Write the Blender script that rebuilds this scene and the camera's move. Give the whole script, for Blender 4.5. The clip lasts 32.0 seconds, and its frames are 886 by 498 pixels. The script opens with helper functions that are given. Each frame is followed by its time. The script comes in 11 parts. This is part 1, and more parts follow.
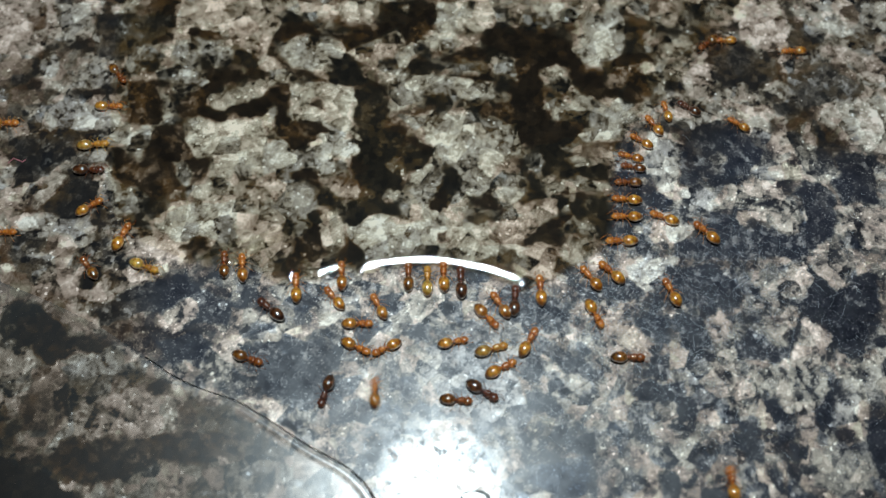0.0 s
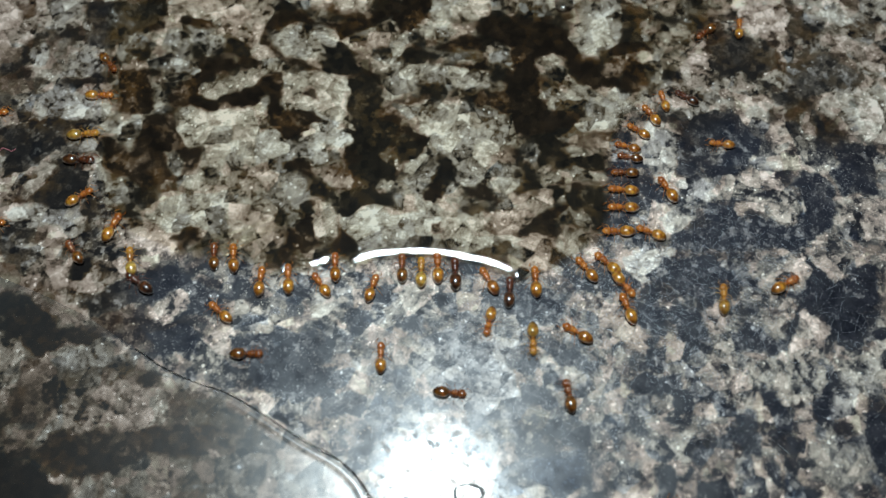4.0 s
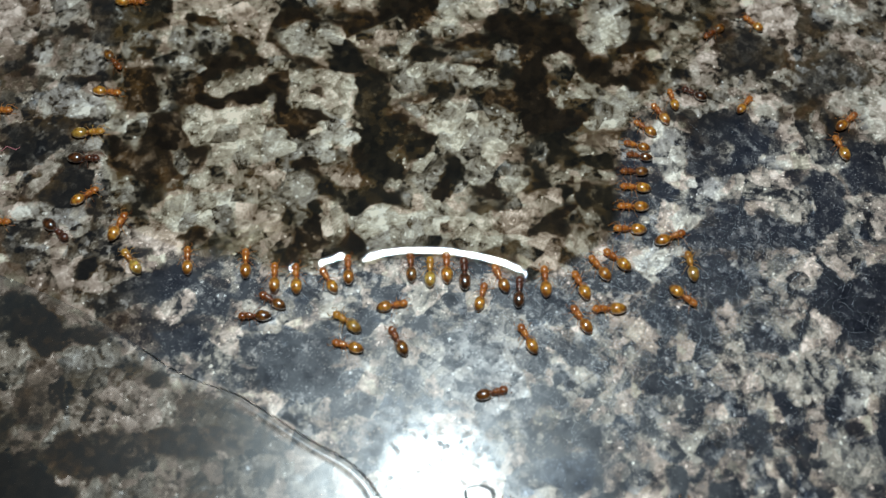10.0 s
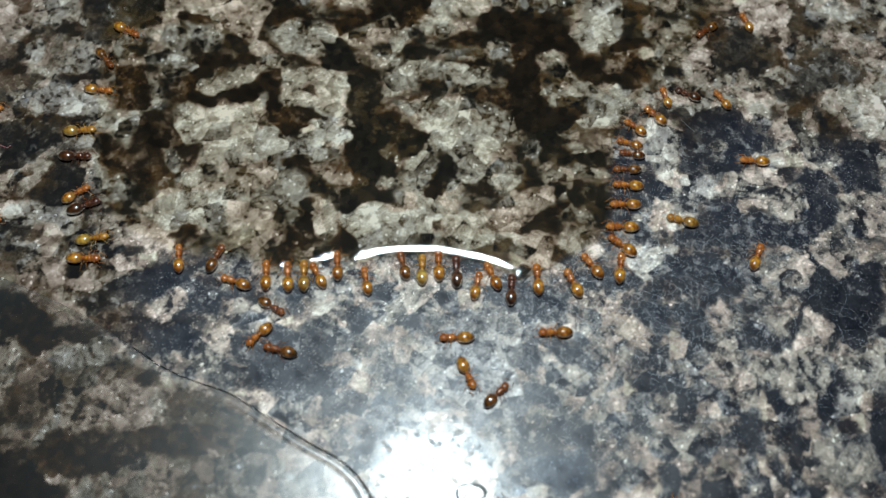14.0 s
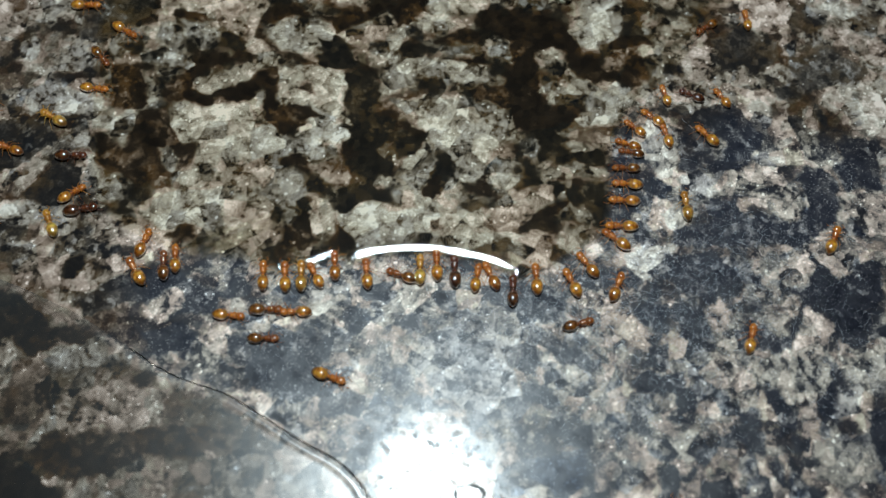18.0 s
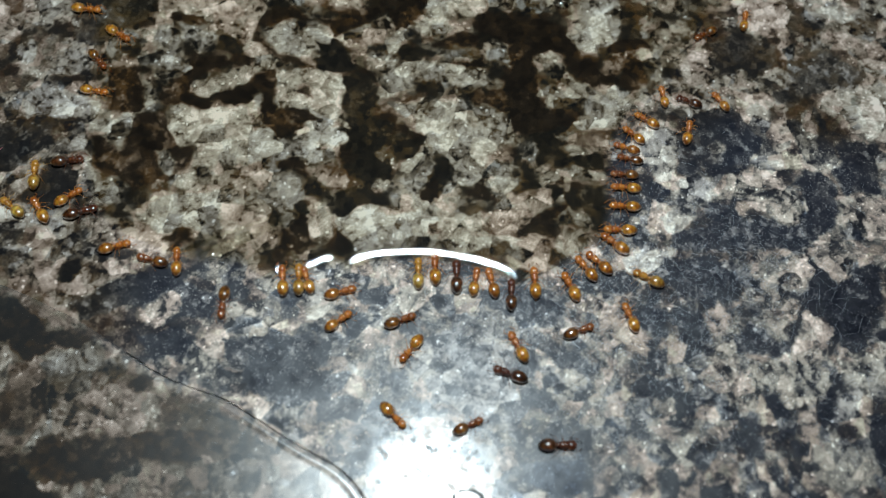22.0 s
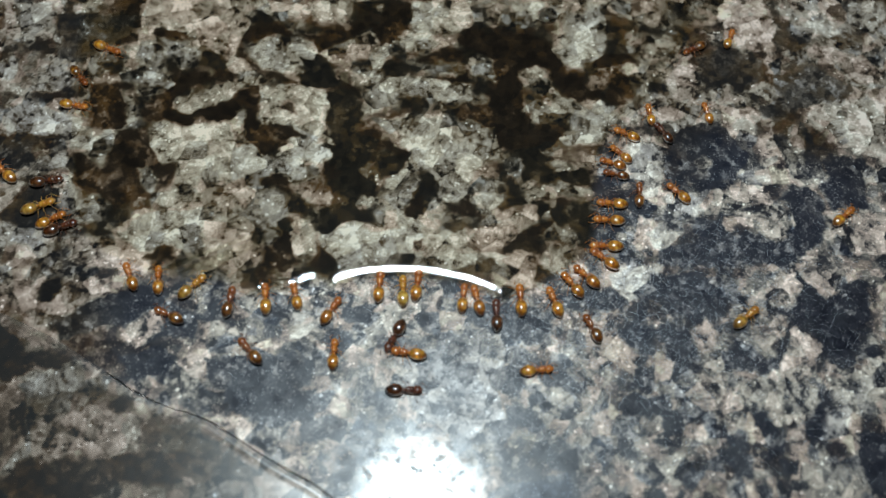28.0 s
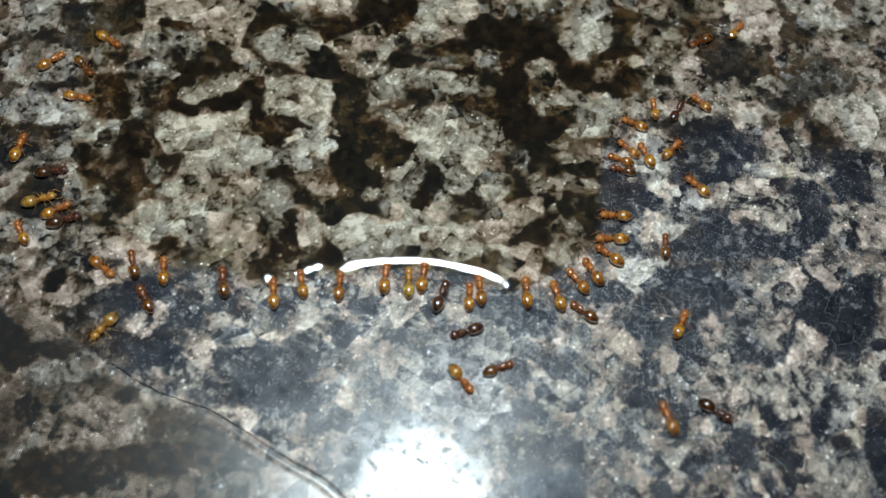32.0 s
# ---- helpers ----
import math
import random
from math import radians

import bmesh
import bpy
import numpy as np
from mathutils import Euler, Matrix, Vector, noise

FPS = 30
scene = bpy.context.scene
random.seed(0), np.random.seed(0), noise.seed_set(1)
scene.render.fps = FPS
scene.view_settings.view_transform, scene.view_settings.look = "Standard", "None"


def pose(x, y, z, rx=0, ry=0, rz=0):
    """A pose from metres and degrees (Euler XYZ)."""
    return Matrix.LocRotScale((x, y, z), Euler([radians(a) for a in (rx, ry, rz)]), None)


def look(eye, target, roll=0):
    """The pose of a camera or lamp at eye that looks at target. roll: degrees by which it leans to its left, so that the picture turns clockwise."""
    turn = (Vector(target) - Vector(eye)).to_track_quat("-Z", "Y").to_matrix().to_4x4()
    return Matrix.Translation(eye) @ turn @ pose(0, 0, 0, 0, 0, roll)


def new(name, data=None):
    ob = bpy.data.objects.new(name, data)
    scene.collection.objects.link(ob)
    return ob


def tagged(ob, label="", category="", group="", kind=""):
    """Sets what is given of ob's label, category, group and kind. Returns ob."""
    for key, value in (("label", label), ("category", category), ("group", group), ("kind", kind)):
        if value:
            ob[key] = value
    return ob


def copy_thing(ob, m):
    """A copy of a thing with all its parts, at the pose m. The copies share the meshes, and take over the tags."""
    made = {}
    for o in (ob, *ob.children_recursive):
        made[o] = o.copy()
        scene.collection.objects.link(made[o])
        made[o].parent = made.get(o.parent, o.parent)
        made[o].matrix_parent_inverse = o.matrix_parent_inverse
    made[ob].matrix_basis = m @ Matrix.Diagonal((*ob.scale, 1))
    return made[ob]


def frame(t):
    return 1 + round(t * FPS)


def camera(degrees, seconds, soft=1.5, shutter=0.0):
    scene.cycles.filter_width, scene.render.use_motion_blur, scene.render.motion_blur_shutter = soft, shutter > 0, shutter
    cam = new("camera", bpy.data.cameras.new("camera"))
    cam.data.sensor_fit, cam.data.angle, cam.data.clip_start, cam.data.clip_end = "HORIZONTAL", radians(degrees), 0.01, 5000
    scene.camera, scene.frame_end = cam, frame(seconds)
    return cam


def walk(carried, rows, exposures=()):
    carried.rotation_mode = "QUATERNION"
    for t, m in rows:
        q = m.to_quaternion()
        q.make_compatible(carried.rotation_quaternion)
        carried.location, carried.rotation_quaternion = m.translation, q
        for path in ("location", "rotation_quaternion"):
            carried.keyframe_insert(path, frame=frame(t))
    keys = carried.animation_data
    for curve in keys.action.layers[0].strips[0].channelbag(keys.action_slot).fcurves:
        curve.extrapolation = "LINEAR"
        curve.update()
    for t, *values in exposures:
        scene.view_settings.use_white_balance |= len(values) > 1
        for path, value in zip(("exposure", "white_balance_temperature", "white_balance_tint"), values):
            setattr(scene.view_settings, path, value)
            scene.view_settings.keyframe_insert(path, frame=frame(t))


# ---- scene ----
# Lengths below are written in millimetres and scaled by MM.
MM = 0.001
cam = camera(49.0, 32.0, soft=1.5, shutter=0.5)
cam.data.dof.use_dof = True
cam.data.dof.focus_distance, cam.data.dof.aperture_fstop = 0.0755, 28.0
PATH = [
    (0, 0.00, -31.70, 67.97, 25.00, 0.00, 0.00),
    (0.5, 0.17, -31.93, 67.47, 25.00, 0.02, 0.09),
    (1, 0.04, -32.00, 67.51, 25.10, -0.04, 0.01),
    (1.5, 0.09, -31.86, 67.31, 24.88, -0.01, 0.07),
    (2, 0.08, -31.82, 67.05, 24.67, -0.17, 0.13),
    (2.5, 0.23, -31.77, 67.07, 24.69, -0.11, 0.10),
    (3, 0.15, -31.68, 67.09, 24.64, -0.20, 0.01),
    (3.5, 0.45, -31.56, 67.14, 24.55, -0.02, 0.07),
    (5.5, 0.41, -31.30, 66.90, 24.72, -0.10, -0.13),
    (6, -0.02, -31.43, 67.05, 24.68, -0.16, -0.06),
    (6.5, -0.02, -31.21, 67.28, 24.53, -0.07, -0.07),
    (7, -0.18, -31.38, 67.22, 24.64, -0.17, -0.12),
    (7.5, -0.16, -31.20, 66.80, 24.64, -0.17, -0.13),
    (8, -0.10, -31.05, 67.11, 24.58, -0.18, -0.20),
    (8.5, -0.11, -31.32, 67.17, 24.69, -0.16, -0.18),
    (9, -0.15, -30.90, 66.64, 24.63, -0.23, -0.26),
    (9.5, -0.18, -31.11, 67.06, 24.55, -0.23, -0.21),
    (10, -0.64, -31.10, 66.74, 24.41, -0.32, -0.10),
    (10.5, -0.26, -31.12, 67.26, 24.45, -0.11, -0.12),
    (11, -0.24, -30.75, 66.89, 24.36, -0.25, -0.25),
    (11.5, -0.17, -30.64, 66.88, 24.30, -0.26, -0.20),
    (12, -0.05, -30.85, 66.53, 24.61, -0.30, -0.25),
    (12.5, -0.13, -30.94, 66.49, 24.52, -0.40, -0.22),
    (13, -0.17, -31.09, 66.40, 24.56, -0.42, -0.21),
    (13.5, -0.20, -31.23, 66.44, 24.59, -0.40, -0.20),
    (14, -0.16, -31.37, 66.41, 24.59, -0.39, -0.16),
    (14.5, -0.11, -31.14, 66.49, 24.46, -0.35, -0.16),
    (16.5, -0.06, -30.68, 66.37, 24.29, -0.36, -0.24),
    (17, -0.48, -31.24, 66.19, 24.52, -0.58, -0.23),
    (17.5, -0.20, -30.59, 66.28, 24.32, -0.42, -0.38),
    (18, -0.06, -30.80, 66.21, 24.22, -0.39, -0.24),
    (18.5, -0.33, -30.92, 66.18, 24.21, -0.50, -0.21),
    (19, -0.28, -30.72, 66.19, 24.19, -0.48, -0.20),
    (19.5, -0.38, -30.71, 66.20, 24.24, -0.55, -0.26),
    (20, -0.28, -30.57, 66.40, 24.18, -0.43, -0.27),
    (20.5, -0.32, -30.74, 66.18, 24.37, -0.55, -0.24),
    (21, -0.36, -30.77, 66.19, 24.41, -0.58, -0.25),
    (21.5, -0.26, -30.79, 66.01, 24.46, -0.62, -0.28),
    (22, -0.17, -30.72, 65.98, 24.46, -0.58, -0.29),
    (22.5, -0.38, -30.93, 66.08, 24.43, -0.62, -0.21),
    (23, -0.37, -30.72, 66.00, 24.37, -0.61, -0.29),
    (23.5, 0.02, -30.62, 65.74, 24.57, -0.66, -0.34),
    (24, 0.23, -30.38, 65.66, 24.42, -0.71, -0.40),
    (24.5, 0.13, -30.23, 65.68, 24.40, -0.69, -0.46),
    (25, 0.26, -30.06, 65.66, 24.45, -0.66, -0.48),
    (25.5, 0.14, -30.00, 65.63, 24.57, -0.77, -0.59),
    (27.5, 0.46, -29.97, 65.55, 24.88, -0.78, -0.64),
    (28, 0.49, -30.08, 65.52, 25.16, -0.81, -0.68),
    (28.5, 0.14, -30.13, 65.59, 24.90, -0.88, -0.55),
    (29, 0.26, -30.04, 65.55, 24.71, -0.83, -0.51),
    (29.5, 0.08, -30.32, 65.44, 24.77, -0.94, -0.50),
    (30, 0.03, -30.63, 65.34, 24.94, -0.96, -0.43),
    (30.5, 0.22, -30.38, 65.44, 24.88, -0.84, -0.46),
    (31, 0.11, -30.39, 65.21, 24.95, -0.97, -0.50),
    (31.5, 0.22, -30.24, 65.39, 24.74, -0.77, -0.41),
    (32, -0.15, -30.04, 65.43, 24.69, -1.06, -0.53),
]
walk(cam, [(t, pose(x * MM, y * MM, z * MM, rx, ry, rz)) for t, x, y, z, rx, ry, rz in PATH], [(0.0, 0.06), (3.0, 0.04), (9.0, 0.02), (22.0, 0.0), (32.0, 0.0)])

# ---- light: one small white torch close above the stone, a dim room round it ----
world = bpy.data.worlds.new("dim_room_air")
world.use_nodes = True
world.node_tree.nodes["Background"].inputs["Color"].default_value = (0.75, 0.85, 1.0, 1)
world.node_tree.nodes["Background"].inputs["Strength"].default_value = 0.05
scene.world = world


def lamp(name, place, target, watts, size, colour):
    data = bpy.data.lights.new(name, "AREA")
    data.shape, data.size, data.energy, data.color = "DISK", size * MM, watts, colour
    ob = new(name, data)
    ob.matrix_world = look(Vector(place) * MM, Vector(target) * MM)
    return ob


lamp("torch", (-1.3, 4.2, 120.0), (0, 0, 0), 0.163, 17.0, (0.8, 0.97, 1.035))
scene.view_settings.exposure = 0.0


# ---- materials ----
def material(name):
    mat = bpy.data.materials.new(name)
    mat.use_nodes = True
    tree = mat.node_tree
    return mat, tree, tree.nodes["Principled BSDF"]


def node(tree, kind, **values):
    n = tree.nodes.new(kind)
    for key, value in values.items():
        n.inputs[key.replace("_", " ")].default_value = value
    return n


def math_node(tree, op, a, b=None, clamp=False):
    n = tree.nodes.new("ShaderNodeMath")
    n.operation, n.use_clamp = op, clamp
    for i, v in enumerate((a, b)):
        if v is None:
            continue
        if isinstance(v, (int, float)):
            n.inputs[i].default_value = v
        else:
            tree.links.new(v, n.inputs[i])
    return n.outputs[0]


def ramp(tree, value, stops):
    n = tree.nodes.new("ShaderNodeValToRGB")
    el = n.color_ramp.elements
    while len(el) < len(stops):
        el.new(0.5)
    for e, (at, colour) in zip(el, stops):
        e.position, e.color = at, (*colour, 1)
    tree.links.new(value, n.inputs[0])
    return n.outputs[0]


def mix(tree, factor, a, b, blend="MIX"):
    n = tree.nodes.new("ShaderNodeMix")
    n.data_type, n.blend_type = "RGBA", blend
    for slot, v in ((0, factor), (6, a), (7, b)):
        if isinstance(v, (int, float)):
            n.inputs[slot].default_value = v
        elif isinstance(v, tuple):
            n.inputs[slot].default_value = (*v, 1)
        else:
            tree.links.new(v, n.inputs[slot])
    return n.outputs[2]


def noise_node(tree, scale, detail=4.0, rough=0.55, space="Object"):
    co = tree.nodes.new("ShaderNodeTexCoord")
    n = tree.nodes.new("ShaderNodeTexNoise")
    n.inputs["Scale"].default_value, n.inputs["Detail"].default_value, n.inputs["Roughness"].default_value = scale, detail, rough
    tree.links.new(co.outputs[space], n.inputs["Vector"])
    return n.outputs[0]


def attribute(tree, name):
    n = tree.nodes.new("ShaderNodeAttribute")
    n.attribute_name = name
    return n.outputs["Fac"]


def bump(tree, bsdf, height, strength, distance):
    n = node(tree, "ShaderNodeBump", Strength=strength, Distance=distance)
    tree.links.new(height, n.inputs["Height"])
    tree.links.new(n.outputs[0], bsdf.inputs["Normal"])
    return n


def granite_material():
    """Speckled granite: tone is the mineral's lightness with some painted haze, grain a crystal's own shade, wet the
    share of soaked tones: high where liquid lies on it, rising towards the back and left.
    """
    mat, tree, bsdf = material("granite")
    tone, grain, wet = attribute(tree, "tone"), attribute(tree, "grain"), attribute(tree, "wet")
    fine, mid, broad, veil = noise_node(tree, 5200, 3, 0.7), noise_node(tree, 1700, 4, 0.65), noise_node(tree, 330, 2), noise_node(tree, 520, 5, 0.68)
    co = tree.nodes.new("ShaderNodeTexCoord")
    facet, plane = node(tree, "ShaderNodeTexVoronoi", Scale=3600), node(tree, "ShaderNodeTexVoronoi", Scale=1500)
    seam = node(tree, "ShaderNodeTexVoronoi", Scale=1500)
    seam.feature = "DISTANCE_TO_EDGE"
    warp = node(tree, "ShaderNodeTexNoise", Scale=2500, Detail=2)
    bent = tree.nodes.new("ShaderNodeVectorMath")
    bent.operation = "MULTIPLY_ADD"
    bent.inputs[1].default_value = (0.0003, 0.0003, 0.0003)
    tree.links.new(co.outputs["Object"], warp.inputs["Vector"])
    tree.links.new(warp.outputs[1], bent.inputs[0])
    tree.links.new(co.outputs["Object"], bent.inputs[2])
    chips, glint = [], node(tree, "ShaderNodeTexVoronoi", Scale=5600)
    for n in (facet, plane, glint, seam):
        tree.links.new(bent.outputs[0], n.inputs["Vector"])
        if n is not seam:
            split = tree.nodes.new("ShaderNodeSeparateColor")
            tree.links.new(n.outputs["Color"], split.inputs[0])
            chips.append(split.outputs)

    def about(value, gain):
        return math_node(tree, "MULTIPLY", math_node(tree, "SUBTRACT", value, 0.5), gain)
    # pale minerals are sugary and faceted, dark ones nearly even
    amount = math_node(tree, "ADD", math_node(tree, "MULTIPLY", tone, 0.62), 0.2)
    rough = math_node(tree, "ADD", about(mid, 0.46), math_node(tree, "ADD", about(fine, 0.62), about(noise_node(tree, 640, 3, 0.6), 0.42)))
    rough = math_node(tree, "ADD", rough, math_node(tree, "ADD", about(chips[0][0], 0.1), about(chips[1][0], 0.16)))
    shade = math_node(tree, "ADD", tone, math_node(tree, "MULTIPLY", rough, amount))
    crack = math_node(tree, "MULTIPLY", math_node(tree, "LESS_THAN", seam.outputs["Distance"], 0.03), math_node(tree, "MULTIPLY", math_node(tree, "SUBTRACT", mid, 0.38), 0.6))
    shade = math_node(tree, "ADD", shade, math_node(tree, "MULTIPLY", crack, math_node(tree, "GREATER_THAN", tone, 0.27)))
    # where no liquid covers it the polish is etched with pale grit
    grit = math_node(tree, "MULTIPLY", math_node(tree, "SUBTRACT", noise_node(tree, 5600, 2, 0.6), 0.54), 5.5, True)
    grit = math_node(tree, "MULTIPLY", grit, math_node(tree, "MULTIPLY", math_node(tree, "SUBTRACT", noise_node(tree, 1100, 4, 0.65), 0.4), 2.2, True))
    shade = math_node(tree, "ADD", shade, math_node(tree, "MULTIPLY", grit, math_node(tree, "SUBTRACT", 1.0, wet)))
    # sparkle of the pale minerals, put into the colour as random flecks
    fleck = math_node(tree, "MULTIPLY", math_node(tree, "GREATER_THAN", chips[2][1], 0.965), math_node(tree, "MULTIPLY", math_node(tree, "GREATER_THAN", tone, 0.3), math_node(tree, "MULTIPLY", chips[2][0], 0.6)))
    shade = math_node(tree, "ADD", shade, fleck, True)
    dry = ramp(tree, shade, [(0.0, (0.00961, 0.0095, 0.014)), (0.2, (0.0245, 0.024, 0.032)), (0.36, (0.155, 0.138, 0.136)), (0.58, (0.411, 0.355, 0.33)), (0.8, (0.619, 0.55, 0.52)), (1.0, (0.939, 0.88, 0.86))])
    soaked = ramp(tree, shade, [(0, (0.00842, 0.007, 0.00614)), (0.17, (0.0216, 0.0165, 0.0123)), (0.3, (0.088, 0.067, 0.05)), (0.46, (0.198, 0.16, 0.136)), (0.66, (0.318, 0.272, 0.242)), (0.85, (0.445, 0.395, 0.367)), (1, (0.67, 0.612, 0.59))])
    # rusty amber joints between dark and pale minerals where the stone is soaked
    rust = math_node(tree, "MULTIPLY", math_node(tree, "SUBTRACT", broad, 0.44), 5.0, True)
    band = math_node(tree, "SUBTRACT", 1.0, math_node(tree, "MULTIPLY", math_node(tree, "ABSOLUTE", math_node(tree, "SUBTRACT", tone, 0.24)), 7.0), True)
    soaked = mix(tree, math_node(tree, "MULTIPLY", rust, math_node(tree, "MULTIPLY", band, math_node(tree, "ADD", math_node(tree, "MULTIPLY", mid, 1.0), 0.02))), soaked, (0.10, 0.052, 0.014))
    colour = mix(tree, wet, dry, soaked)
    tint = ramp(tree, grain, [(0.0, (0.5, 0.72, 1.05)), (0.1, (0.84, 0.93, 1.0)), (0.26, (0.98, 1.0, 1.0)), (0.46, (1.05, 1.01, 0.87)), (0.64, (1.1, 0.92, 0.8)), (0.8, (0.92, 0.76, 0.62)), (0.93, (1.0, 0.94, 0.74))])
    colour = mix(tree, 0.9, colour, tint, "MULTIPLY")
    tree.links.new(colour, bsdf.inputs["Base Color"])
    dull = math_node(tree, "SUBTRACT", 1.0, wet)
    # the polish is worn in cloudy patches and pitted
    worn = math_node(tree, "MULTIPLY", math_node(tree, "SUBTRACT", veil, 0.38), 3.6, True)
    pit = math_node(tree, "MULTIPLY", math_node(tree, "SUBTRACT", noise_node(tree, 1300, 4, 0.66), 0.405), 12.0, True)
    tree.links.new(math_node(tree, "ADD", 0.31, math_node(tree, "MULTIPLY", worn, 0.12)), bsdf.inputs["Roughness"])
    tree.links.new(math_node(tree, "ADD", math_node(tree, "MULTIPLY", math_node(tree, "MULTIPLY", dull, math_node(tree, "ADD", math_node(tree, "MULTIPLY", worn, 0.68), 0.32)), 0.5), 0.05), bsdf.inputs["Specular IOR Level"])
    tree.links.new(math_node(tree, "MULTIPLY", dull, math_node(tree, "MULTIPLY", pit, math_node(tree, "ADD", math_node(tree, "MULTIPLY", worn, 0.75), 0.22))), bsdf.inputs["Coat Weight"])
    tree.links.new(math_node(tree, "ADD", 0.02, math_node(tree, "MULTIPLY", noise_node(tree, 240, 6, 0.75), 0.21)), bsdf.inputs["Coat Roughness"])
    bump(tree, bsdf, fine, 0.1, 0.00003)
    return mat


def plain_material(name, colour, rough=0.6, grain_scale=60, amount=0.15):
    mat, tree, bsdf = material(name)
    n = noise_node(tree, grain_scale, 5)
    tree.links.new(ramp(tree, n, [(0.2, tuple(c * (1 - amount) for c in colour)), (0.8, tuple(min(1, c * (1 + amount)) for c in colour))]), bsdf.inputs["Base Color"])
    bsdf.inputs["Roughness"].default_value = rough
    bump(tree, bsdf, n, 0.1, 0.001)
    return mat


def liquid_material(name, tint, rough, ior, wobble):
    """A clear thin liquid: it lets light pass, tinted, and mirrors by its angle."""
    mat, tree, bsdf = material(name)
    tree.nodes.remove(bsdf)
    clear = node(tree, "ShaderNodeBsdfTransparent", Color=(*tint, 1))
    gloss = node(tree, "ShaderNodeBsdfGlossy", Roughness=rough)
    fresnel = node(tree, "ShaderNodeFresnel", IOR=ior)
    both = tree.nodes.new("ShaderNodeMixShader")
    n = node(tree, "ShaderNodeBump", Strength=wobble, Distance=0.0002)
    tree.links.new(noise_node(tree, 350, 2), n.inputs["Height"])
    tree.links.new(n.outputs[0], gloss.inputs["Normal"])
    tree.links.new(n.outputs[0], fresnel.inputs["Normal"])
    tree.links.new(fresnel.outputs[0], both.inputs[0])
    tree.links.new(clear.outputs[0], both.inputs[1])
    tree.links.new(gloss.outputs[0], both.inputs[2])
    tree.links.new(both.outputs[0], tree.nodes["Material Output"].inputs["Surface"])
    return mat


def chitin(name, dark, light, banded=False):
    """Glossy, slightly translucent shell of an ant; a gaster has brown plate edges, a dark tip and a clear honey-coloured middle."""
    mat, tree, bsdf = material(name)
    n = noise_node(tree, 2600, 3)
    colour = ramp(tree, n, [(0.36, tuple(c * 0.75 for c in dark)), (0.64, light)])
    if banded:
        co, split = tree.nodes.new("ShaderNodeTexCoord"), tree.nodes.new("ShaderNodeSeparateXYZ")
        tree.links.new(co.outputs["Object"], split.inputs[0])
        along = math_node(tree, "ADD", math_node(tree, "MULTIPLY", split.outputs[0], 1 / (1.6 * MM)), 1.0)
        along = math_node(tree, "ADD", along, math_node(tree, "MULTIPLY", math_node(tree, "SUBTRACT", n, 0.5), 0.16))
        wear = ramp(tree, along, [(g, (v, v, v)) for g, v in ((0.0, 0.9), (0.14, 0.75), (0.28, 0.2), (0.36, 0.42), (0.42, 0.05), (0.6, 0.0), (0.68, 0.38), (0.75, 0.25), (0.88, 0.75))])
        colour = mix(tree, wear, colour, tuple(c * 0.22 for c in dark))
    info = tree.nodes.new("ShaderNodeObjectInfo")
    colour = mix(tree, 1.0, colour, ramp(tree, info.outputs["Random"], [(0.0, (0.72, 0.62, 0.55)), (0.5, (1.0, 1.0, 1.0)), (1.0, (1.1, 1.18, 1.25))]), "MULTIPLY")
    tree.links.new(colour, bsdf.inputs["Base Color"])
    bsdf.inputs["Roughness"].default_value = 0.3
    bsdf.inputs["Coat Weight"].default_value = 1.0 if banded else 0.55
    bsdf.inputs["Coat Roughness"].default_value = 0.14
    bsdf.inputs["Coat IOR"].default_value = 1.8
    bsdf.inputs["Transmission Weight"].default_value = 0.35 if banded else 0.12
    bsdf.inputs["Subsurface Weight"].default_value = 0.2
    bsdf.inputs["Subsurface Radius"].default_value = (1.0, 0.45, 0.15)
    bsdf.inputs["Subsurface Scale"].default_value = 0.0003
    bump(tree, bsdf, noise_node(tree, 9000, 2), 0.08, 0.00002)
    return mat


GRANITE = granite_material()
SYRUP = liquid_material("clear_syrup", (0.97, 0.97, 0.94), 0.035, 1.42, 0.0)
FILM = liquid_material("cloudy_film", (0.95, 0.95, 0.95), 0.28, 1.78, 0.1)
WALL = plain_material("wall_paint", (0.55, 0.54, 0.52))
# scratch colour is raised to stand in for the glints along them
SCRATCH = plain_material("scratched_stone", (0.66, 0.68, 0.72), 0.3, 2000, 0.3)
RESIDUE = plain_material("dried_residue", (0.16, 0.155, 0.15), 0.5, 3000, 0.4)
FIBRE = plain_material("pink_fibre", (0.6, 0.2, 0.22), 0.7, 4000, 0.2)
SHELLS = {
    "amber": (chitin("amber_shell", (0.45, 0.11, 0.01), (0.76, 0.255, 0.03)), chitin("amber_gaster", (0.58, 0.165, 0.012), (0.98, 0.44, 0.05), True)),
    "yellow": (chitin("yellow_shell", (0.52, 0.19, 0.016), (0.76, 0.36, 0.05)), chitin("yellow_gaster", (0.66, 0.29, 0.03), (0.95, 0.58, 0.12), True)),
    "brown": (chitin("brown_shell", (0.20, 0.048, 0.007), (0.42, 0.115, 0.013)), chitin("brown_gaster", (0.17, 0.05, 0.007), (0.46, 0.17, 0.02), True)),
    "dark": (chitin("dark_shell", (0.08, 0.020, 0.007), (0.19, 0.046, 0.012)), chitin("dark_gaster", (0.06, 0.018, 0.007), (0.2, 0.062, 0.014), True)),
}


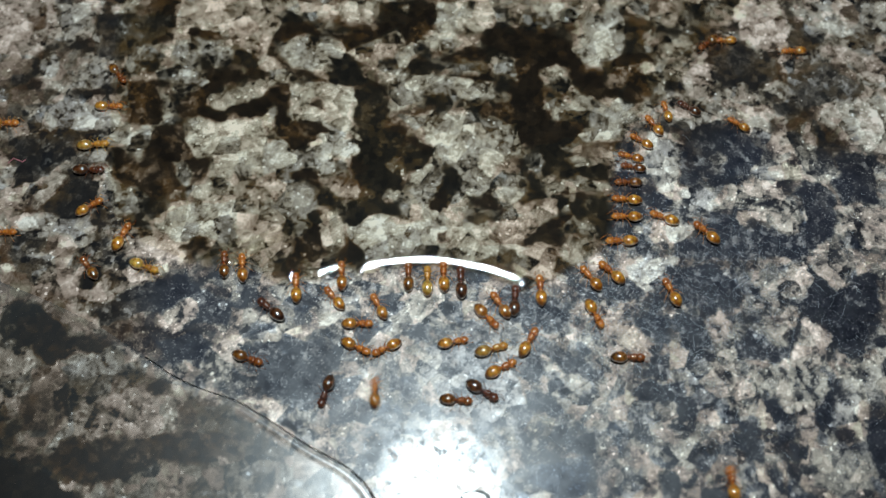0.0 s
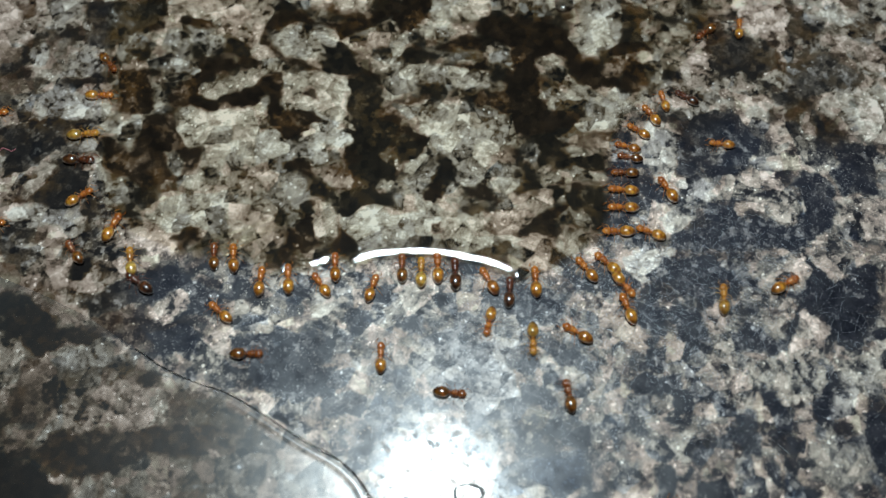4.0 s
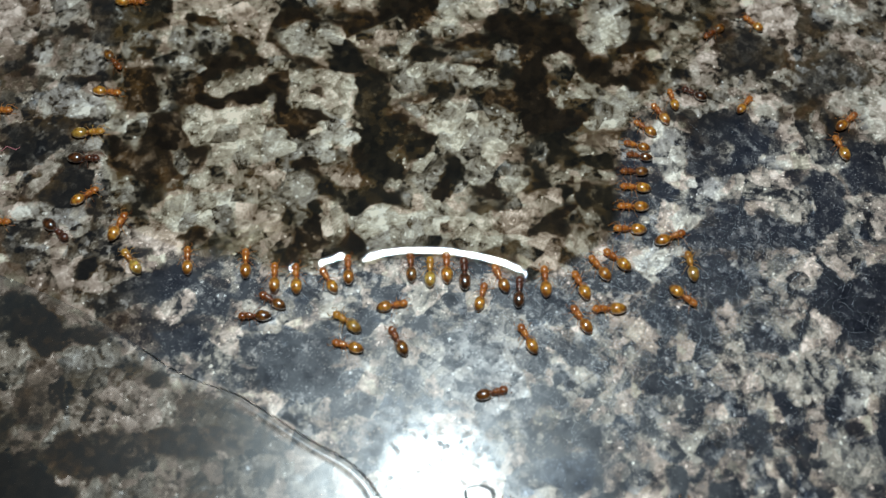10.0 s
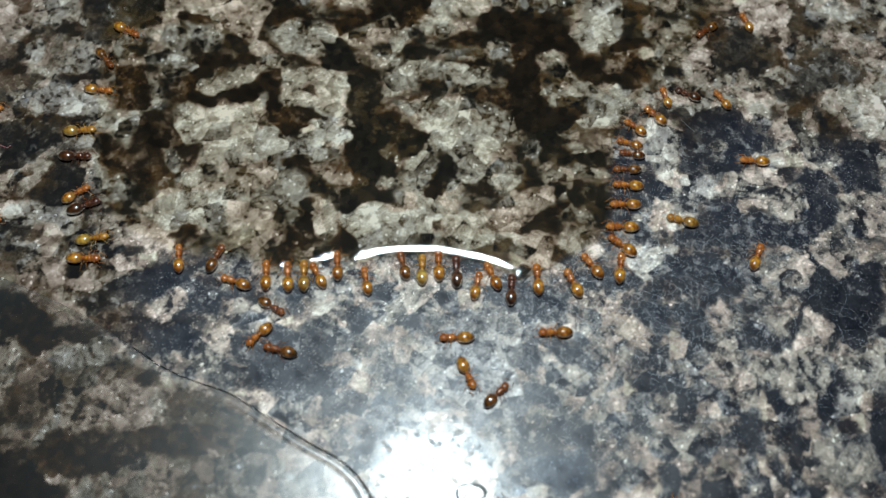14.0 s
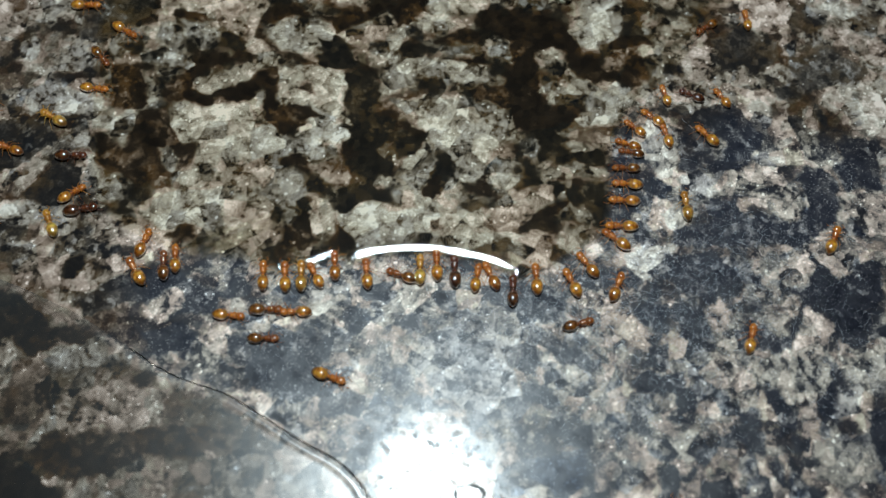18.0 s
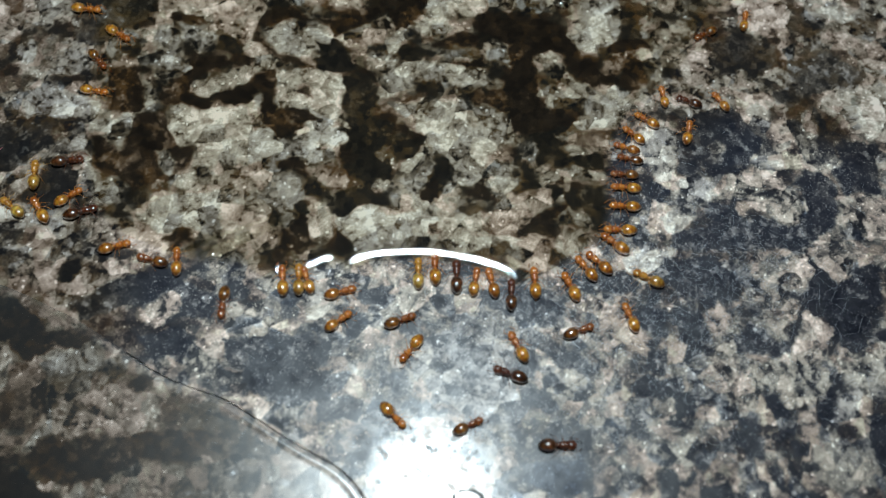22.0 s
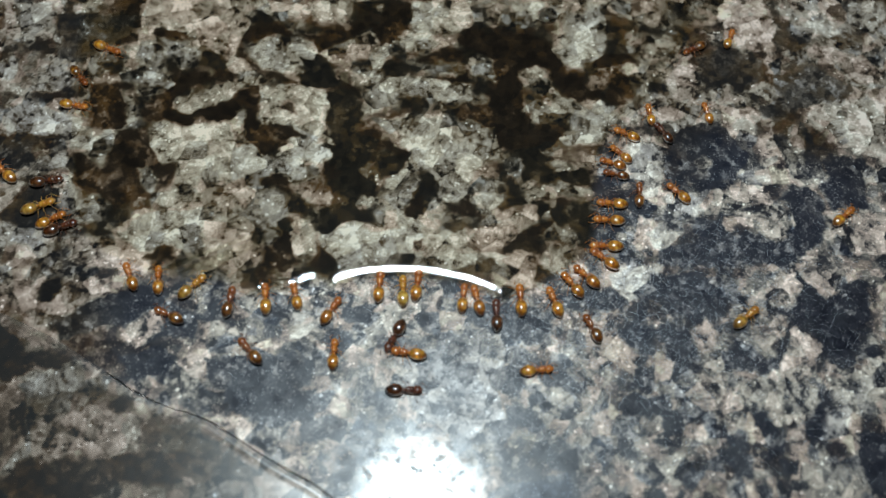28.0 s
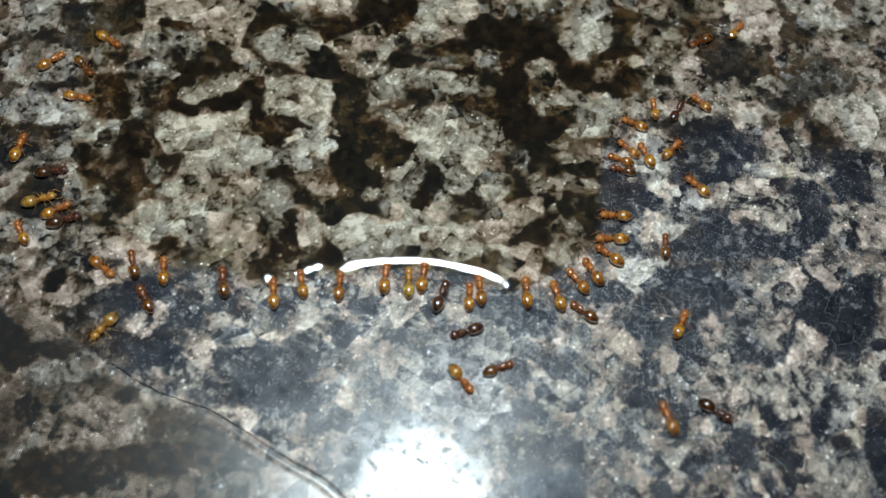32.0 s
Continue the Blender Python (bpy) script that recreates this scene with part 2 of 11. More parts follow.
# ---- mesh helpers ----
def part(name, bm, mat, parent=None, label=""):
    me = bpy.data.meshes.new(name)
    bm.normal_update()
    bm.to_mesh(me)
    bm.free()
    me.materials.append(mat)
    me.polygons.foreach_set("use_smooth", [True] * len(me.polygons))
    ob = new(name, me)
    if parent:
        ob.parent = parent
    return tagged(ob, label)


def mesh_object(name, verts, faces, mat, smooth=True):
    me = bpy.data.meshes.new(name)
    me.from_pydata([tuple(v) for v in verts], [], faces)
    me.materials.append(mat)
    me.polygons.foreach_set("use_smooth", [smooth] * len(me.polygons))
    return new(name, me)


def tube(bm, points, radii, sides=6):
    """A bent tube through points, in millimetres, closed at both ends."""
    rings = []
    pts = [Vector(p) for p in points]
    for i, p in enumerate(pts):
        d = (pts[min(i + 1, len(pts) - 1)] - pts[max(i - 1, 0)]).normalized()
        side = d.cross(Vector((0, 0, 1)))
        side = side.normalized() if side.length > 0.05 else Vector((0, 1, 0))
        up = side.cross(d)
        rings.append([bm.verts.new((p + (side * math.cos(a) + up * math.sin(a)) * radii[i]) * MM) for a in [2 * math.pi * k / sides for k in range(sides)]])
    for a, b in zip(rings, rings[1:]):
        for k in range(sides):
            bm.faces.new((a[k], a[(k + 1) % sides], b[(k + 1) % sides], b[k]))
    bm.faces.new(rings[0][::-1])
    bm.faces.new(rings[-1])


def lathe(bm, profile, centre, flat=1.0, sides=14, bend=0.0):
    """A body along x from (x, radius) pairs, flattened in z and bent downwards towards its ends."""
    rings = []
    for x, r in profile:
        z = centre[2] - bend * (x - centre[0]) ** 2
        rings.append([bm.verts.new(Vector((x, centre[1] + r * math.cos(a), z + flat * r * math.sin(a))) * MM) for a in [2 * math.pi * k / sides for k in range(sides)]])
    for a, b in zip(rings, rings[1:]):
        for k in range(sides):
            bm.faces.new((a[k], b[k], b[(k + 1) % sides], a[(k + 1) % sides]))
    bm.faces.new(rings[0])
    bm.faces.new(rings[-1][::-1])


def smooth_closed(points, per=12):
    """A closed curve through points (Catmull-Rom)."""
    out, n = [], len(points)
    for i in range(n):
        a, b, c, d = (np.array(points[(i + k) % n], float) for k in (-1, 0, 1, 2))
        for k in range(per):
            t = k / per
            out.append(0.5 * (2 * b + (c - a) * t + (2 * a - 5 * b + 4 * c - d) * t * t + (3 * b - a - 3 * c + d) * t ** 3))
    return np.array(out)


def ragged(points, amount=1.0):
    """The same with a slightly uneven edge."""
    edge = smooth_closed(points, 16)
    middle, k = edge.mean(0), np.arange(len(edge))
    wobble = amount * (0.02 * np.sin(k * 0.41) + 0.012 * np.sin(k * 0.83 + 1))
    away = (edge - middle) / np.linalg.norm(edge - middle, axis=1)[:, None]
    return edge + away * wobble[:, None]


def inside(poly, x, y):
    """Which of the places lie within a closed curve."""
    hit = np.zeros(x.shape, bool)
    for (x0, y0), (x1, y1) in zip(poly, np.roll(poly, -1, 0)):
        if y0 != y1:
            hit ^= ((y0 > y) != (y1 > y)) & (x < (x1 - x0) * (y - y0) / (y1 - y0) + x0)
    return hit


def edge_distance(poly, x, y):
    best = np.full(x.shape, 1e9)
    for (x0, y0), (x1, y1) in zip(poly, np.roll(poly, -1, 0)):
        dx, dy = x1 - x0, y1 - y0
        k = np.clip(((x - x0) * dx + (y - y0) * dy) / (dx * dx + dy * dy + 1e-12), 0, 1)
        best = np.minimum(best, (x - x0 - k * dx) ** 2 + (y - y0 - k * dy) ** 2)
    return np.sqrt(best)


# ---- the stone: where its dark mica and pale feldspar lie (x, y, half width, half height, turn, lightness) ----
STONE_A_1 = [
    (-37.0, 22.6, 2.1, 1.9, -0, 0.70), (-34.7, 22.6, 1.1, 1.6, -10, 0.50), (-35.8, 19.8, 2.2, 1.6, -0, 0.68),
    (-33.9, 21.3, 0.7, 1.2, -0, 0.60), (-37.1, 19.0, 0.7, 1.0, -0, 0.22), (-33.2, 19.0, 1.3, 0.8, 15, 0.18),
    (-34.5, 17.2, 2.9, 0.7, 10, 0.14), (-36.5, 16.9, 1.0, 1.5, -0, 0.30), (-33.2, 17.0, 0.8, 0.8, -0, 0.60),
    (-31.2, 16.6, 1.2, 1.2, -0, 0.30), (-32.7, 22.9, 1.1, 0.9, -0, 0.28), (-30.8, 23.2, 1.1, 1.4, -0, 0.50),
    (-31.9, 22.9, 0.7, 1.4, -0, 0.22), (-31.0, 21.3, 1.3, 0.7, 30, 0.50), (-32.4, 20.3, 0.9, 0.8, -30, 0.58),
    (-31.2, 19.5, 1.2, 0.8, -0, 0.14),
]
STONE_A_2 = [
    (-29.9, 20.4, 0.7, 1.0, -20, 0.45), (-29.9, 19.1, 1.3, 0.7, -0, 0.16), (-28.5, 22.9, 1.0, 0.7, 20, 0.66),
    (-27.1, 23.2, 0.8, 1.0, -0, 0.50), (-29.4, 22.2, 0.8, 1.2, -0, 0.20), (-28.1, 20.1, 1.9, 1.4, -0, 0.18),
    (-26.2, 22.2, 0.8, 1.4, -0, 0.25), (-25.4, 20.4, 0.5, 0.7, -0, 0.55), (-24.9, 19.5, 1.1, 1.1, -0, 0.35),
    (-24.4, 21.9, 1.3, 2.4, -0, 0.07), (-25.5, 18.7, 1.1, 0.9, -0, 0.50), (-27.4, 18.4, 1.3, 0.7, -0, 0.16),
    (-29.6, 16.9, 1.3, 0.7, 20, 0.56), (-31.4, 18.1, 0.7, 0.6, -0, 0.35), (-26.5, 17.2, 0.8, 1.1, -30, 0.55),
    (-28.4, 15.7, 1.4, 0.4, 12, 0.60),
]
STONE_A_3 = [
    (-31.4, 14.7, 0.9, 0.5, -0, 0.50), (-28.7, 14.6, 2.2, 0.5, 8, 0.08), (-26.9, 14.6, 0.8, 0.6, -0, 0.10),
    (-34.1, 14.1, 2.4, 0.8, -0, 0.24), (-35.2, 15.2, 1.9, 0.6, -0, 0.14), (-32.0, 13.0, 0.9, 1.2, -30, 0.60),
    (-30.0, 12.1, 1.6, 1.1, -20, 0.58), (-28.4, 12.7, 1.6, 1.0, -0, 0.48), (-26.9, 11.7, 0.8, 0.4, -0, 0.66),
    (-27.3, 12.7, 0.9, 0.7, -0, 0.42), (-35.7, 12.7, 1.0, 0.7, -0, 0.25), (-34.4, 10.8, 1.8, 0.8, 10, 0.42),
    (-32.2, 11.6, 0.9, 0.6, -0, 0.50), (-35.1, 11.9, 0.9, 0.6, -0, 0.22), (-30.0, 10.5, 2.8, 0.7, 8, 0.10),
    (-33.2, 9.0, 2.7, 0.9, -0, 0.15),
]
STONE_A_4 = [
    (-30.4, 9.2, 1.4, 0.6, 20, 0.12), (-28.4, 9.0, 1.8, 0.5, -0, 0.30), (-30.5, 8.0, 0.7, 0.4, -0, 0.55),
    (-28.4, 7.8, 1.5, 0.8, -0, 0.45), (-33.4, 7.6, 1.8, 0.7, -0, 0.18), (-27.1, 8.4, 0.6, 0.9, -0, 0.40),
    (-25.1, 13.5, 1.6, 1.7, -0, 0.22), (-25.8, 13.8, 0.6, 0.9, -40, 0.34), (-23.5, 14.4, 0.3, 1.5, 28, 0.50),
    (-22.8, 12.8, 0.6, 1.0, 30, 0.60), (-23.2, 12.1, 0.6, 0.4, -0, 0.50), (-24.6, 12.1, 0.9, 0.5, -0, 0.08),
    (-23.2, 17.5, 2.9, 0.8, -0, 0.05), (-23.4, 17.2, 0.8, 0.6, -0, 0.40), (-21.9, 16.6, 1.0, 1.6, -30, 0.48),
    (-20.7, 16.3, 0.6, 0.8, -0, 0.30),
]
STONE_A_5 = [
    (-22.7, 18.7, 1.2, 0.6, -0, 0.55), (-22.0, 19.8, 1.2, 1.2, -0, 0.50), (-21.8, 22.6, 1.2, 1.8, -0, 0.70),
    (-19.8, 22.2, 2.0, 1.8, -10, 0.76), (-20.4, 20.9, 1.4, 0.5, -12, 0.05), (-20.0, 19.0, 0.8, 0.9, -0, 0.42),
    (-18.7, 18.7, 0.8, 1.2, -0, 0.75), (-18.7, 14.4, 0.9, 0.8, -20, 0.55), (-19.4, 16.1, 1.0, 1.1, -0, 0.08),
    (-18.6, 12.7, 1.4, 0.9, -0, 0.05), (-20.4, 14.1, 1.9, 1.4, -0, 0.07), (-20.4, 11.6, 0.9, 0.7, -0, 0.45),
    (-24.4, 10.5, 0.6, 0.8, -0, 0.60), (-25.8, 10.2, 1.2, 0.5, -0, 0.55), (-24.9, 8.6, 0.8, 0.9, -0, 0.66),
    (-26.5, 9.0, 0.6, 0.8, -0, 0.30),
]
STONE_A_6 = [
    (-22.9, 8.9, 0.3, 1.5, -0, 0.30), (-23.4, 7.6, 1.1, 0.9, -0, 0.22), (-22.0, 9.7, 1.0, 1.4, -0, 0.06),
    (-19.9, 9.4, 0.9, 1.2, -0, 0.66), (-19.1, 10.5, 0.9, 0.9, -0, 0.66), (-18.1, 9.7, 0.9, 1.6, -0, 0.68),
    (-20.0, 8.4, 0.7, 0.7, -0, 0.60), (-19.3, 7.7, 0.6, 0.4, -0, 0.08), (-21.3, 7.3, 0.5, 0.6, -0, 0.40),
    (-17.7, 7.6, 0.6, 0.6, -0, 0.60),
]
STONE_B_1 = [
    (-18.3, 21.6, 2.0, 2.4, -0, 0.76), (-16.7, 19.8, 1.6, 1.6, -20, 0.70), (-15.3, 21.3, 1.0, 1.8, -0, 0.60),
    (-15.7, 23.2, 1.0, 0.9, -0, 0.45), (-13.5, 22.9, 1.5, 1.5, -30, 0.07), (-12.0, 23.2, 1.8, 0.7, -20, 0.76),
    (-10.5, 22.6, 2.0, 0.9, -15, 0.74), (-8.1, 22.6, 1.7, 1.0, 20, 0.74), (-6.6, 23.8, 0.7, 1.2, -0, 0.66),
    (-9.0, 21.9, 0.8, 0.4, -0, 0.15), (-10.9, 21.3, 2.2, 0.5, -10, 0.10), (-13.3, 20.4, 1.3, 0.8, -0, 0.06),
    (-14.7, 19.1, 0.7, 0.5, -20, 0.18), (-14.0, 19.2, 0.6, 0.5, -0, 0.50), (-11.5, 18.7, 2.1, 1.4, -10, 0.62),
    (-10.5, 17.5, 1.7, 0.8, -0, 0.60),
]
STONE_B_2 = [
    (-9.6, 19.0, 1.0, 1.3, -30, 0.70), (-12.7, 17.8, 0.5, 2.0, 50, 0.20), (-11.4, 16.5, 0.5, 1.5, 60, 0.12),
    (-9.9, 16.2, 0.9, 0.5, -0, 0.45), (-17.0, 18.4, 1.0, 0.9, -0, 0.12), (-16.5, 17.5, 1.4, 0.7, -0, 0.08),
    (-14.9, 17.4, 1.0, 0.8, -10, 0.56), (-15.7, 16.3, 1.0, 0.5, -0, 0.07), (-17.8, 16.1, 1.6, 0.7, -0, 0.15),
    (-13.5, 16.1, 1.4, 0.7, 25, 0.60), (-17.1, 14.1, 2.4, 0.7, 8, 0.58), (-14.6, 15.2, 1.1, 0.6, 20, 0.56),
    (-15.4, 13.2, 2.1, 0.6, 8, 0.14), (-14.7, 12.7, 0.6, 0.5, -0, 0.50), (-13.8, 14.1, 1.2, 1.2, -0, 0.10),
    (-13.3, 13.8, 0.7, 1.2, -20, 0.15),
]
STONE_B_3 = [
    (-11.3, 14.4, 1.4, 0.8, -0, 0.78), (-9.1, 14.4, 1.6, 1.2, -0, 0.78), (-12.1, 13.2, 0.7, 1.0, -0, 0.74),
    (-10.3, 13.5, 0.8, 0.4, -20, 0.25), (-9.8, 13.0, 0.4, 0.8, -30, 0.30), (-8.3, 12.4, 1.1, 0.9, -0, 0.76),
    (-11.4, 12.1, 1.1, 0.6, -0, 0.66), (-12.2, 11.0, 1.2, 1.1, -20, 0.10), (-11.1, 11.0, 1.2, 0.5, -0, 0.14),
    (-9.7, 11.6, 0.7, 0.5, -30, 0.45), (-9.0, 10.8, 1.1, 1.1, -30, 0.72), (-11.4, 9.7, 1.1, 0.8, -0, 0.16),
    (-7.8, 10.0, 0.7, 1.0, -40, 0.72), (-9.4, 9.2, 1.4, 1.1, -0, 0.70), (-8.4, 8.1, 0.6, 0.4, -0, 0.25),
    (-7.6, 8.6, 0.6, 1.1, -0, 0.66),
]
STONE_B_4 = [
    (-10.7, 8.1, 1.5, 0.9, -0, 0.74), (-16.3, 10.5, 1.7, 1.4, -0, 0.62), (-14.5, 10.2, 0.7, 1.6, -0, 0.60),
    (-13.8, 10.2, 0.4, 1.4, -0, 0.35), (-17.4, 11.6, 0.7, 0.8, -0, 0.30), (-17.6, 8.9, 0.9, 1.6, -0, 0.66),
    (-15.7, 8.4, 1.6, 1.3, -0, 0.68), (-13.0, 8.4, 1.2, 1.1, -0, 0.70), (-11.6, 7.8, 0.9, 0.8, -0, 0.66),
    (-8.3, 16.9, 1.4, 1.6, -0, 0.08), (-6.5, 18.7, 2.1, 1.2, 12, 0.50), (-4.6, 20.1, 1.5, 0.8, 20, 0.52),
    (-4.1, 19.0, 1.2, 0.9, -0, 0.50), (-4.7, 17.4, 1.1, 0.4, 15, 0.10), (-7.1, 22.2, 2.0, 1.5, 20, 0.10),
    (-5.1, 21.9, 2.0, 1.8, -0, 0.06),
]
STONE_B_5 = [
    (-2.4, 22.2, 1.5, 1.8, -0, 0.05), (-2.8, 22.6, 0.4, 0.9, 30, 0.35), (-5.4, 16.3, 0.6, 1.1, 40, 0.35),
    (-4.4, 14.4, 1.4, 1.1, -0, 0.15), (-5.8, 14.1, 1.1, 1.7, -0, 0.06), (-6.0, 11.9, 0.7, 0.9, -0, 0.20),
    (-6.2, 10.5, 1.2, 0.9, -0, 0.14), (-5.7, 8.4, 1.8, 1.6, -0, 0.06), (-2.8, 18.1, 1.2, 0.9, 10, 0.62),
    (-3.4, 16.3, 1.1, 0.9, -0, 0.60), (-1.9, 16.9, 1.6, 0.9, -10, 0.06), (-0.7, 18.4, 1.2, 0.6, -0, 0.12),
    (-0.2, 19.8, 1.5, 0.7, -0, 0.66), (-1.2, 19.0, 0.8, 0.5, -0, 0.40), (-0.7, 15.8, 1.7, 0.5, -5, 0.62),
    (-2.1, 14.9, 1.9, 0.6, -0, 0.62),
]
STONE_B_6 = [
    (-0.7, 14.0, 1.2, 0.6, -0, 0.06), (-3.2, 13.6, 1.2, 0.7, 10, 0.50), (-2.3, 13.0, 1.6, 0.5, -0, 0.25),
    (-3.2, 11.6, 0.9, 0.9, -30, 0.35), (-1.8, 11.6, 0.9, 0.8, 20, 0.66), (-2.3, 10.2, 0.7, 0.5, -0, 0.30),
    (-0.6, 11.0, 1.2, 1.2, -0, 0.66), (-3.9, 10.0, 1.4, 1.6, -0, 0.07), (-1.1, 9.4, 0.9, 0.7, -30, 0.62),
    (-2.0, 8.4, 1.4, 1.3, -0, 0.05), (-0.2, 7.8, 0.7, 0.8, -0, 0.50),
]
STONE_C_1 = [
    (0.8, 23.5, 1.5, 0.6, -0, 0.62), (0.3, 22.2, 0.7, 0.9, -0, 0.08), (2.7, 21.9, 1.5, 1.5, 20, 0.64),
    (4.2, 23.5, 1.2, 0.9, -30, 0.62), (5.9, 22.6, 0.9, 1.8, 30, 0.60), (2.5, 20.4, 1.3, 0.5, -0, 0.35),
    (0.8, 19.5, 1.2, 0.9, -20, 0.70), (4.7, 20.4, 1.2, 0.8, -0, 0.10), (7.1, 19.2, 2.9, 2.4, -0, 0.05),
    (8.6, 22.2, 1.3, 1.0, -20, 0.58), (9.9, 23.2, 0.7, 1.2, -0, 0.62), (12.1, 22.6, 2.5, 1.3, -0, 0.55),
    (13.6, 22.9, 0.8, 1.0, -0, 0.50), (10.6, 20.4, 1.3, 1.2, -0, 0.22), (13.4, 20.1, 1.7, 1.3, 20, 0.58),
    (15.4, 20.4, 1.0, 1.2, -0, 0.50),
]
STONE_C_2 = [
    (12.8, 18.4, 1.6, 0.8, -30, 0.60), (14.3, 18.7, 1.0, 0.9, -0, 0.58), (15.1, 23.8, 1.0, 0.6, -0, 0.66),
    (17.5, 23.2, 1.5, 0.9, -20, 0.58), (16.9, 21.3, 1.3, 0.7, -0, 0.15), (18.2, 19.5, 1.3, 1.2, -20, 0.58),
    (16.2, 19.2, 1.0, 1.2, -0, 0.18), (15.6, 17.2, 0.7, 0.3, 20, 0.60), (14.6, 16.3, 1.4, 1.3, 30, 0.48),
    (14.0, 15.5, 0.6, 0.8, -0, 0.60), (17.7, 16.9, 1.1, 1.0, 30, 0.48), (12.6, 15.8, 1.4, 1.1, -0, 0.07),
    (15.9, 14.6, 1.6, 1.1, -0, 0.13), (13.5, 14.4, 0.9, 0.5, -0, 0.08), (1.7, 17.2, 1.4, 0.7, -0, 0.50),
    (0.3, 17.8, 1.2, 0.5, -0, 0.30),
]
STONE_C_3 = [
    (4.6, 17.2, 0.7, 0.8, -0, 0.50), (5.5, 17.2, 0.7, 1.2, -0, 0.60), (1.2, 16.1, 1.0, 0.3, -0, 0.15),
    (2.2, 14.6, 1.4, 0.8, -0, 0.60), (3.6, 14.6, 0.8, 0.8, -0, 0.58), (4.5, 14.4, 0.7, 0.7, -0, 0.60),
    (1.5, 13.5, 1.1, 0.8, -0, 0.36), (3.3, 13.2, 1.4, 0.7, -0, 0.12), (6.4, 14.1, 1.9, 2.2, -0, 0.04),
    (9.1, 16.3, 1.0, 1.0, -20, 0.50), (9.8, 15.8, 0.7, 0.6, -0, 0.55), (9.0, 14.6, 0.9, 0.6, -0, 0.10),
    (8.3, 13.5, 0.6, 0.9, -0, 0.30), (10.4, 14.6, 0.8, 0.8, 30, 0.48), (10.6, 13.2, 1.6, 0.8, 10, 0.58),
    (10.1, 12.1, 0.9, 0.4, 20, 0.55),
]
STONE_C_4 = [
    (12.2, 13.0, 0.7, 0.4, -0, 0.30), (11.6, 10.5, 0.6, 0.4, -0, 0.72), (13.8, 12.1, 1.6, 1.5, -30, 0.58),
    (15.2, 12.7, 1.1, 0.8, -0, 0.60), (13.0, 11.0, 0.9, 1.1, -0, 0.55), (14.4, 10.8, 0.9, 0.8, -0, 0.45),
    (7.2, 10.8, 1.8, 1.6, -0, 0.04), (9.0, 10.2, 1.4, 1.1, -0, 0.06), (2.1, 10.2, 2.3, 2.2, -20, 0.64),
    (0.7, 11.0, 1.1, 1.3, -0, 0.66), (4.0, 11.0, 1.4, 0.9, -20, 0.70), (5.1, 9.4, 1.6, 1.4, -30, 0.70),
    (5.8, 10.5, 0.6, 1.1, 20, 0.50), (2.6, 8.1, 2.7, 0.8, -10, 0.62), (5.5, 7.6, 1.1, 0.7, -0, 0.20),
    (7.3, 8.4, 0.9, 0.7, -20, 0.30),
]
STONE_C_5 = [
    (10.3, 8.9, 1.1, 0.5, -0, 0.42), (11.2, 7.8, 1.1, 0.4, -20, 0.45), (9.8, 7.8, 0.7, 0.5, -0, 0.08),
    (12.6, 8.9, 0.9, 0.5, -0, 0.25), (14.5, 9.2, 1.1, 0.5, -0, 0.15), (13.3, 8.4, 0.7, 0.6, -0, 0.50),
]
STONE_D_1 = [
    (19.9, 21.6, 1.3, 0.7, -0, 0.48), (19.5, 23.2, 1.2, 0.7, -0, 0.30), (20.9, 22.2, 0.7, 1.6, -0, 0.35),
    (22.9, 22.6, 2.0, 1.4, -0, 0.38), (25.0, 23.5, 1.0, 0.9, -0, 0.40), (26.4, 22.9, 1.3, 1.0, -0, 0.62),
    (26.8, 22.1, 0.7, 0.5, -0, 0.30), (27.8, 20.7, 1.9, 1.8, -0, 0.62), (28.8, 22.6, 1.5, 1.5, -0, 0.62),
    (30.5, 22.6, 0.5, 1.6, 30, 0.20), (31.1, 21.3, 0.8, 1.2, 40, 0.20), (29.9, 20.1, 1.5, 0.7, -10, 0.22),
    (31.0, 19.5, 1.2, 0.7, -0, 0.18), (32.0, 22.9, 1.3, 1.2, -20, 0.60), (33.8, 22.9, 1.5, 1.0, -0, 0.66),
    (32.5, 21.0, 1.2, 0.9, -0, 0.62),
]
STONE_D_2 = [
    (34.4, 21.0, 1.7, 0.7, -0, 0.50), (36.2, 22.6, 1.5, 0.7, -20, 0.20), (37.9, 22.6, 1.0, 1.2, -30, 0.64),
    (36.9, 19.8, 0.6, 2.2, -0, 0.20), (33.2, 19.5, 1.0, 0.6, -0, 0.35), (35.5, 19.0, 1.9, 0.8, -0, 0.45),
    (34.4, 18.1, 2.4, 0.8, -15, 0.50), (19.3, 19.0, 1.3, 1.2, -0, 0.50), (19.8, 20.7, 1.2, 0.5, -0, 0.20),
    (20.7, 18.4, 1.0, 0.5, 30, 0.15), (22.0, 18.7, 0.8, 1.2, -0, 0.48), (22.4, 20.1, 1.5, 0.5, -0, 0.15),
    (23.6, 18.4, 1.2, 1.2, -0, 0.12), (25.4, 19.0, 1.0, 0.5, -0, 0.18), (24.8, 18.1, 0.5, 0.8, -0, 0.42),
    (26.0, 18.1, 0.8, 0.7, -0, 0.25),
]
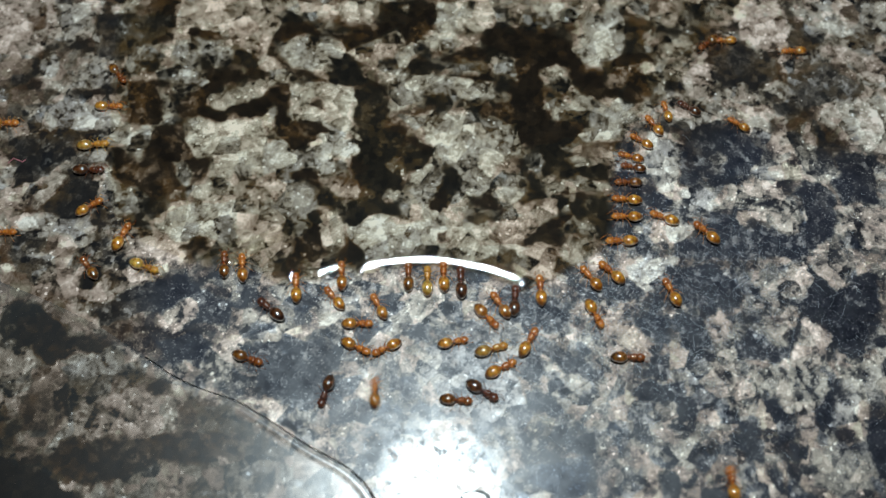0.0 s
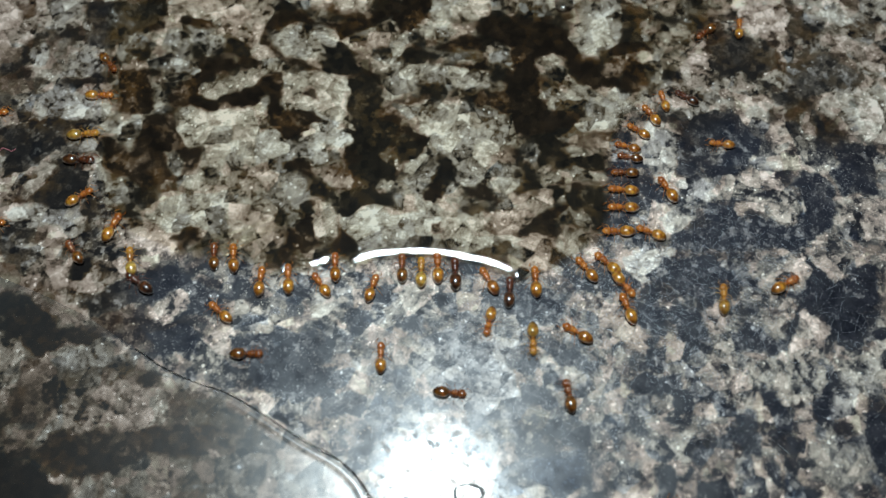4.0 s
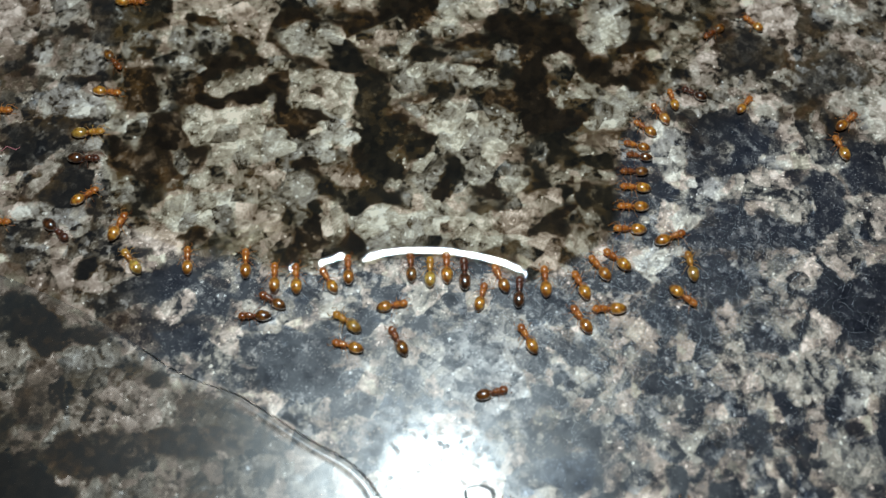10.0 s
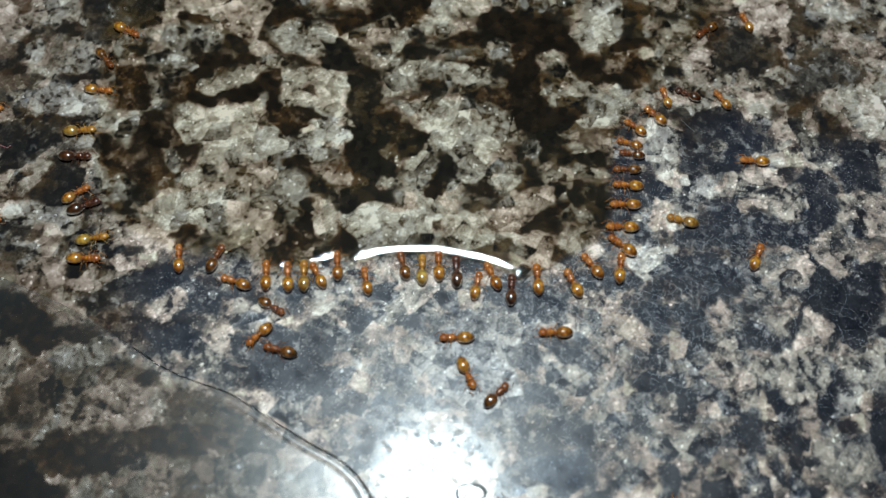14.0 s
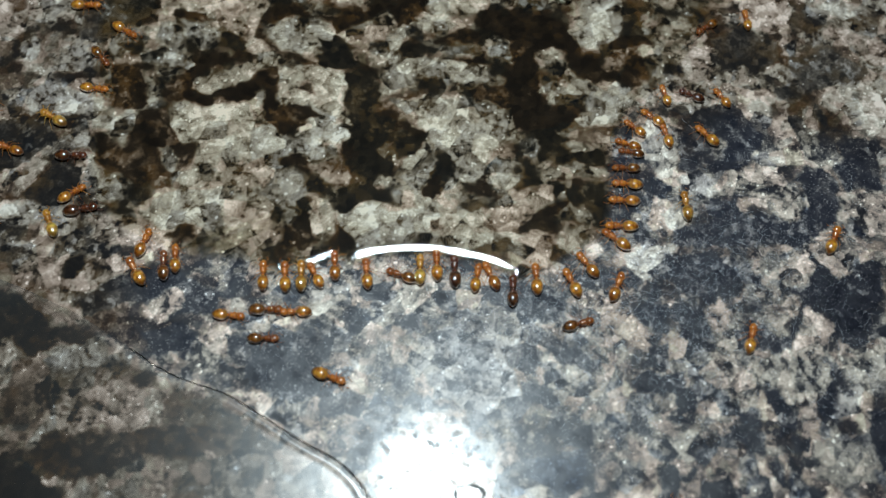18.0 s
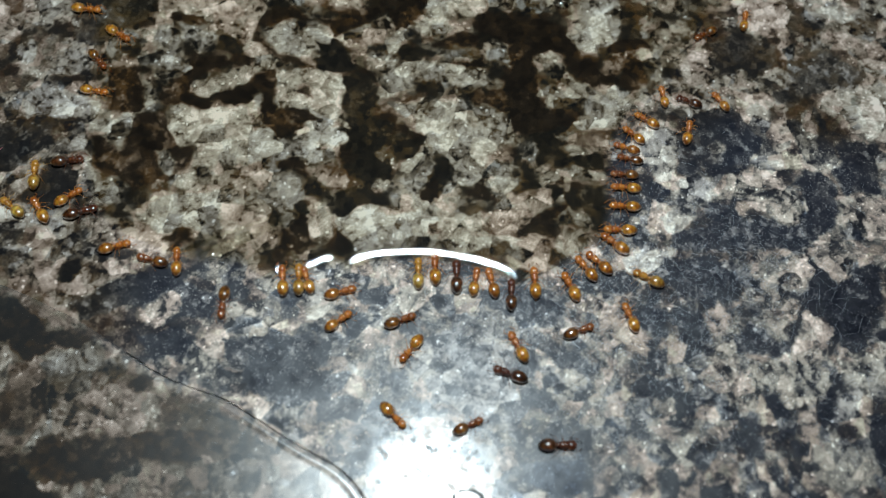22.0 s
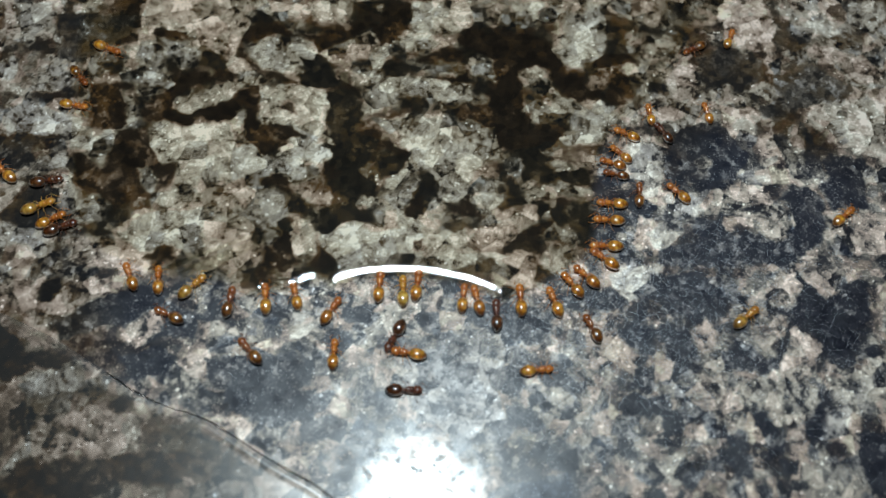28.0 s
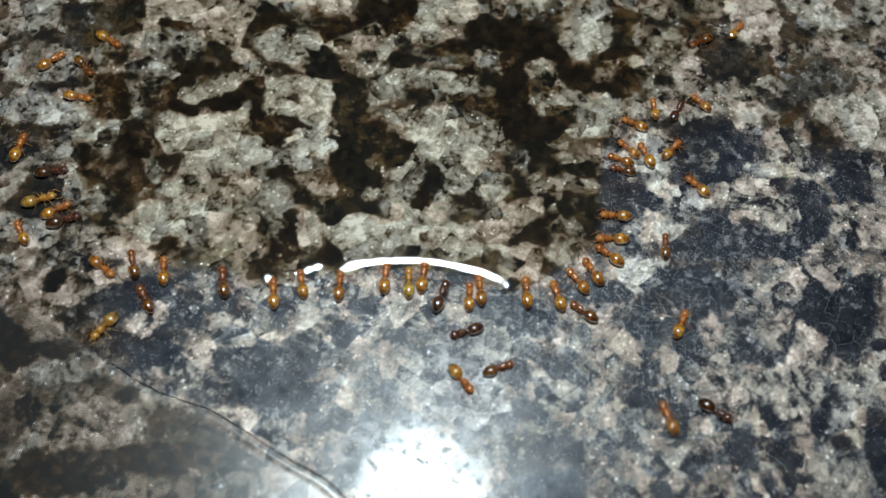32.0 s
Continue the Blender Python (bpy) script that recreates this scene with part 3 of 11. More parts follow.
STONE_D_3 = [
    (20.6, 16.6, 1.4, 0.9, -0, 0.48), (21.9, 15.5, 1.2, 1.7, -20, 0.60), (19.7, 15.2, 0.9, 0.7, -0, 0.10),
    (23.5, 15.5, 1.4, 1.0, -0, 0.12), (25.1, 16.6, 1.0, 0.7, -30, 0.50), (26.9, 16.3, 1.4, 1.4, -0, 0.10),
    (28.1, 17.8, 0.6, 1.2, -0, 0.12), (29.1, 17.2, 0.6, 0.9, -0, 0.50), (31.2, 17.8, 1.2, 0.7, -0, 0.52),
    (31.8, 16.6, 1.9, 0.8, -0, 0.20), (33.0, 15.8, 1.9, 0.7, -10, 0.25), (36.3, 15.5, 1.1, 0.7, -0, 0.60),
    (24.8, 14.4, 1.2, 1.1, -0, 0.62), (22.4, 13.8, 0.9, 0.8, -0, 0.60), (21.4, 13.2, 0.9, 0.8, -0, 0.50),
    (27.1, 14.4, 1.4, 0.8, -0, 0.15),
]
STONE_D_4 = [
    (27.7, 15.2, 0.9, 0.4, -0, 0.45), (29.0, 14.2, 0.8, 0.5, -0, 0.50), (27.2, 13.2, 1.2, 0.3, -0, 0.45),
    (29.8, 13.5, 1.1, 0.8, -0, 0.16), (32.4, 14.6, 1.4, 0.6, -0, 0.45), (20.2, 11.6, 1.1, 0.8, -20, 0.55),
    (22.9, 12.1, 0.9, 0.6, -0, 0.55), (25.4, 11.9, 0.9, 1.3, -20, 0.60), (26.4, 11.0, 0.6, 1.1, -0, 0.60),
    (24.0, 11.6, 0.9, 0.4, -0, 0.25), (27.9, 11.6, 0.7, 1.3, -20, 0.50), (27.4, 11.0, 0.6, 0.8, -0, 0.25),
    (29.5, 11.6, 1.2, 1.3, -0, 0.18), (32.6, 13.2, 1.4, 0.9, -0, 0.55), (34.2, 13.0, 1.6, 1.5, -0, 0.66),
    (34.5, 11.0, 1.1, 1.3, -40, 0.60),
]
STONE_D_5 = [
    (35.9, 13.5, 0.9, 1.1, -0, 0.60), (33.7, 14.4, 1.1, 0.5, -0, 0.30), (35.9, 12.1, 0.7, 0.7, -0, 0.25),
    (35.1, 10.2, 0.9, 1.1, -0, 0.62), (33.8, 9.7, 1.1, 0.9, -0, 0.50), (32.6, 10.5, 0.7, 0.8, -0, 0.35),
    (31.3, 9.7, 0.7, 1.3, -0, 0.12), (29.8, 10.5, 0.6, 0.8, -0, 0.40), (20.8, 10.2, 2.0, 1.4, -10, 0.14),
    (22.7, 10.5, 0.9, 1.1, -0, 0.30), (24.2, 9.7, 1.2, 0.9, -20, 0.35), (25.5, 8.9, 1.1, 1.1, -0, 0.22),
    (18.2, 9.2, 0.6, 1.1, -0, 0.55), (20.2, 8.6, 1.1, 1.1, -0, 0.12), (22.2, 8.1, 0.5, 1.1, -0, 0.48),
    (23.5, 8.1, 0.9, 1.1, -0, 0.25),
]
STONE_D_6 = [
    (24.6, 7.8, 1.1, 0.5, -0, 0.12), (28.1, 9.4, 1.4, 0.9, -20, 0.50), (27.2, 8.1, 0.6, 1.1, -0, 0.45),
    (29.6, 8.9, 0.9, 0.9, -20, 0.50), (28.5, 7.8, 0.6, 0.5, -0, 0.12), (31.2, 7.8, 1.8, 1.1, -0, 0.20),
    (34.5, 8.4, 1.4, 0.9, -0, 0.25),
]
STONE_E_1 = [
    (-34.5, 6.3, 1.1, 0.9, -0, 0.56), (-33.7, 5.5, 0.6, 0.5, -0, 0.30), (-34.2, 4.7, 0.6, 0.7, -0, 0.53),
    (-33.0, 4.5, 0.7, 1.2, -20, 0.50), (-32.0, 6.0, 1.2, 1.0, 20, 0.48), (-31.3, 4.7, 1.3, 0.5, 20, 0.40),
    (-29.4, 5.8, 1.4, 1.4, -0, 0.10), (-28.6, 6.0, 1.4, 1.0, -0, 0.12), (-29.4, 4.0, 1.3, 1.0, -0, 0.10),
    (-31.8, 3.7, 1.3, 0.4, -0, 0.20), (-31.5, 2.2, 2.0, 0.8, -0, 0.54), (-29.7, 2.0, 0.7, 1.0, 40, 0.58),
    (-32.8, 1.7, 0.9, 0.7, -0, 0.48), (-33.1, 1.0, 1.1, 0.6, -0, 0.25), (-31.0, 0.5, 1.7, 0.7, -0, 0.16),
    (-32.3, -0.7, 0.7, 0.7, -0, 0.50),
]
STONE_E_2 = [
    (-33.4, -0.4, 0.9, 1.0, -0, 0.20), (-31.5, -1.6, 1.0, 0.6, -0, 0.18), (-28.4, 0.8, 1.1, 1.0, -40, 0.60),
    (-27.9, 1.5, 0.7, 1.3, 50, 0.58), (-27.0, 0.3, 0.9, 0.8, -0, 0.53), (-29.1, -0.2, 0.9, 0.4, -0, 0.30),
    (-26.7, 1.3, 0.4, 0.7, -0, 0.15), (-26.5, 2.7, 1.1, 0.8, -0, 0.14), (-25.9, 1.3, 0.6, 0.6, -0, 0.38),
    (-27.1, 5.0, 0.4, 1.1, 10, 0.54), (-26.3, 4.0, 0.6, 0.7, -0, 0.53), (-25.4, 4.5, 0.9, 0.8, -0, 0.52),
    (-24.3, 4.5, 0.8, 1.0, -20, 0.56), (-24.8, 3.5, 1.2, 0.4, -0, 0.48), (-24.3, 2.7, 1.8, 0.4, -0, 0.10),
    (-25.2, 6.0, 1.4, 0.9, -0, 0.22),
]
STONE_E_3 = [
    (-23.7, 6.8, 0.9, 0.7, -0, 0.25), (-22.8, 4.7, 1.1, 1.4, -0, 0.12), (-20.9, 5.8, 0.7, 0.6, -0, 0.38),
    (-20.8, 6.8, 0.6, 0.6, -0, 0.43), (-21.6, 4.0, 1.3, 1.0, -0, 0.14), (-18.9, 5.8, 0.9, 1.2, -0, 0.53),
    (-18.0, 6.5, 0.9, 0.8, -0, 0.60), (-19.7, 5.0, 0.5, 0.5, -0, 0.33), (-18.3, 4.2, 0.9, 0.3, -0, 0.53),
    (-19.2, 4.7, 0.3, 0.3, -0, 0.48), (-20.8, 3.0, 1.2, 0.9, 20, 0.58), (-21.7, 1.7, 1.1, 1.0, -0, 0.58),
    (-20.0, 2.0, 1.8, 1.0, -0, 0.62), (-18.0, 2.0, 1.1, 1.3, -0, 0.60), (-17.3, 3.5, 0.9, 0.7, -0, 0.56),
    (-22.7, 2.2, 0.7, 0.6, -0, 0.43),
]
STONE_E_4 = [
    (-22.3, 0.5, 0.9, 0.6, -0, 0.20), (-23.3, 0.0, 1.1, 0.6, -0, 0.40), (-21.5, 0.0, 0.4, 1.1, -0, 0.15),
    (-20.8, -0.9, 1.0, 1.1, 20, 0.58), (-20.1, 0.5, 0.7, 0.4, 10, 0.07), (-19.0, 0.8, 0.8, 0.5, 30, 0.12),
    (-19.3, -0.2, 0.6, 0.2, -0, 0.48), (-25.9, 0.0, 0.6, 0.7, -0, 0.20), (-24.8, 0.0, 1.0, 0.7, -0, 0.44),
    (-25.1, -1.1, 1.0, 0.7, -0, 0.56), (-24.3, -2.3, 1.7, 0.8, 10, 0.54), (-29.5, -1.9, 1.7, 1.0, 10, 0.53),
    (-27.0, -1.6, 1.3, 1.0, -0, 0.48), (-27.6, -2.8, 0.7, 0.6, -0, 0.10), (-26.6, -2.8, 0.7, 0.4, -0, 0.12),
    (-28.6, -3.3, 1.7, 0.9, -20, 0.54),
]
STONE_E_5 = [
    (-27.8, -4.4, 1.1, 0.7, -0, 0.56), (-25.8, -3.7, 1.3, 0.6, 15, 0.50), (-32.4, -2.8, 1.3, 0.7, -0, 0.30),
    (-30.9, -4.0, 2.1, 0.4, -15, 0.43), (-32.0, -4.9, 1.0, 0.6, -0, 0.15), (-29.0, -4.9, 1.1, 0.6, -25, 0.43),
    (-27.8, -5.9, 1.7, 0.5, -20, 0.42), (-29.7, -5.5, 0.8, 0.5, -0, 0.14), (-31.9, -6.2, 0.6, 0.9, -0, 0.40),
    (-30.4, -6.4, 1.4, 0.7, -0, 0.08), (-28.5, -6.4, 0.8, 0.6, -0, 0.10), (-21.1, -3.7, 2.6, 1.1, 10, 0.13),
    (-24.8, -4.9, 1.7, 0.6, 10, 0.14), (-23.0, -5.5, 1.7, 0.9, -0, 0.20), (-18.7, -1.9, 2.2, 0.9, -0, 0.20),
    (-17.8, -0.7, 1.3, 0.7, -0, 0.28),
]
STONE_E_6 = [
    (-19.6, -5.3, 1.3, 0.5, 20, 0.60), (-20.2, -6.0, 0.8, 0.6, 20, 0.58), (-18.6, -4.9, 0.5, 0.5, -0, 0.53),
    (-17.6, -4.2, 1.4, 0.9, -0, 0.18), (-17.8, -6.4, 1.3, 0.6, -0, 0.16), (-22.2, -4.9, 0.5, 0.4, -0, 0.38),
    (-16.4, -5.8, 0.4, 0.7, -0, 0.25),
]
STONE_F_1 = [
    (-17.2, 7.1, 0.7, 0.7, -0, 0.68), (-16.2, 6.5, 0.5, 1.0, -30, 0.12), (-15.5, 6.0, 1.4, 0.8, -0, 0.54),
    (-14.1, 5.2, 1.1, 0.8, -0, 0.52), (-16.0, 4.2, 1.3, 1.2, -0, 0.64), (-14.4, 4.0, 1.1, 1.0, -0, 0.59),
    (-13.2, 4.7, 0.6, 0.9, -0, 0.30), (-13.1, 3.5, 0.6, 0.6, -0, 0.30), (-11.9, 5.8, 0.9, 0.7, -0, 0.66),
    (-11.2, 6.3, 0.9, 0.5, -0, 0.10), (-11.1, 4.7, 0.9, 1.2, -0, 0.62), (-10.1, 6.0, 1.4, 0.8, -30, 0.08),
    (-9.2, 5.5, 0.6, 1.0, 30, 0.64), (-8.8, 6.8, 1.2, 0.5, -0, 0.20), (-7.6, 5.0, 1.1, 0.7, -0, 0.62),
    (-7.4, 6.5, 1.1, 0.6, -0, 0.30),
]
STONE_F_2 = [
    (-6.1, 6.5, 1.2, 1.3, -0, 0.06), (-6.4, 4.0, 1.3, 1.1, -0, 0.06), (-9.7, 3.2, 0.5, 1.0, -0, 0.44),
    (-10.0, 4.0, 0.4, 0.7, -0, 0.49), (-8.6, 3.2, 0.9, 0.7, -0, 0.20), (-5.6, 4.7, 0.6, 0.5, -0, 0.10),
    (-4.1, 4.7, 0.7, 0.5, -0, 0.54), (-4.2, 3.5, 1.3, 0.7, -0, 0.12), (-3.1, 2.7, 0.9, 0.4, -20, 0.30),
    (-1.7, 5.0, 1.3, 1.0, 20, 0.54), (-2.2, 6.3, 0.6, 0.5, -0, 0.44), (-1.1, 4.5, 0.5, 1.5, -0, 0.62),
    (-2.0, 3.2, 1.5, 0.7, -20, 0.60), (-0.4, 4.0, 0.6, 1.0, -0, 0.15), (-0.2, 6.3, 0.6, 1.2, -0, 0.15),
    (-0.4, 2.5, 0.9, 0.7, -0, 0.64),
]
STONE_F_3 = [
    (-15.2, 2.5, 1.3, 1.0, 20, 0.62), (-13.9, 2.2, 0.9, 1.0, -0, 0.72), (-16.6, 3.0, 0.9, 0.7, -0, 0.44),
    (-16.6, 1.0, 0.9, 0.8, -0, 0.54), (-15.0, 0.5, 1.3, 1.0, 30, 0.46), (-13.7, 0.5, 1.3, 1.2, -20, 0.54),
    (-12.5, 1.5, 1.1, 1.5, -0, 0.59), (-15.9, 0.8, 0.5, 0.8, 30, 0.16), (-11.7, 2.2, 0.5, 1.0, -0, 0.30),
    (-11.0, 2.0, 0.9, 0.8, -0, 0.59), (-10.1, 2.0, 0.5, 1.2, -0, 0.10), (-10.2, 0.5, 1.0, 0.9, -0, 0.16),
    (-8.8, 2.0, 0.9, 1.2, -0, 0.62), (-8.5, 0.5, 0.7, 0.8, -0, 0.59), (-9.1, 0.0, 0.6, 0.5, -0, 0.12),
    (-7.6, 1.7, 0.7, 0.7, -0, 0.54),
]
STONE_F_4 = [
    (-7.4, 0.0, 0.8, 1.2, -0, 0.14), (-6.1, 1.3, 1.1, 1.5, -0, 0.66), (-4.6, 2.0, 1.1, 1.2, -0, 0.70),
    (-5.0, 0.3, 1.3, 0.8, -0, 0.64), (-3.0, 1.5, 1.1, 1.0, -0, 0.54), (-2.1, 0.5, 0.9, 0.7, -0, 0.59),
    (-1.5, 1.5, 0.7, 1.2, -20, 0.54), (-0.2, 1.0, 0.4, 0.4, -0, 0.14), (-0.2, 0.0, 0.7, 0.5, -0, 0.54),
    (-11.0, -1.1, 1.3, 0.8, 20, 0.12), (-12.3, -1.6, 0.6, 0.7, -0, 0.18), (-9.3, -0.9, 1.0, 0.4, -0, 0.42),
    (-9.7, -1.9, 1.0, 0.4, -0, 0.49), (-14.4, -1.4, 1.0, 1.0, -0, 0.44), (-15.2, -2.8, 1.3, 0.9, -0, 0.39),
    (-13.8, -3.7, 1.0, 0.6, -0, 0.44),
]
STONE_F_5 = [
    (-12.6, -3.3, 0.9, 0.9, -0, 0.42), (-15.8, -5.1, 1.3, 1.1, -0, 0.25), (-14.5, -5.8, 0.8, 0.7, -0, 0.60),
    (-13.2, -6.2, 0.8, 0.6, -0, 0.59), (-10.8, -4.9, 1.3, 1.1, -0, 0.30), (-9.6, -3.3, 1.0, 0.7, -0, 0.54),
    (-8.8, -2.3, 0.9, 0.5, -0, 0.44), (-9.9, -6.0, 1.3, 0.6, -0, 0.30), (-7.8, -4.2, 1.0, 0.7, -0, 0.52),
    (-6.2, -2.3, 1.3, 0.7, -0, 0.54), (-5.7, -4.2, 1.3, 0.9, -0, 0.44), (-3.6, -2.8, 1.3, 0.7, -0, 0.54),
    (-4.0, -4.9, 0.8, 0.7, -0, 0.44), (-2.7, -4.2, 1.0, 0.9, -0, 0.60), (-1.0, -2.8, 0.9, 0.7, -0, 0.39),
    (-1.4, -5.5, 1.7, 0.7, -0, 0.54),
]
STONE_F_6 = [
    (-6.1, -6.2, 1.7, 0.4, -0, 0.25), (-0.2, -4.6, 0.8, 0.7, -0, 0.49),
]
STONE_G_1 = [
    (0.7, 6.0, 0.5, 1.0, -0, 0.12), (2.1, 6.3, 1.5, 0.7, 15, 0.62), (2.5, 5.5, 1.1, 0.4, 20, 0.54),
    (3.9, 5.0, 1.2, 0.5, 15, 0.07), (3.2, 4.5, 1.1, 0.4, -10, 0.10), (4.9, 3.7, 0.7, 0.5, -30, 0.08),
    (5.2, 6.0, 1.1, 0.7, -30, 0.59), (5.0, 5.0, 0.9, 0.7, -20, 0.64), (6.8, 6.3, 0.6, 1.0, -0, 0.08),
    (7.5, 5.5, 0.6, 0.5, -0, 0.12), (6.3, 4.7, 1.1, 0.4, 40, 0.05), (8.6, 5.8, 0.9, 0.8, 30, 0.59),
    (9.7, 6.0, 0.9, 1.2, -0, 0.10), (11.3, 5.8, 1.5, 0.7, -0, 0.52), (12.0, 6.5, 1.1, 0.4, -0, 0.12),
    (0.7, 3.5, 1.1, 1.0, -0, 0.59),
]
STONE_G_2 = [
    (2.3, 3.2, 1.1, 0.4, -0, 0.44), (2.3, 2.6, 0.6, 0.3, -0, 0.59), (3.8, 2.7, 0.9, 0.7, -0, 0.20),
    (0.7, 1.7, 1.3, 1.2, -0, 0.68), (2.5, 1.0, 1.5, 1.2, -0, 0.66), (4.2, 1.5, 1.3, 1.0, -0, 0.64),
    (6.0, 3.5, 1.3, 0.7, 25, 0.64), (7.8, 3.2, 1.5, 0.6, 25, 0.64), (8.5, 4.0, 0.9, 0.5, 20, 0.54),
    (5.3, 2.0, 1.1, 0.7, -0, 0.64), (6.4, 2.2, 0.9, 0.6, -0, 0.59), (5.3, 0.3, 0.6, 0.7, -0, 0.25),
    (4.2, -0.2, 0.9, 0.5, -0, 0.54), (7.3, 1.7, 0.9, 1.0, 40, 0.10), (7.0, 0.5, 0.5, 0.5, -0, 0.14),
    (7.5, 0.0, 1.0, 0.9, -20, 0.64),
]
STONE_G_3 = [
    (6.8, -1.1, 1.3, 1.0, -0, 0.62), (8.5, -0.4, 0.7, 1.4, -20, 0.12), (9.5, 1.0, 0.6, 1.5, -0, 0.10),
    (10.4, 2.2, 0.9, 0.5, -10, 0.60), (10.4, 1.5, 0.6, 0.3, -0, 0.12), (11.3, 2.0, 0.7, 1.0, -0, 0.44),
    (10.1, -0.2, 0.9, 1.3, -5, 0.49), (11.2, 0.0, 0.4, 1.0, -0, 0.44), (12.3, 3.5, 1.8, 2.0, -0, 0.06),
    (12.7, 0.5, 0.9, 1.0, -0, 0.20), (14.5, 4.0, 1.3, 3.0, -0, 0.10), (16.9, 5.0, 0.9, 1.5, -0, 0.14),
    (9.3, -1.6, 0.9, 0.5, -0, 0.12), (7.8, -2.3, 0.6, 0.5, -0, 0.18), (14.2, 0.0, 1.0, 0.8, -0, 0.30),
    (15.3, 0.0, 0.7, 0.5, -0, 0.44),
]
STONE_G_4 = [
    (16.1, 1.5, 1.1, 0.8, -0, 0.54), (14.5, -1.4, 1.1, 0.8, -0, 0.49), (15.8, -1.4, 1.1, 1.1, -0, 0.66),
    (11.8, -3.3, 1.7, 0.9, -0, 0.14), (14.0, -3.3, 1.3, 0.7, -10, 0.14), (9.2, -3.7, 1.7, 0.7, -0, 0.16),
    (7.5, -4.6, 2.1, 1.1, -0, 0.18), (9.3, -5.5, 1.3, 0.5, -0, 0.30), (12.5, -6.2, 1.7, 0.6, -10, 0.54),
    (15.0, -5.5, 1.7, 0.9, -0, 0.14), (16.5, -3.7, 0.9, 1.1, -0, 0.18), (13.8, -4.9, 1.1, 0.5, -0, 0.44),
    (4.1, -4.6, 1.7, 0.9, -0, 0.39), (1.5, -5.1, 1.7, 0.7, -0, 0.46), (2.0, -2.8, 1.7, 0.7, -0, 0.46),
    (3.7, -2.8, 0.9, 0.7, -0, 0.30),
]
STONE_G_5 = [
    (5.3, -6.0, 1.7, 0.7, -0, 0.39), (10.6, -2.3, 1.1, 0.5, -0, 0.20),
]
STONE_H_1 = [
    (18.1, 6.5, 0.9, 1.6, -0, 0.60), (19.5, 6.3, 0.7, 1.0, -0, 0.20), (19.8, 5.2, 1.1, 0.6, 10, 0.48),
    (18.2, 4.7, 0.6, 0.4, -0, 0.58), (20.4, 4.7, 0.9, 0.7, -0, 0.58), (18.5, 3.7, 1.1, 0.8, -20, 0.56),
    (20.0, 3.5, 1.1, 0.5, -0, 0.58), (17.7, 4.0, 0.7, 0.6, -0, 0.20), (21.1, 3.2, 1.8, 0.4, -0, 0.14),
    (18.1, 2.0, 1.1, 0.7, -0, 0.48), (17.8, 1.0, 1.3, 0.4, -0, 0.43), (22.4, 6.5, 2.3, 0.5, -0, 0.10),
    (21.4, 5.8, 0.9, 0.5, -0, 0.14), (23.6, 5.2, 1.3, 0.7, 10, 0.50), (25.4, 5.0, 1.6, 0.7, -0, 0.58),
    (25.0, 4.1, 1.1, 0.4, -0, 0.14),
]
STONE_H_2 = [
    (26.7, 3.5, 1.1, 0.9, -20, 0.58), (26.2, 4.5, 0.9, 0.8, -30, 0.60), (26.1, 2.2, 1.1, 0.7, -30, 0.58),
    (26.9, 2.0, 0.6, 1.0, -30, 0.56), (24.3, 3.5, 0.9, 0.5, -0, 0.38), (23.7, 2.5, 1.1, 0.7, -0, 0.30),
    (24.8, 2.5, 0.7, 0.7, -0, 0.15), (28.3, 6.5, 0.7, 0.5, -0, 0.50), (29.6, 6.0, 0.5, 0.8, -0, 0.48),
    (27.6, 5.2, 1.1, 1.0, -0, 0.18), (28.9, 4.5, 1.3, 1.0, -0, 0.20), (22.7, 1.7, 0.6, 1.3, -10, 0.46),
    (19.6, 1.0, 1.3, 0.5, -0, 0.15), (19.3, -0.9, 2.6, 1.4, -0, 0.14), (22.4, -0.9, 1.7, 1.2, -10, 0.14),
    (24.2, 0.0, 1.7, 1.0, -0, 0.18),
]
STONE_H_3 = [
    (18.0, -1.4, 1.0, 0.8, -0, 0.20), (25.7, 1.0, 1.3, 1.0, -0, 0.25), (27.8, 0.8, 1.5, 0.8, -0, 0.20),
    (29.4, 2.0, 0.9, 0.7, -0, 0.30), (30.3, 3.5, 1.2, 1.5, -0, 0.22), (32.4, 3.0, 1.5, 0.8, 5, 0.58),
    (31.8, 2.0, 1.1, 0.6, -0, 0.56), (34.0, 3.2, 0.7, 1.0, -0, 0.48), (31.3, 5.5, 1.3, 1.2, -0, 0.25),
    (33.6, 5.8, 1.5, 1.0, -0, 0.20), (35.1, 6.5, 0.6, 1.6, -0, 0.46), (33.2, 1.3, 1.3, 0.6, -0, 0.48),
    (31.4, 0.8, 1.3, 0.7, -0, 0.43), (32.7, -0.2, 1.1, 0.7, -0, 0.30), (29.8, -0.4, 1.3, 0.8, -10, 0.48),
    (30.3, -1.6, 1.0, 0.7, -0, 0.53),
]
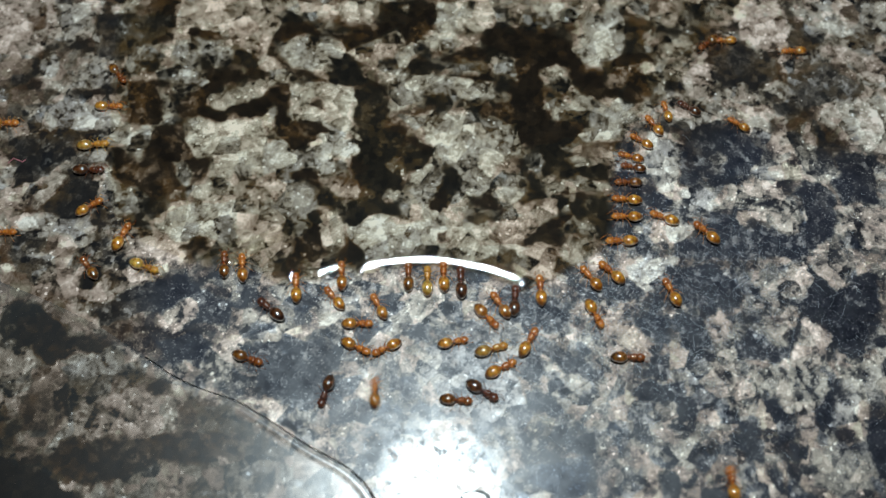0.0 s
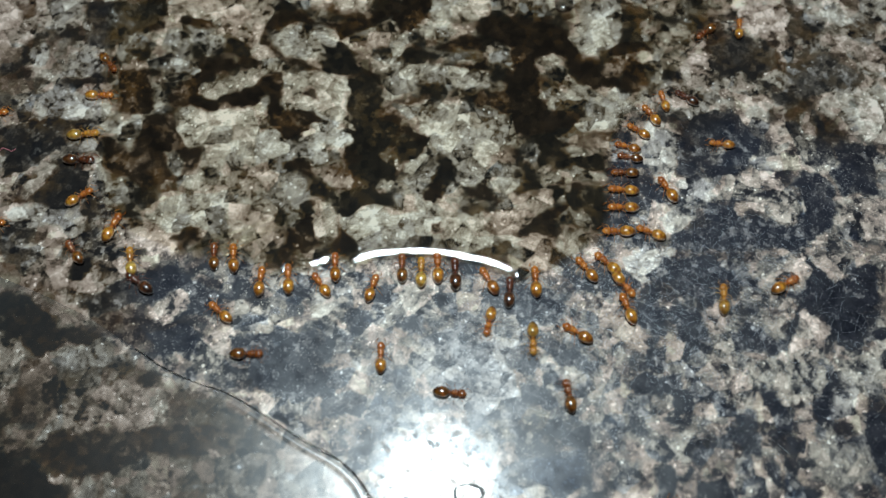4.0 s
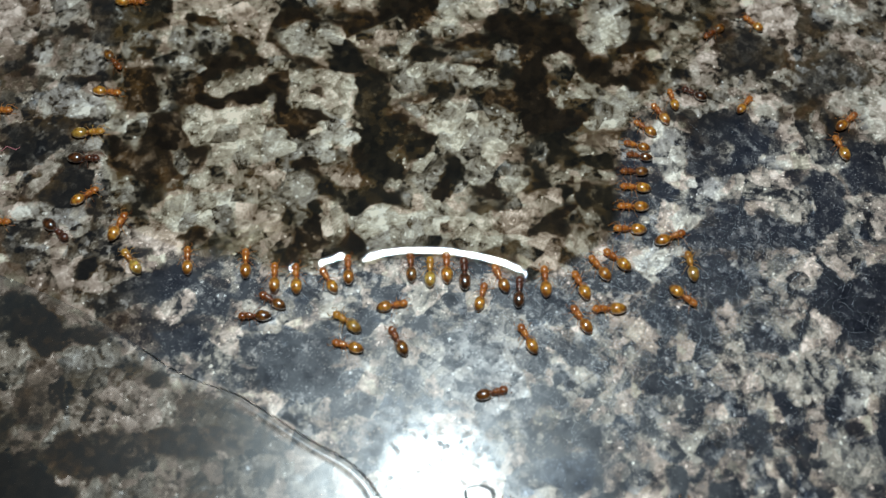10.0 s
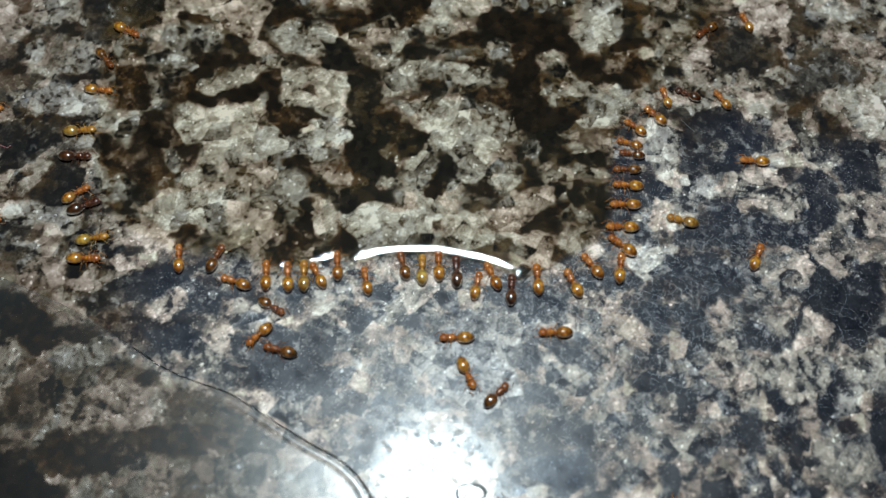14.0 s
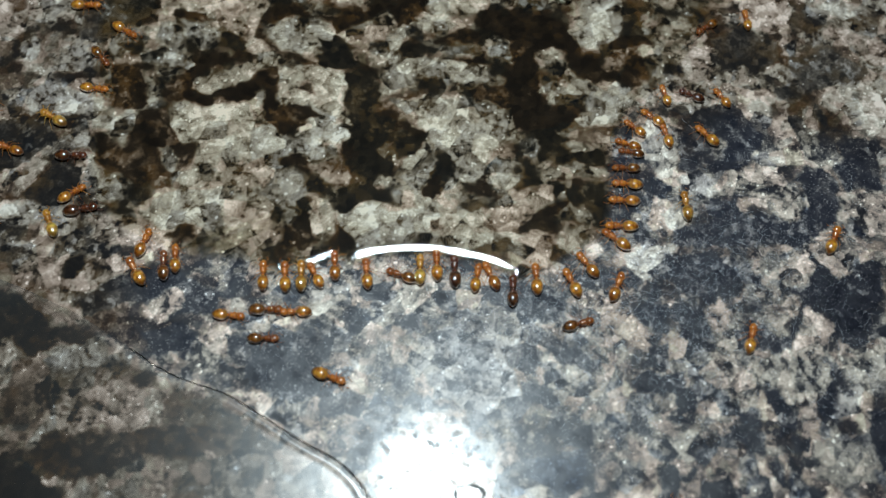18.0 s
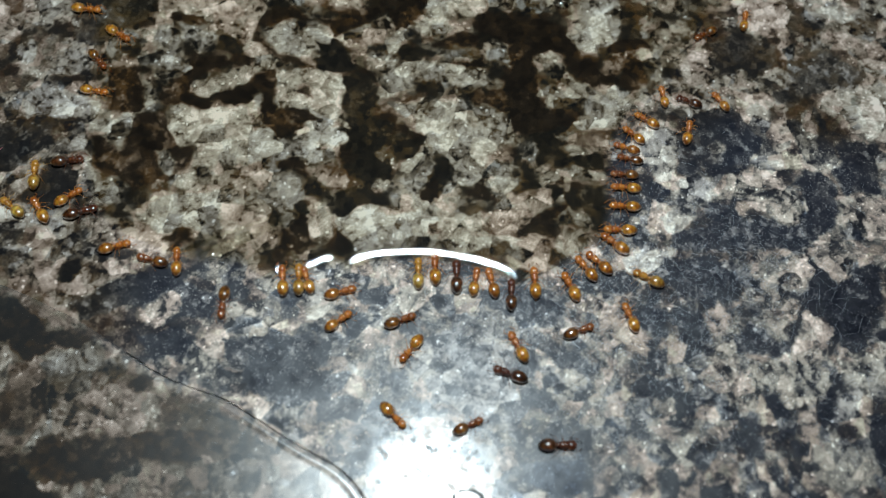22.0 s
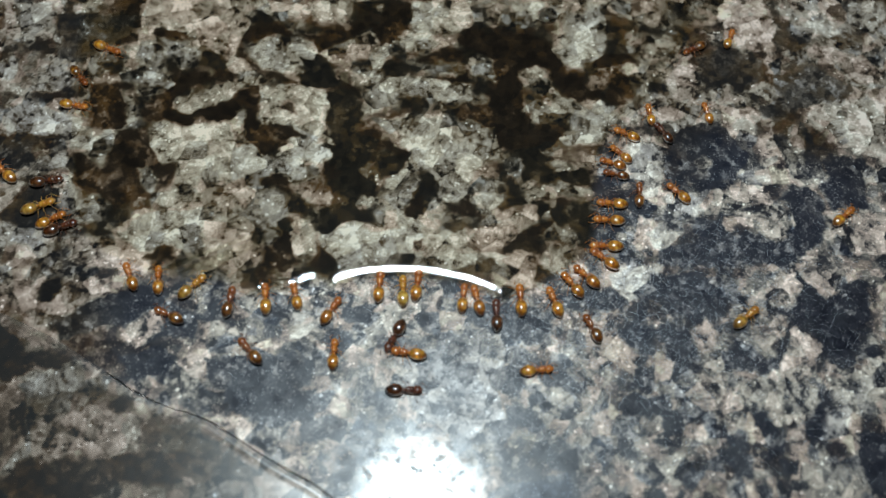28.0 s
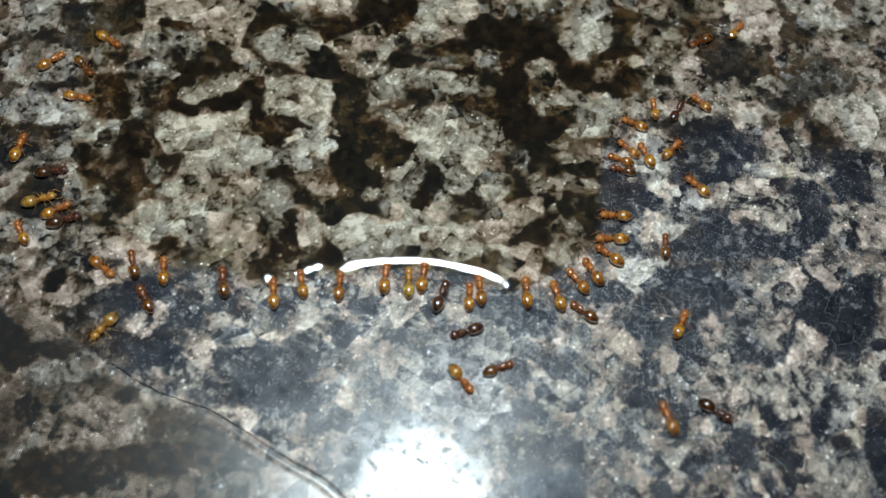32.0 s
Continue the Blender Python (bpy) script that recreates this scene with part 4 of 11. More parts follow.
STONE_H_4 = [
    (31.5, -2.3, 1.1, 0.6, 20, 0.48), (30.4, -3.3, 0.7, 0.7, -30, 0.58), (27.0, -1.6, 1.0, 1.0, -20, 0.56),
    (25.8, -2.8, 0.9, 0.7, -0, 0.50), (26.6, -3.3, 1.0, 0.8, -0, 0.53), (24.9, -1.4, 1.0, 0.7, -0, 0.33),
    (24.7, -2.8, 0.9, 0.6, -0, 0.12), (28.2, -2.3, 0.6, 1.1, -0, 0.12), (28.9, -3.5, 1.3, 0.7, -0, 0.10),
    (32.4, -3.3, 1.1, 1.1, -0, 0.12), (33.3, -1.9, 0.7, 0.5, -0, 0.38), (24.0, -4.6, 2.1, 0.6, -0, 0.43),
    (26.2, -4.4, 1.7, 0.4, -0, 0.46), (28.6, -5.1, 2.5, 0.9, -0, 0.14), (32.0, -5.1, 1.4, 1.1, -0, 0.12),
    (22.6, -6.0, 1.7, 0.5, -0, 0.38),
]
STONE_H_5 = [
    (20.5, -5.8, 1.1, 0.9, -10, 0.48), (18.5, -4.6, 1.7, 1.1, -10, 0.13), (17.5, -6.2, 1.3, 0.6, -0, 0.14),
    (21.6, -4.0, 1.3, 0.9, -0, 0.16), (25.5, -6.0, 1.1, 0.5, -0, 0.10), (26.3, -6.2, 0.6, 0.7, -0, 0.05),
    (27.4, -6.4, 0.8, 0.5, -0, 0.46), (24.4, -6.4, 0.8, 0.4, -0, 0.43), (32.6, -5.5, 0.6, 0.5, -0, 0.43),
    (22.6, -2.8, 1.1, 0.6, -0, 0.30),
]
STONE_I_1 = [
    (-29.8, -7.8, 2.5, 1.1, -0, 0.05), (-31.6, -7.8, 0.8, 0.9, -0, 0.42), (-27.2, -8.0, 1.7, 0.7, -0, 0.10),
    (-31.1, -9.5, 1.2, 1.1, -0, 0.50), (-29.0, -9.7, 1.6, 0.6, -10, 0.40), (-28.3, -9.1, 1.0, 0.5, -0, 0.28),
    (-24.7, -9.3, 1.7, 0.9, -0, 0.50), (-26.5, -10.2, 1.1, 0.9, -0, 0.55), (-24.1, -8.2, 0.8, 0.4, -0, 0.40),
    (-23.3, -8.0, 0.7, 0.4, -0, 0.40), (-22.2, -8.2, 1.1, 0.4, -25, 0.12), (-20.2, -7.8, 2.1, 0.9, -0, 0.16),
    (-18.1, -7.6, 1.3, 0.9, -0, 0.18), (-20.4, -9.3, 1.7, 0.3, -20, 0.15), (-24.0, -10.4, 1.6, 0.6, -0, 0.50),
    (-22.4, -9.7, 1.0, 0.5, -0, 0.35),
]
STONE_I_2 = [
    (-22.7, -10.8, 1.2, 0.4, -0, 0.22), (-20.7, -9.9, 1.2, 0.4, -0, 0.45), (-20.5, -11.0, 0.8, 0.5, -0, 0.10),
    (-19.1, -10.2, 0.8, 0.4, -0, 0.12), (-17.4, -10.4, 1.0, 0.4, -20, 0.45), (-16.7, -9.1, 0.8, 0.9, -0, 0.50),
    (-30.7, -11.6, 1.1, 1.5, -0, 0.45), (-27.5, -11.2, 0.4, 0.6, -0, 0.12), (-28.9, -12.5, 1.4, 1.4, -0, 0.16),
    (-27.3, -12.7, 0.5, 1.1, -0, 0.08), (-25.4, -12.1, 1.6, 1.0, -0, 0.48), (-22.9, -12.5, 1.4, 1.0, -0, 0.46),
    (-24.7, -13.5, 1.6, 0.6, -0, 0.46), (-20.8, -12.5, 0.8, 1.0, -0, 0.42), (-19.6, -12.3, 0.6, 0.7, -0, 0.50),
    (-18.2, -12.9, 0.8, 0.8, -0, 0.30),
]
STONE_I_3 = [
    (-19.1, -13.3, 0.8, 0.7, -0, 0.44), (-16.7, -13.1, 1.0, 0.7, -0, 0.42), (-17.4, -13.9, 1.6, 0.4, -0, 0.25),
    (-21.5, -13.9, 1.6, 0.4, -0, 0.50), (-27.4, -14.1, 1.6, 0.7, -0, 0.25), (-28.5, -15.1, 1.2, 0.7, -0, 0.35),
    (-25.4, -14.5, 1.0, 0.7, -0, 0.40), (-30.2, -14.5, 1.4, 1.2, -0, 0.14), (-26.0, -15.7, 2.0, 1.0, -0, 0.16),
    (-22.5, -15.3, 2.4, 0.6, -0, 0.22), (-20.8, -15.7, 2.4, 0.8, -0, 0.28), (-17.7, -15.3, 1.6, 0.8, -0, 0.25),
    (-24.6, -16.9, 2.4, 1.0, -0, 0.18), (-28.7, -16.1, 1.0, 0.6, -0, 0.30), (-29.3, -17.3, 2.0, 1.0, -0, 0.05),
    (-29.8, -18.5, 1.6, 0.8, -0, 0.04),
]
STONE_I_4 = [
    (-26.7, -18.5, 2.0, 0.5, -20, 0.10), (-24.0, -18.1, 0.6, 0.5, -0, 0.42), (-21.3, -17.7, 1.2, 0.8, -0, 0.38),
    (-20.7, -18.5, 0.9, 0.5, -0, 0.40), (-18.3, -17.3, 0.9, 0.6, -0, 0.40), (-16.6, -17.7, 2.0, 0.9, -0, 0.34),
    (-18.9, -18.5, 1.2, 0.5, -0, 0.30),
]
# STONE_J and STONE_K tones are drawn to mid grey, imitating the glare's veil
STONE_J_1 = [
    (-15.4, -9.5, 1.0, 0.9, -0, 0.43), (-14.2, -9.9, 0.8, 0.6, -0, 0.39), (-12.7, -7.8, 1.3, 1.1, -0, 0.44),
    (-13.0, -9.1, 1.1, 0.9, -0, 0.46), (-11.7, -9.9, 0.8, 0.6, -0, 0.44), (-15.0, -11.6, 1.0, 0.6, -0, 0.23),
    (-13.6, -11.2, 0.8, 0.6, -0, 0.21), (-11.6, -11.2, 1.4, 0.6, -0, 0.20), (-9.3, -8.2, 1.2, 1.1, -0, 0.23),
    (-9.2, -9.9, 1.4, 0.9, -0, 0.25), (-7.2, -9.5, 1.2, 1.0, -0, 0.30), (-6.7, -10.8, 0.8, 0.6, -0, 0.39),
    (-9.1, -11.6, 1.0, 0.6, -0, 0.30), (-7.5, -12.1, 1.2, 0.8, -0, 0.34), (-3.9, -9.9, 1.2, 1.0, -0, 0.30),
    (-5.6, -8.2, 1.7, 0.6, -0, 0.29),
]
STONE_J_2 = [
    (-2.6, -11.2, 1.6, 1.3, -0, 0.27), (-3.4, -12.9, 1.6, 0.8, -0, 0.30), (-5.8, -13.3, 1.2, 0.8, -0, 0.32),
    (-8.2, -13.7, 1.6, 0.8, -0, 0.34), (-9.9, -12.9, 1.2, 0.8, -0, 0.33), (-2.7, -8.2, 1.2, 0.9, -0, 0.39),
    (-1.0, -7.3, 1.3, 0.6, -0, 0.37), (0.2, -9.1, 1.7, 1.0, -20, 0.53), (1.5, -9.9, 1.2, 1.0, -0, 0.53),
    (-0.6, -10.4, 1.2, 0.9, -0, 0.48), (1.3, -8.9, 0.8, 0.3, -40, 0.23), (3.1, -9.9, 1.0, 0.6, -0, 0.41),
    (4.8, -7.8, 1.7, 0.5, -0, 0.30), (3.2, -6.9, 1.7, 0.5, -0, 0.30), (-14.3, -13.3, 1.4, 1.0, -0, 0.34),
    (-14.5, -15.3, 2.0, 0.8, -0, 0.27),
]
STONE_J_3 = [
    (-12.5, -15.7, 1.6, 1.2, -0, 0.34), (-9.6, -16.9, 2.0, 1.6, -0, 0.41), (-6.4, -17.7, 1.6, 1.2, -0, 0.44),
    (-1.0, -14.9, 2.4, 1.6, -0, 0.44), (3.9, -12.5, 2.0, 1.2, -0, 0.41), (2.2, -14.1, 0.6, 0.4, -0, 0.23),
    (3.4, -14.5, 0.6, 0.5, -0, 0.23), (4.6, -14.9, 1.2, 1.2, -0, 0.37), (1.8, -16.5, 2.8, 1.6, -0, 0.44),
]
STONE_K_1 = [
    (5.6, -9.9, 0.8, 1.0, -0, 0.30), (7.2, -9.9, 1.4, 0.9, -20, 0.46), (6.8, -11.6, 1.1, 0.7, -30, 0.27),
    (8.4, -11.2, 1.2, 0.8, -0, 0.46), (9.0, -8.2, 1.2, 0.7, -40, 0.20), (10.2, -9.1, 1.7, 0.9, -0, 0.21),
    (7.7, -8.2, 1.2, 0.6, -0, 0.37), (10.7, -7.6, 1.3, 0.5, -0, 0.51), (12.8, -7.8, 1.7, 0.6, -0, 0.48),
    (9.2, -12.5, 1.2, 0.8, -0, 0.35), (10.8, -11.6, 1.2, 1.0, -0, 0.48), (12.0, -12.9, 1.1, 0.8, -20, 0.48),
    (9.4, -14.5, 1.6, 0.8, -0, 0.23), (7.1, -13.7, 1.2, 0.8, -0, 0.32), (7.0, -15.7, 1.6, 0.8, -0, 0.27),
    (7.3, -16.9, 2.0, 0.9, -0, 0.22),
]
STONE_K_2 = [
    (6.1, -17.7, 1.2, 0.8, -0, 0.25), (8.9, -16.9, 1.2, 0.8, -0, 0.25), (12.2, -14.9, 1.2, 0.8, -0, 0.48),
    (11.7, -16.9, 0.8, 1.2, -0, 0.41), (10.0, -17.7, 0.9, 0.8, -0, 0.30), (13.9, -9.1, 1.2, 0.9, -0, 0.41),
    (15.2, -8.2, 1.2, 0.9, -0, 0.25), (13.8, -10.8, 1.2, 0.5, -0, 0.30), (14.9, -11.2, 1.0, 0.8, -0, 0.21),
    (13.6, -12.5, 1.0, 0.6, -0, 0.41), (15.2, -13.3, 1.0, 0.6, -0, 0.27), (13.7, -14.3, 0.8, 0.6, -0, 0.41),
    (14.7, -14.3, 0.3, 0.5, -0, 0.16), (14.5, -15.7, 1.2, 1.0, -0, 0.46), (13.6, -17.5, 0.9, 0.8, -0, 0.41),
    (15.0, -17.7, 0.9, 0.9, -0, 0.27),
]
STONE_K_3 = [
    (15.9, -9.5, 0.6, 0.9, -0, 0.20),
]
STONE_L_1 = [
    (18.2, -7.3, 2.1, 1.2, -10, 0.17), (16.8, -9.1, 1.2, 0.7, -0, 0.22), (16.2, -11.2, 1.0, 1.0, -0, 0.18),
    (20.5, -7.8, 0.8, 0.6, -0, 0.58), (19.9, -8.9, 0.7, 0.7, -0, 0.59), (20.8, -9.9, 1.1, 1.0, -0, 0.62),
    (20.4, -11.6, 1.0, 0.8, -0, 0.61), (21.3, -11.2, 0.6, 1.0, -0, 0.58), (19.1, -10.4, 0.7, 1.0, -0, 0.31),
    (18.4, -9.9, 0.8, 0.9, -0, 0.24), (18.6, -11.6, 1.0, 0.8, -0, 0.41), (17.2, -12.9, 1.0, 0.6, -0, 0.17),
    (16.7, -13.9, 0.6, 0.3, -30, 0.16), (17.9, -12.7, 0.6, 0.5, -0, 0.16), (19.6, -12.9, 1.0, 0.6, -0, 0.50),
    (22.4, -7.6, 1.4, 0.9, -0, 0.14),
]
STONE_L_2 = [
    (24.0, -7.8, 1.4, 0.7, -10, 0.17), (25.4, -8.4, 1.0, 0.6, -0, 0.16), (23.1, -8.6, 1.1, 0.5, -0, 0.44),
    (24.7, -9.1, 0.8, 0.4, -0, 0.31), (23.6, -10.4, 1.1, 1.0, -0, 0.50), (24.7, -11.2, 1.0, 0.9, -0, 0.49),
    (22.7, -11.2, 0.5, 0.9, -0, 0.31), (22.3, -12.5, 0.6, 0.4, -0, 0.27), (22.4, -13.7, 1.0, 0.8, -0, 0.52),
    (23.8, -12.1, 0.5, 0.8, 20, 0.17), (23.8, -13.3, 0.6, 1.2, 20, 0.17), (23.3, -14.3, 0.8, 0.7, -0, 0.17),
    (24.0, -14.9, 0.6, 0.4, -0, 0.21), (26.5, -7.8, 1.1, 1.3, -20, 0.57), (27.1, -9.1, 1.2, 0.7, -0, 0.54),
    (25.8, -9.9, 1.0, 0.6, -0, 0.54),
]
STONE_L_3 = [
    (26.2, -11.0, 1.0, 0.6, -0, 0.40), (27.4, -9.9, 0.6, 0.9, -0, 0.45), (25.6, -12.9, 0.4, 0.3, -0, 0.12),
    (25.0, -12.3, 0.8, 0.8, -0, 0.47), (26.8, -12.7, 0.6, 0.4, 40, 0.16), (27.9, -11.9, 0.4, 0.8, -20, 0.14),
    (27.1, -13.3, 0.6, 0.6, -0, 0.21), (27.5, -13.1, 0.4, 0.4, -0, 0.14), (29.4, -7.8, 1.7, 0.9, -0, 0.14),
    (28.4, -8.6, 1.0, 0.6, -0, 0.17), (31.4, -7.1, 1.3, 1.1, -0, 0.17), (31.1, -8.0, 0.8, 0.6, -0, 0.17),
    (29.6, -9.1, 1.4, 0.4, -0, 0.47), (29.8, -10.2, 1.6, 0.9, -0, 0.50), (31.7, -9.1, 0.8, 0.9, -0, 0.54),
    (31.0, -10.8, 1.2, 0.9, -0, 0.50),
]
STONE_L_4 = [
    (28.6, -11.6, 0.7, 1.3, -0, 0.54), (28.2, -13.5, 0.6, 0.4, -0, 0.62), (27.3, -14.5, 0.6, 0.7, -0, 0.52),
    (28.5, -14.5, 0.5, 0.5, -0, 0.10), (29.4, -12.9, 0.6, 1.3, -0, 0.44), (30.7, -14.1, 1.0, 1.1, 10, 0.12),
    (30.3, -15.5, 0.5, 1.0, 20, 0.16), (29.3, -15.3, 0.6, 1.2, -0, 0.45), (17.8, -15.1, 1.6, 0.8, -0, 0.52),
    (18.8, -15.3, 0.5, 0.4, -0, 0.27), (20.7, -14.1, 0.6, 0.5, -0, 0.18), (21.2, -14.9, 0.8, 0.6, -0, 0.14),
    (22.4, -14.7, 0.6, 0.6, -0, 0.16), (21.7, -15.5, 1.2, 0.4, -0, 0.17), (22.9, -15.9, 0.8, 0.5, -0, 0.45),
    (24.9, -15.5, 1.0, 0.6, -0, 0.16),
]
STONE_L_5 = [
    (25.6, -15.1, 0.4, 0.3, -0, 0.14), (26.2, -14.9, 1.0, 0.8, -0, 0.45), (20.5, -16.1, 1.0, 0.6, -0, 0.31),
    (17.7, -16.3, 1.0, 0.6, -0, 0.54), (16.5, -16.1, 1.0, 0.6, -0, 0.50), (17.3, -17.4, 0.8, 0.4, 25, 0.18),
    (16.3, -17.9, 0.8, 0.5, -0, 0.31), (16.0, -16.9, 0.8, 0.5, -0, 0.45), (19.2, -16.9, 0.9, 0.6, -0, 0.47),
    (21.3, -16.9, 0.6, 0.6, -0, 0.22), (21.4, -17.7, 0.8, 0.6, -0, 0.31), (23.1, -16.9, 0.6, 0.6, -0, 0.18),
    (23.4, -17.9, 0.5, 0.7, 30, 0.17), (24.6, -17.3, 0.9, 0.8, -0, 0.47), (26.7, -16.5, 1.6, 0.8, -0, 0.47),
    (28.1, -17.7, 2.4, 0.9, -0, 0.45),
]
STONE_L_6 = [
    (25.7, -18.3, 1.2, 0.5, -0, 0.31), (29.7, -17.3, 0.9, 1.0, -0, 0.27), (17.8, -18.5, 1.2, 0.5, -0, 0.31),
    (19.8, -18.5, 0.9, 0.4, -0, 0.41),
]
STONE_M_1 = [
    (-25.3, -9.5, 2.3, 1.3, -10, 0.42), (-23.5, -12.3, 3.9, 2.0, -0, 0.43), (-22.9, -8.3, 0.7, 0.8, -0, 0.48),
    (-20.0, -12.5, 1.6, 1.3, -0, 0.43), (-25.9, -13.8, 2.4, 0.6, 10, 0.43), (-17.3, -11.2, 1.2, 0.7, -25, 0.38),
    (-22.0, -15.9, 6.0, 1.2, 3, 0.19), (-26.3, -16.3, 2.4, 1.3, -10, 0.15), (-14.5, -15.1, 2.5, 1.1, -25, 0.19),
    # greys from here hold the film's sheen in their tone, paler towards the glare
    (-18.0, -15.7, 2.4, 1.2, -0, 0.20), (-15.9, -17.5, 4.3, 1.1, -0, 0.33), (-11.1, -15.7, 1.4, 0.9, -35, 0.37),
    (-13.0, -17.1, 1.8, 0.9, -0, 0.40), (-9.2, -17.7, 3.1, 1.4, -0, 0.52), (-11.9, -18.6, 2.3, 0.8, -0, 0.50),
    (-29.3, -6.8, 2.3, 2.3, -0, 0.03),
]
STONE_M_2 = [
    (-26.5, -7.2, 2.3, 0.8, -22, 0.06), (-32.2, -6.1, 0.8, 1.6, -0, 0.08), (-29.0, -9.6, 1.6, 1.5, -0, 0.28),
    (-31.8, -9.3, 0.7, 1.6, -0, 0.37), (-28.9, -12.7, 1.5, 1.5, -0, 0.17), (-27.5, -12.0, 0.5, 1.6, -0, 0.05),
    (-20.7, -10.9, 0.8, 0.6, -0, 0.13), (-18.1, -13.0, 0.9, 0.8, -0, 0.24), (-16.2, -13.8, 1.4, 0.7, -15, 0.28),
    (-21.4, -14.3, 1.6, 0.4, -0, 0.55), (-29.1, -18.4, 4.3, 1.3, -28, 0.04), (-23.5, -18.4, 0.9, 0.5, -0, 0.34),
    (-21.0, -18.4, 1.1, 0.5, -0, 0.34), (-27.2, -15.3, 0.7, 0.7, -0, 0.30), (-29.0, -14.5, 1.2, 0.7, 20, 0.30),
    (-17.3, -14.9, 1.0, 0.5, -10, 0.30),
]
STONE_N_1 = [
    (9.0, -16.8, 2.3, 1.7, -0, 0.13), (16.8, -5.0, 1.7, 1.0, -30, 0.13), (19.9, -3.7, 1.7, 1.1, -20, 0.12),
    (7.3, -13.9, 1.4, 1.1, -0, 0.24), (31.3, -12.5, 0.6, 2.5, -0, 0.12), (29.8, -18.2, 1.6, 1.1, -0, 0.16),
    (26.9, -17.7, 1.6, 0.8, -0, 0.26),
]
STONE_P_1 = [
    # the first entry paints the glare's blue-grey veil as paler stone
    (4.9, -4.3, 3.4, 1.6, -0, 0.43), (24.9, -10.8, 6.8, 4.7, -0, 0.38), (15.9, -13.9, 5.2, 3.9, -0, 0.35),
    (28.0, -16.1, 3.6, 2.2, -0, 0.36), (21.6, -9.3, 1.5, 2.6, -10, 0.48), (26.3, -8.3, 1.9, 2.7, -20, 0.46),
    (20.1, -6.5, 1.2, 1.5, -0, 0.45), (28.1, -13.0, 1.5, 2.2, -10, 0.46), (29.2, -1.3, 1.8, 2.1, -0, 0.41),
    (24.6, -3.5, 1.9, 1.8, -0, 0.38), (17.2, -8.7, 2.5, 1.1, -0, 0.39), (19.9, -12.8, 1.6, 1.3, -0, 0.42),
    (23.6, -12.0, 2.0, 1.4, -0, 0.40), (15.3, -16.6, 2.4, 1.2, -0, 0.38), (25.5, -17.0, 2.0, 1.0, -0, 0.42),
    (13.2, -8.6, 1.7, 1.3, -0, 0.36),
]
STONE_P_2 = [
    (15.5, -5.8, 2.1, 1.0, -35, 0.12), (18.7, -4.6, 3.0, 1.3, -20, 0.10), (15.2, -10.7, 1.8, 1.4, -20, 0.14),
    (24.1, -7.0, 2.6, 0.8, -30, 0.10), (30.4, -4.6, 2.6, 1.9, -0, 0.11), (31.8, -7.1, 1.6, 0.8, -0, 0.10),
    (17.6, -12.6, 0.8, 0.8, -0, 0.10), (22.1, -14.7, 1.5, 0.8, -20, 0.13), (24.0, -15.2, 1.4, 0.7, -20, 0.10),
    (27.5, -12.7, 0.6, 1.6, -20, 0.10), (28.5, -14.6, 0.6, 0.4, -0, 0.10), (24.5, -16.7, 0.6, 1.0, -0, 0.12),
    (31.3, -14.1, 0.7, 1.7, -0, 0.11), (19.1, -15.2, 0.5, 0.6, -0, 0.15), (17.9, -17.0, 0.6, 0.4, -0, 0.20),
    (8.1, -15.8, 2.3, 1.8, -0, 0.15),
]
STONE_P_3 = [
    (6.9, -12.3, 1.0, 0.7, -0, 0.16), (12.6, -15.8, 1.2, 0.6, -20, 0.24),
]
STONE_Q_1 = [
    (29.8, -3.4, 0.4, 1.2, -30, 0.36), (31.7, -5.1, 0.6, 0.4, -0, 0.34), (31.2, -2.9, 0.8, 0.3, -10, 0.30),
    (28.8, -5.3, 0.4, 0.6, -0, 0.33), (30.6, -6.0, 0.3, 0.5, -0, 0.36), (15.0, -10.7, 0.4, 0.3, -0, 0.34),
    (16.2, -11.1, 0.3, 0.5, -20, 0.36), (18.5, -4.4, 0.4, 0.7, -30, 0.33), (16.8, -5.3, 0.6, 0.3, -20, 0.30),
    (20.1, -4.7, 0.3, 0.4, -0, 0.35), (23.0, -15.0, 0.3, 0.3, -0, 0.35),
]
MINERALS = [STONE_A_1, STONE_A_2, STONE_A_3, STONE_A_4, STONE_A_5, STONE_A_6, STONE_B_1, STONE_B_2, STONE_B_3, STONE_B_4, STONE_B_5, STONE_B_6, STONE_C_1, STONE_C_2, STONE_C_3, STONE_C_4, STONE_C_5, STONE_D_1, STONE_D_2, STONE_D_3, STONE_D_4, STONE_D_5, STONE_D_6, STONE_E_1, STONE_E_2, STONE_E_3, STONE_E_4, STONE_E_5, STONE_E_6, STONE_F_1, STONE_F_2, STONE_F_3, STONE_F_4, STONE_F_5, STONE_F_6, STONE_G_1, STONE_G_2, STONE_G_3, STONE_G_4, STONE_G_5, STONE_H_1, STONE_H_2, STONE_H_3, STONE_H_4, STONE_H_5, STONE_I_1, STONE_I_2, STONE_I_3, STONE_I_4, STONE_J_1, STONE_J_2, STONE_J_3, STONE_K_1, STONE_K_2, STONE_K_3, STONE_L_1, STONE_L_2, STONE_L_3, STONE_L_4, STONE_L_5, STONE_L_6, STONE_M_1, STONE_M_2, STONE_N_1, STONE_P_1, STONE_P_2, STONE_P_3, STONE_Q_1]

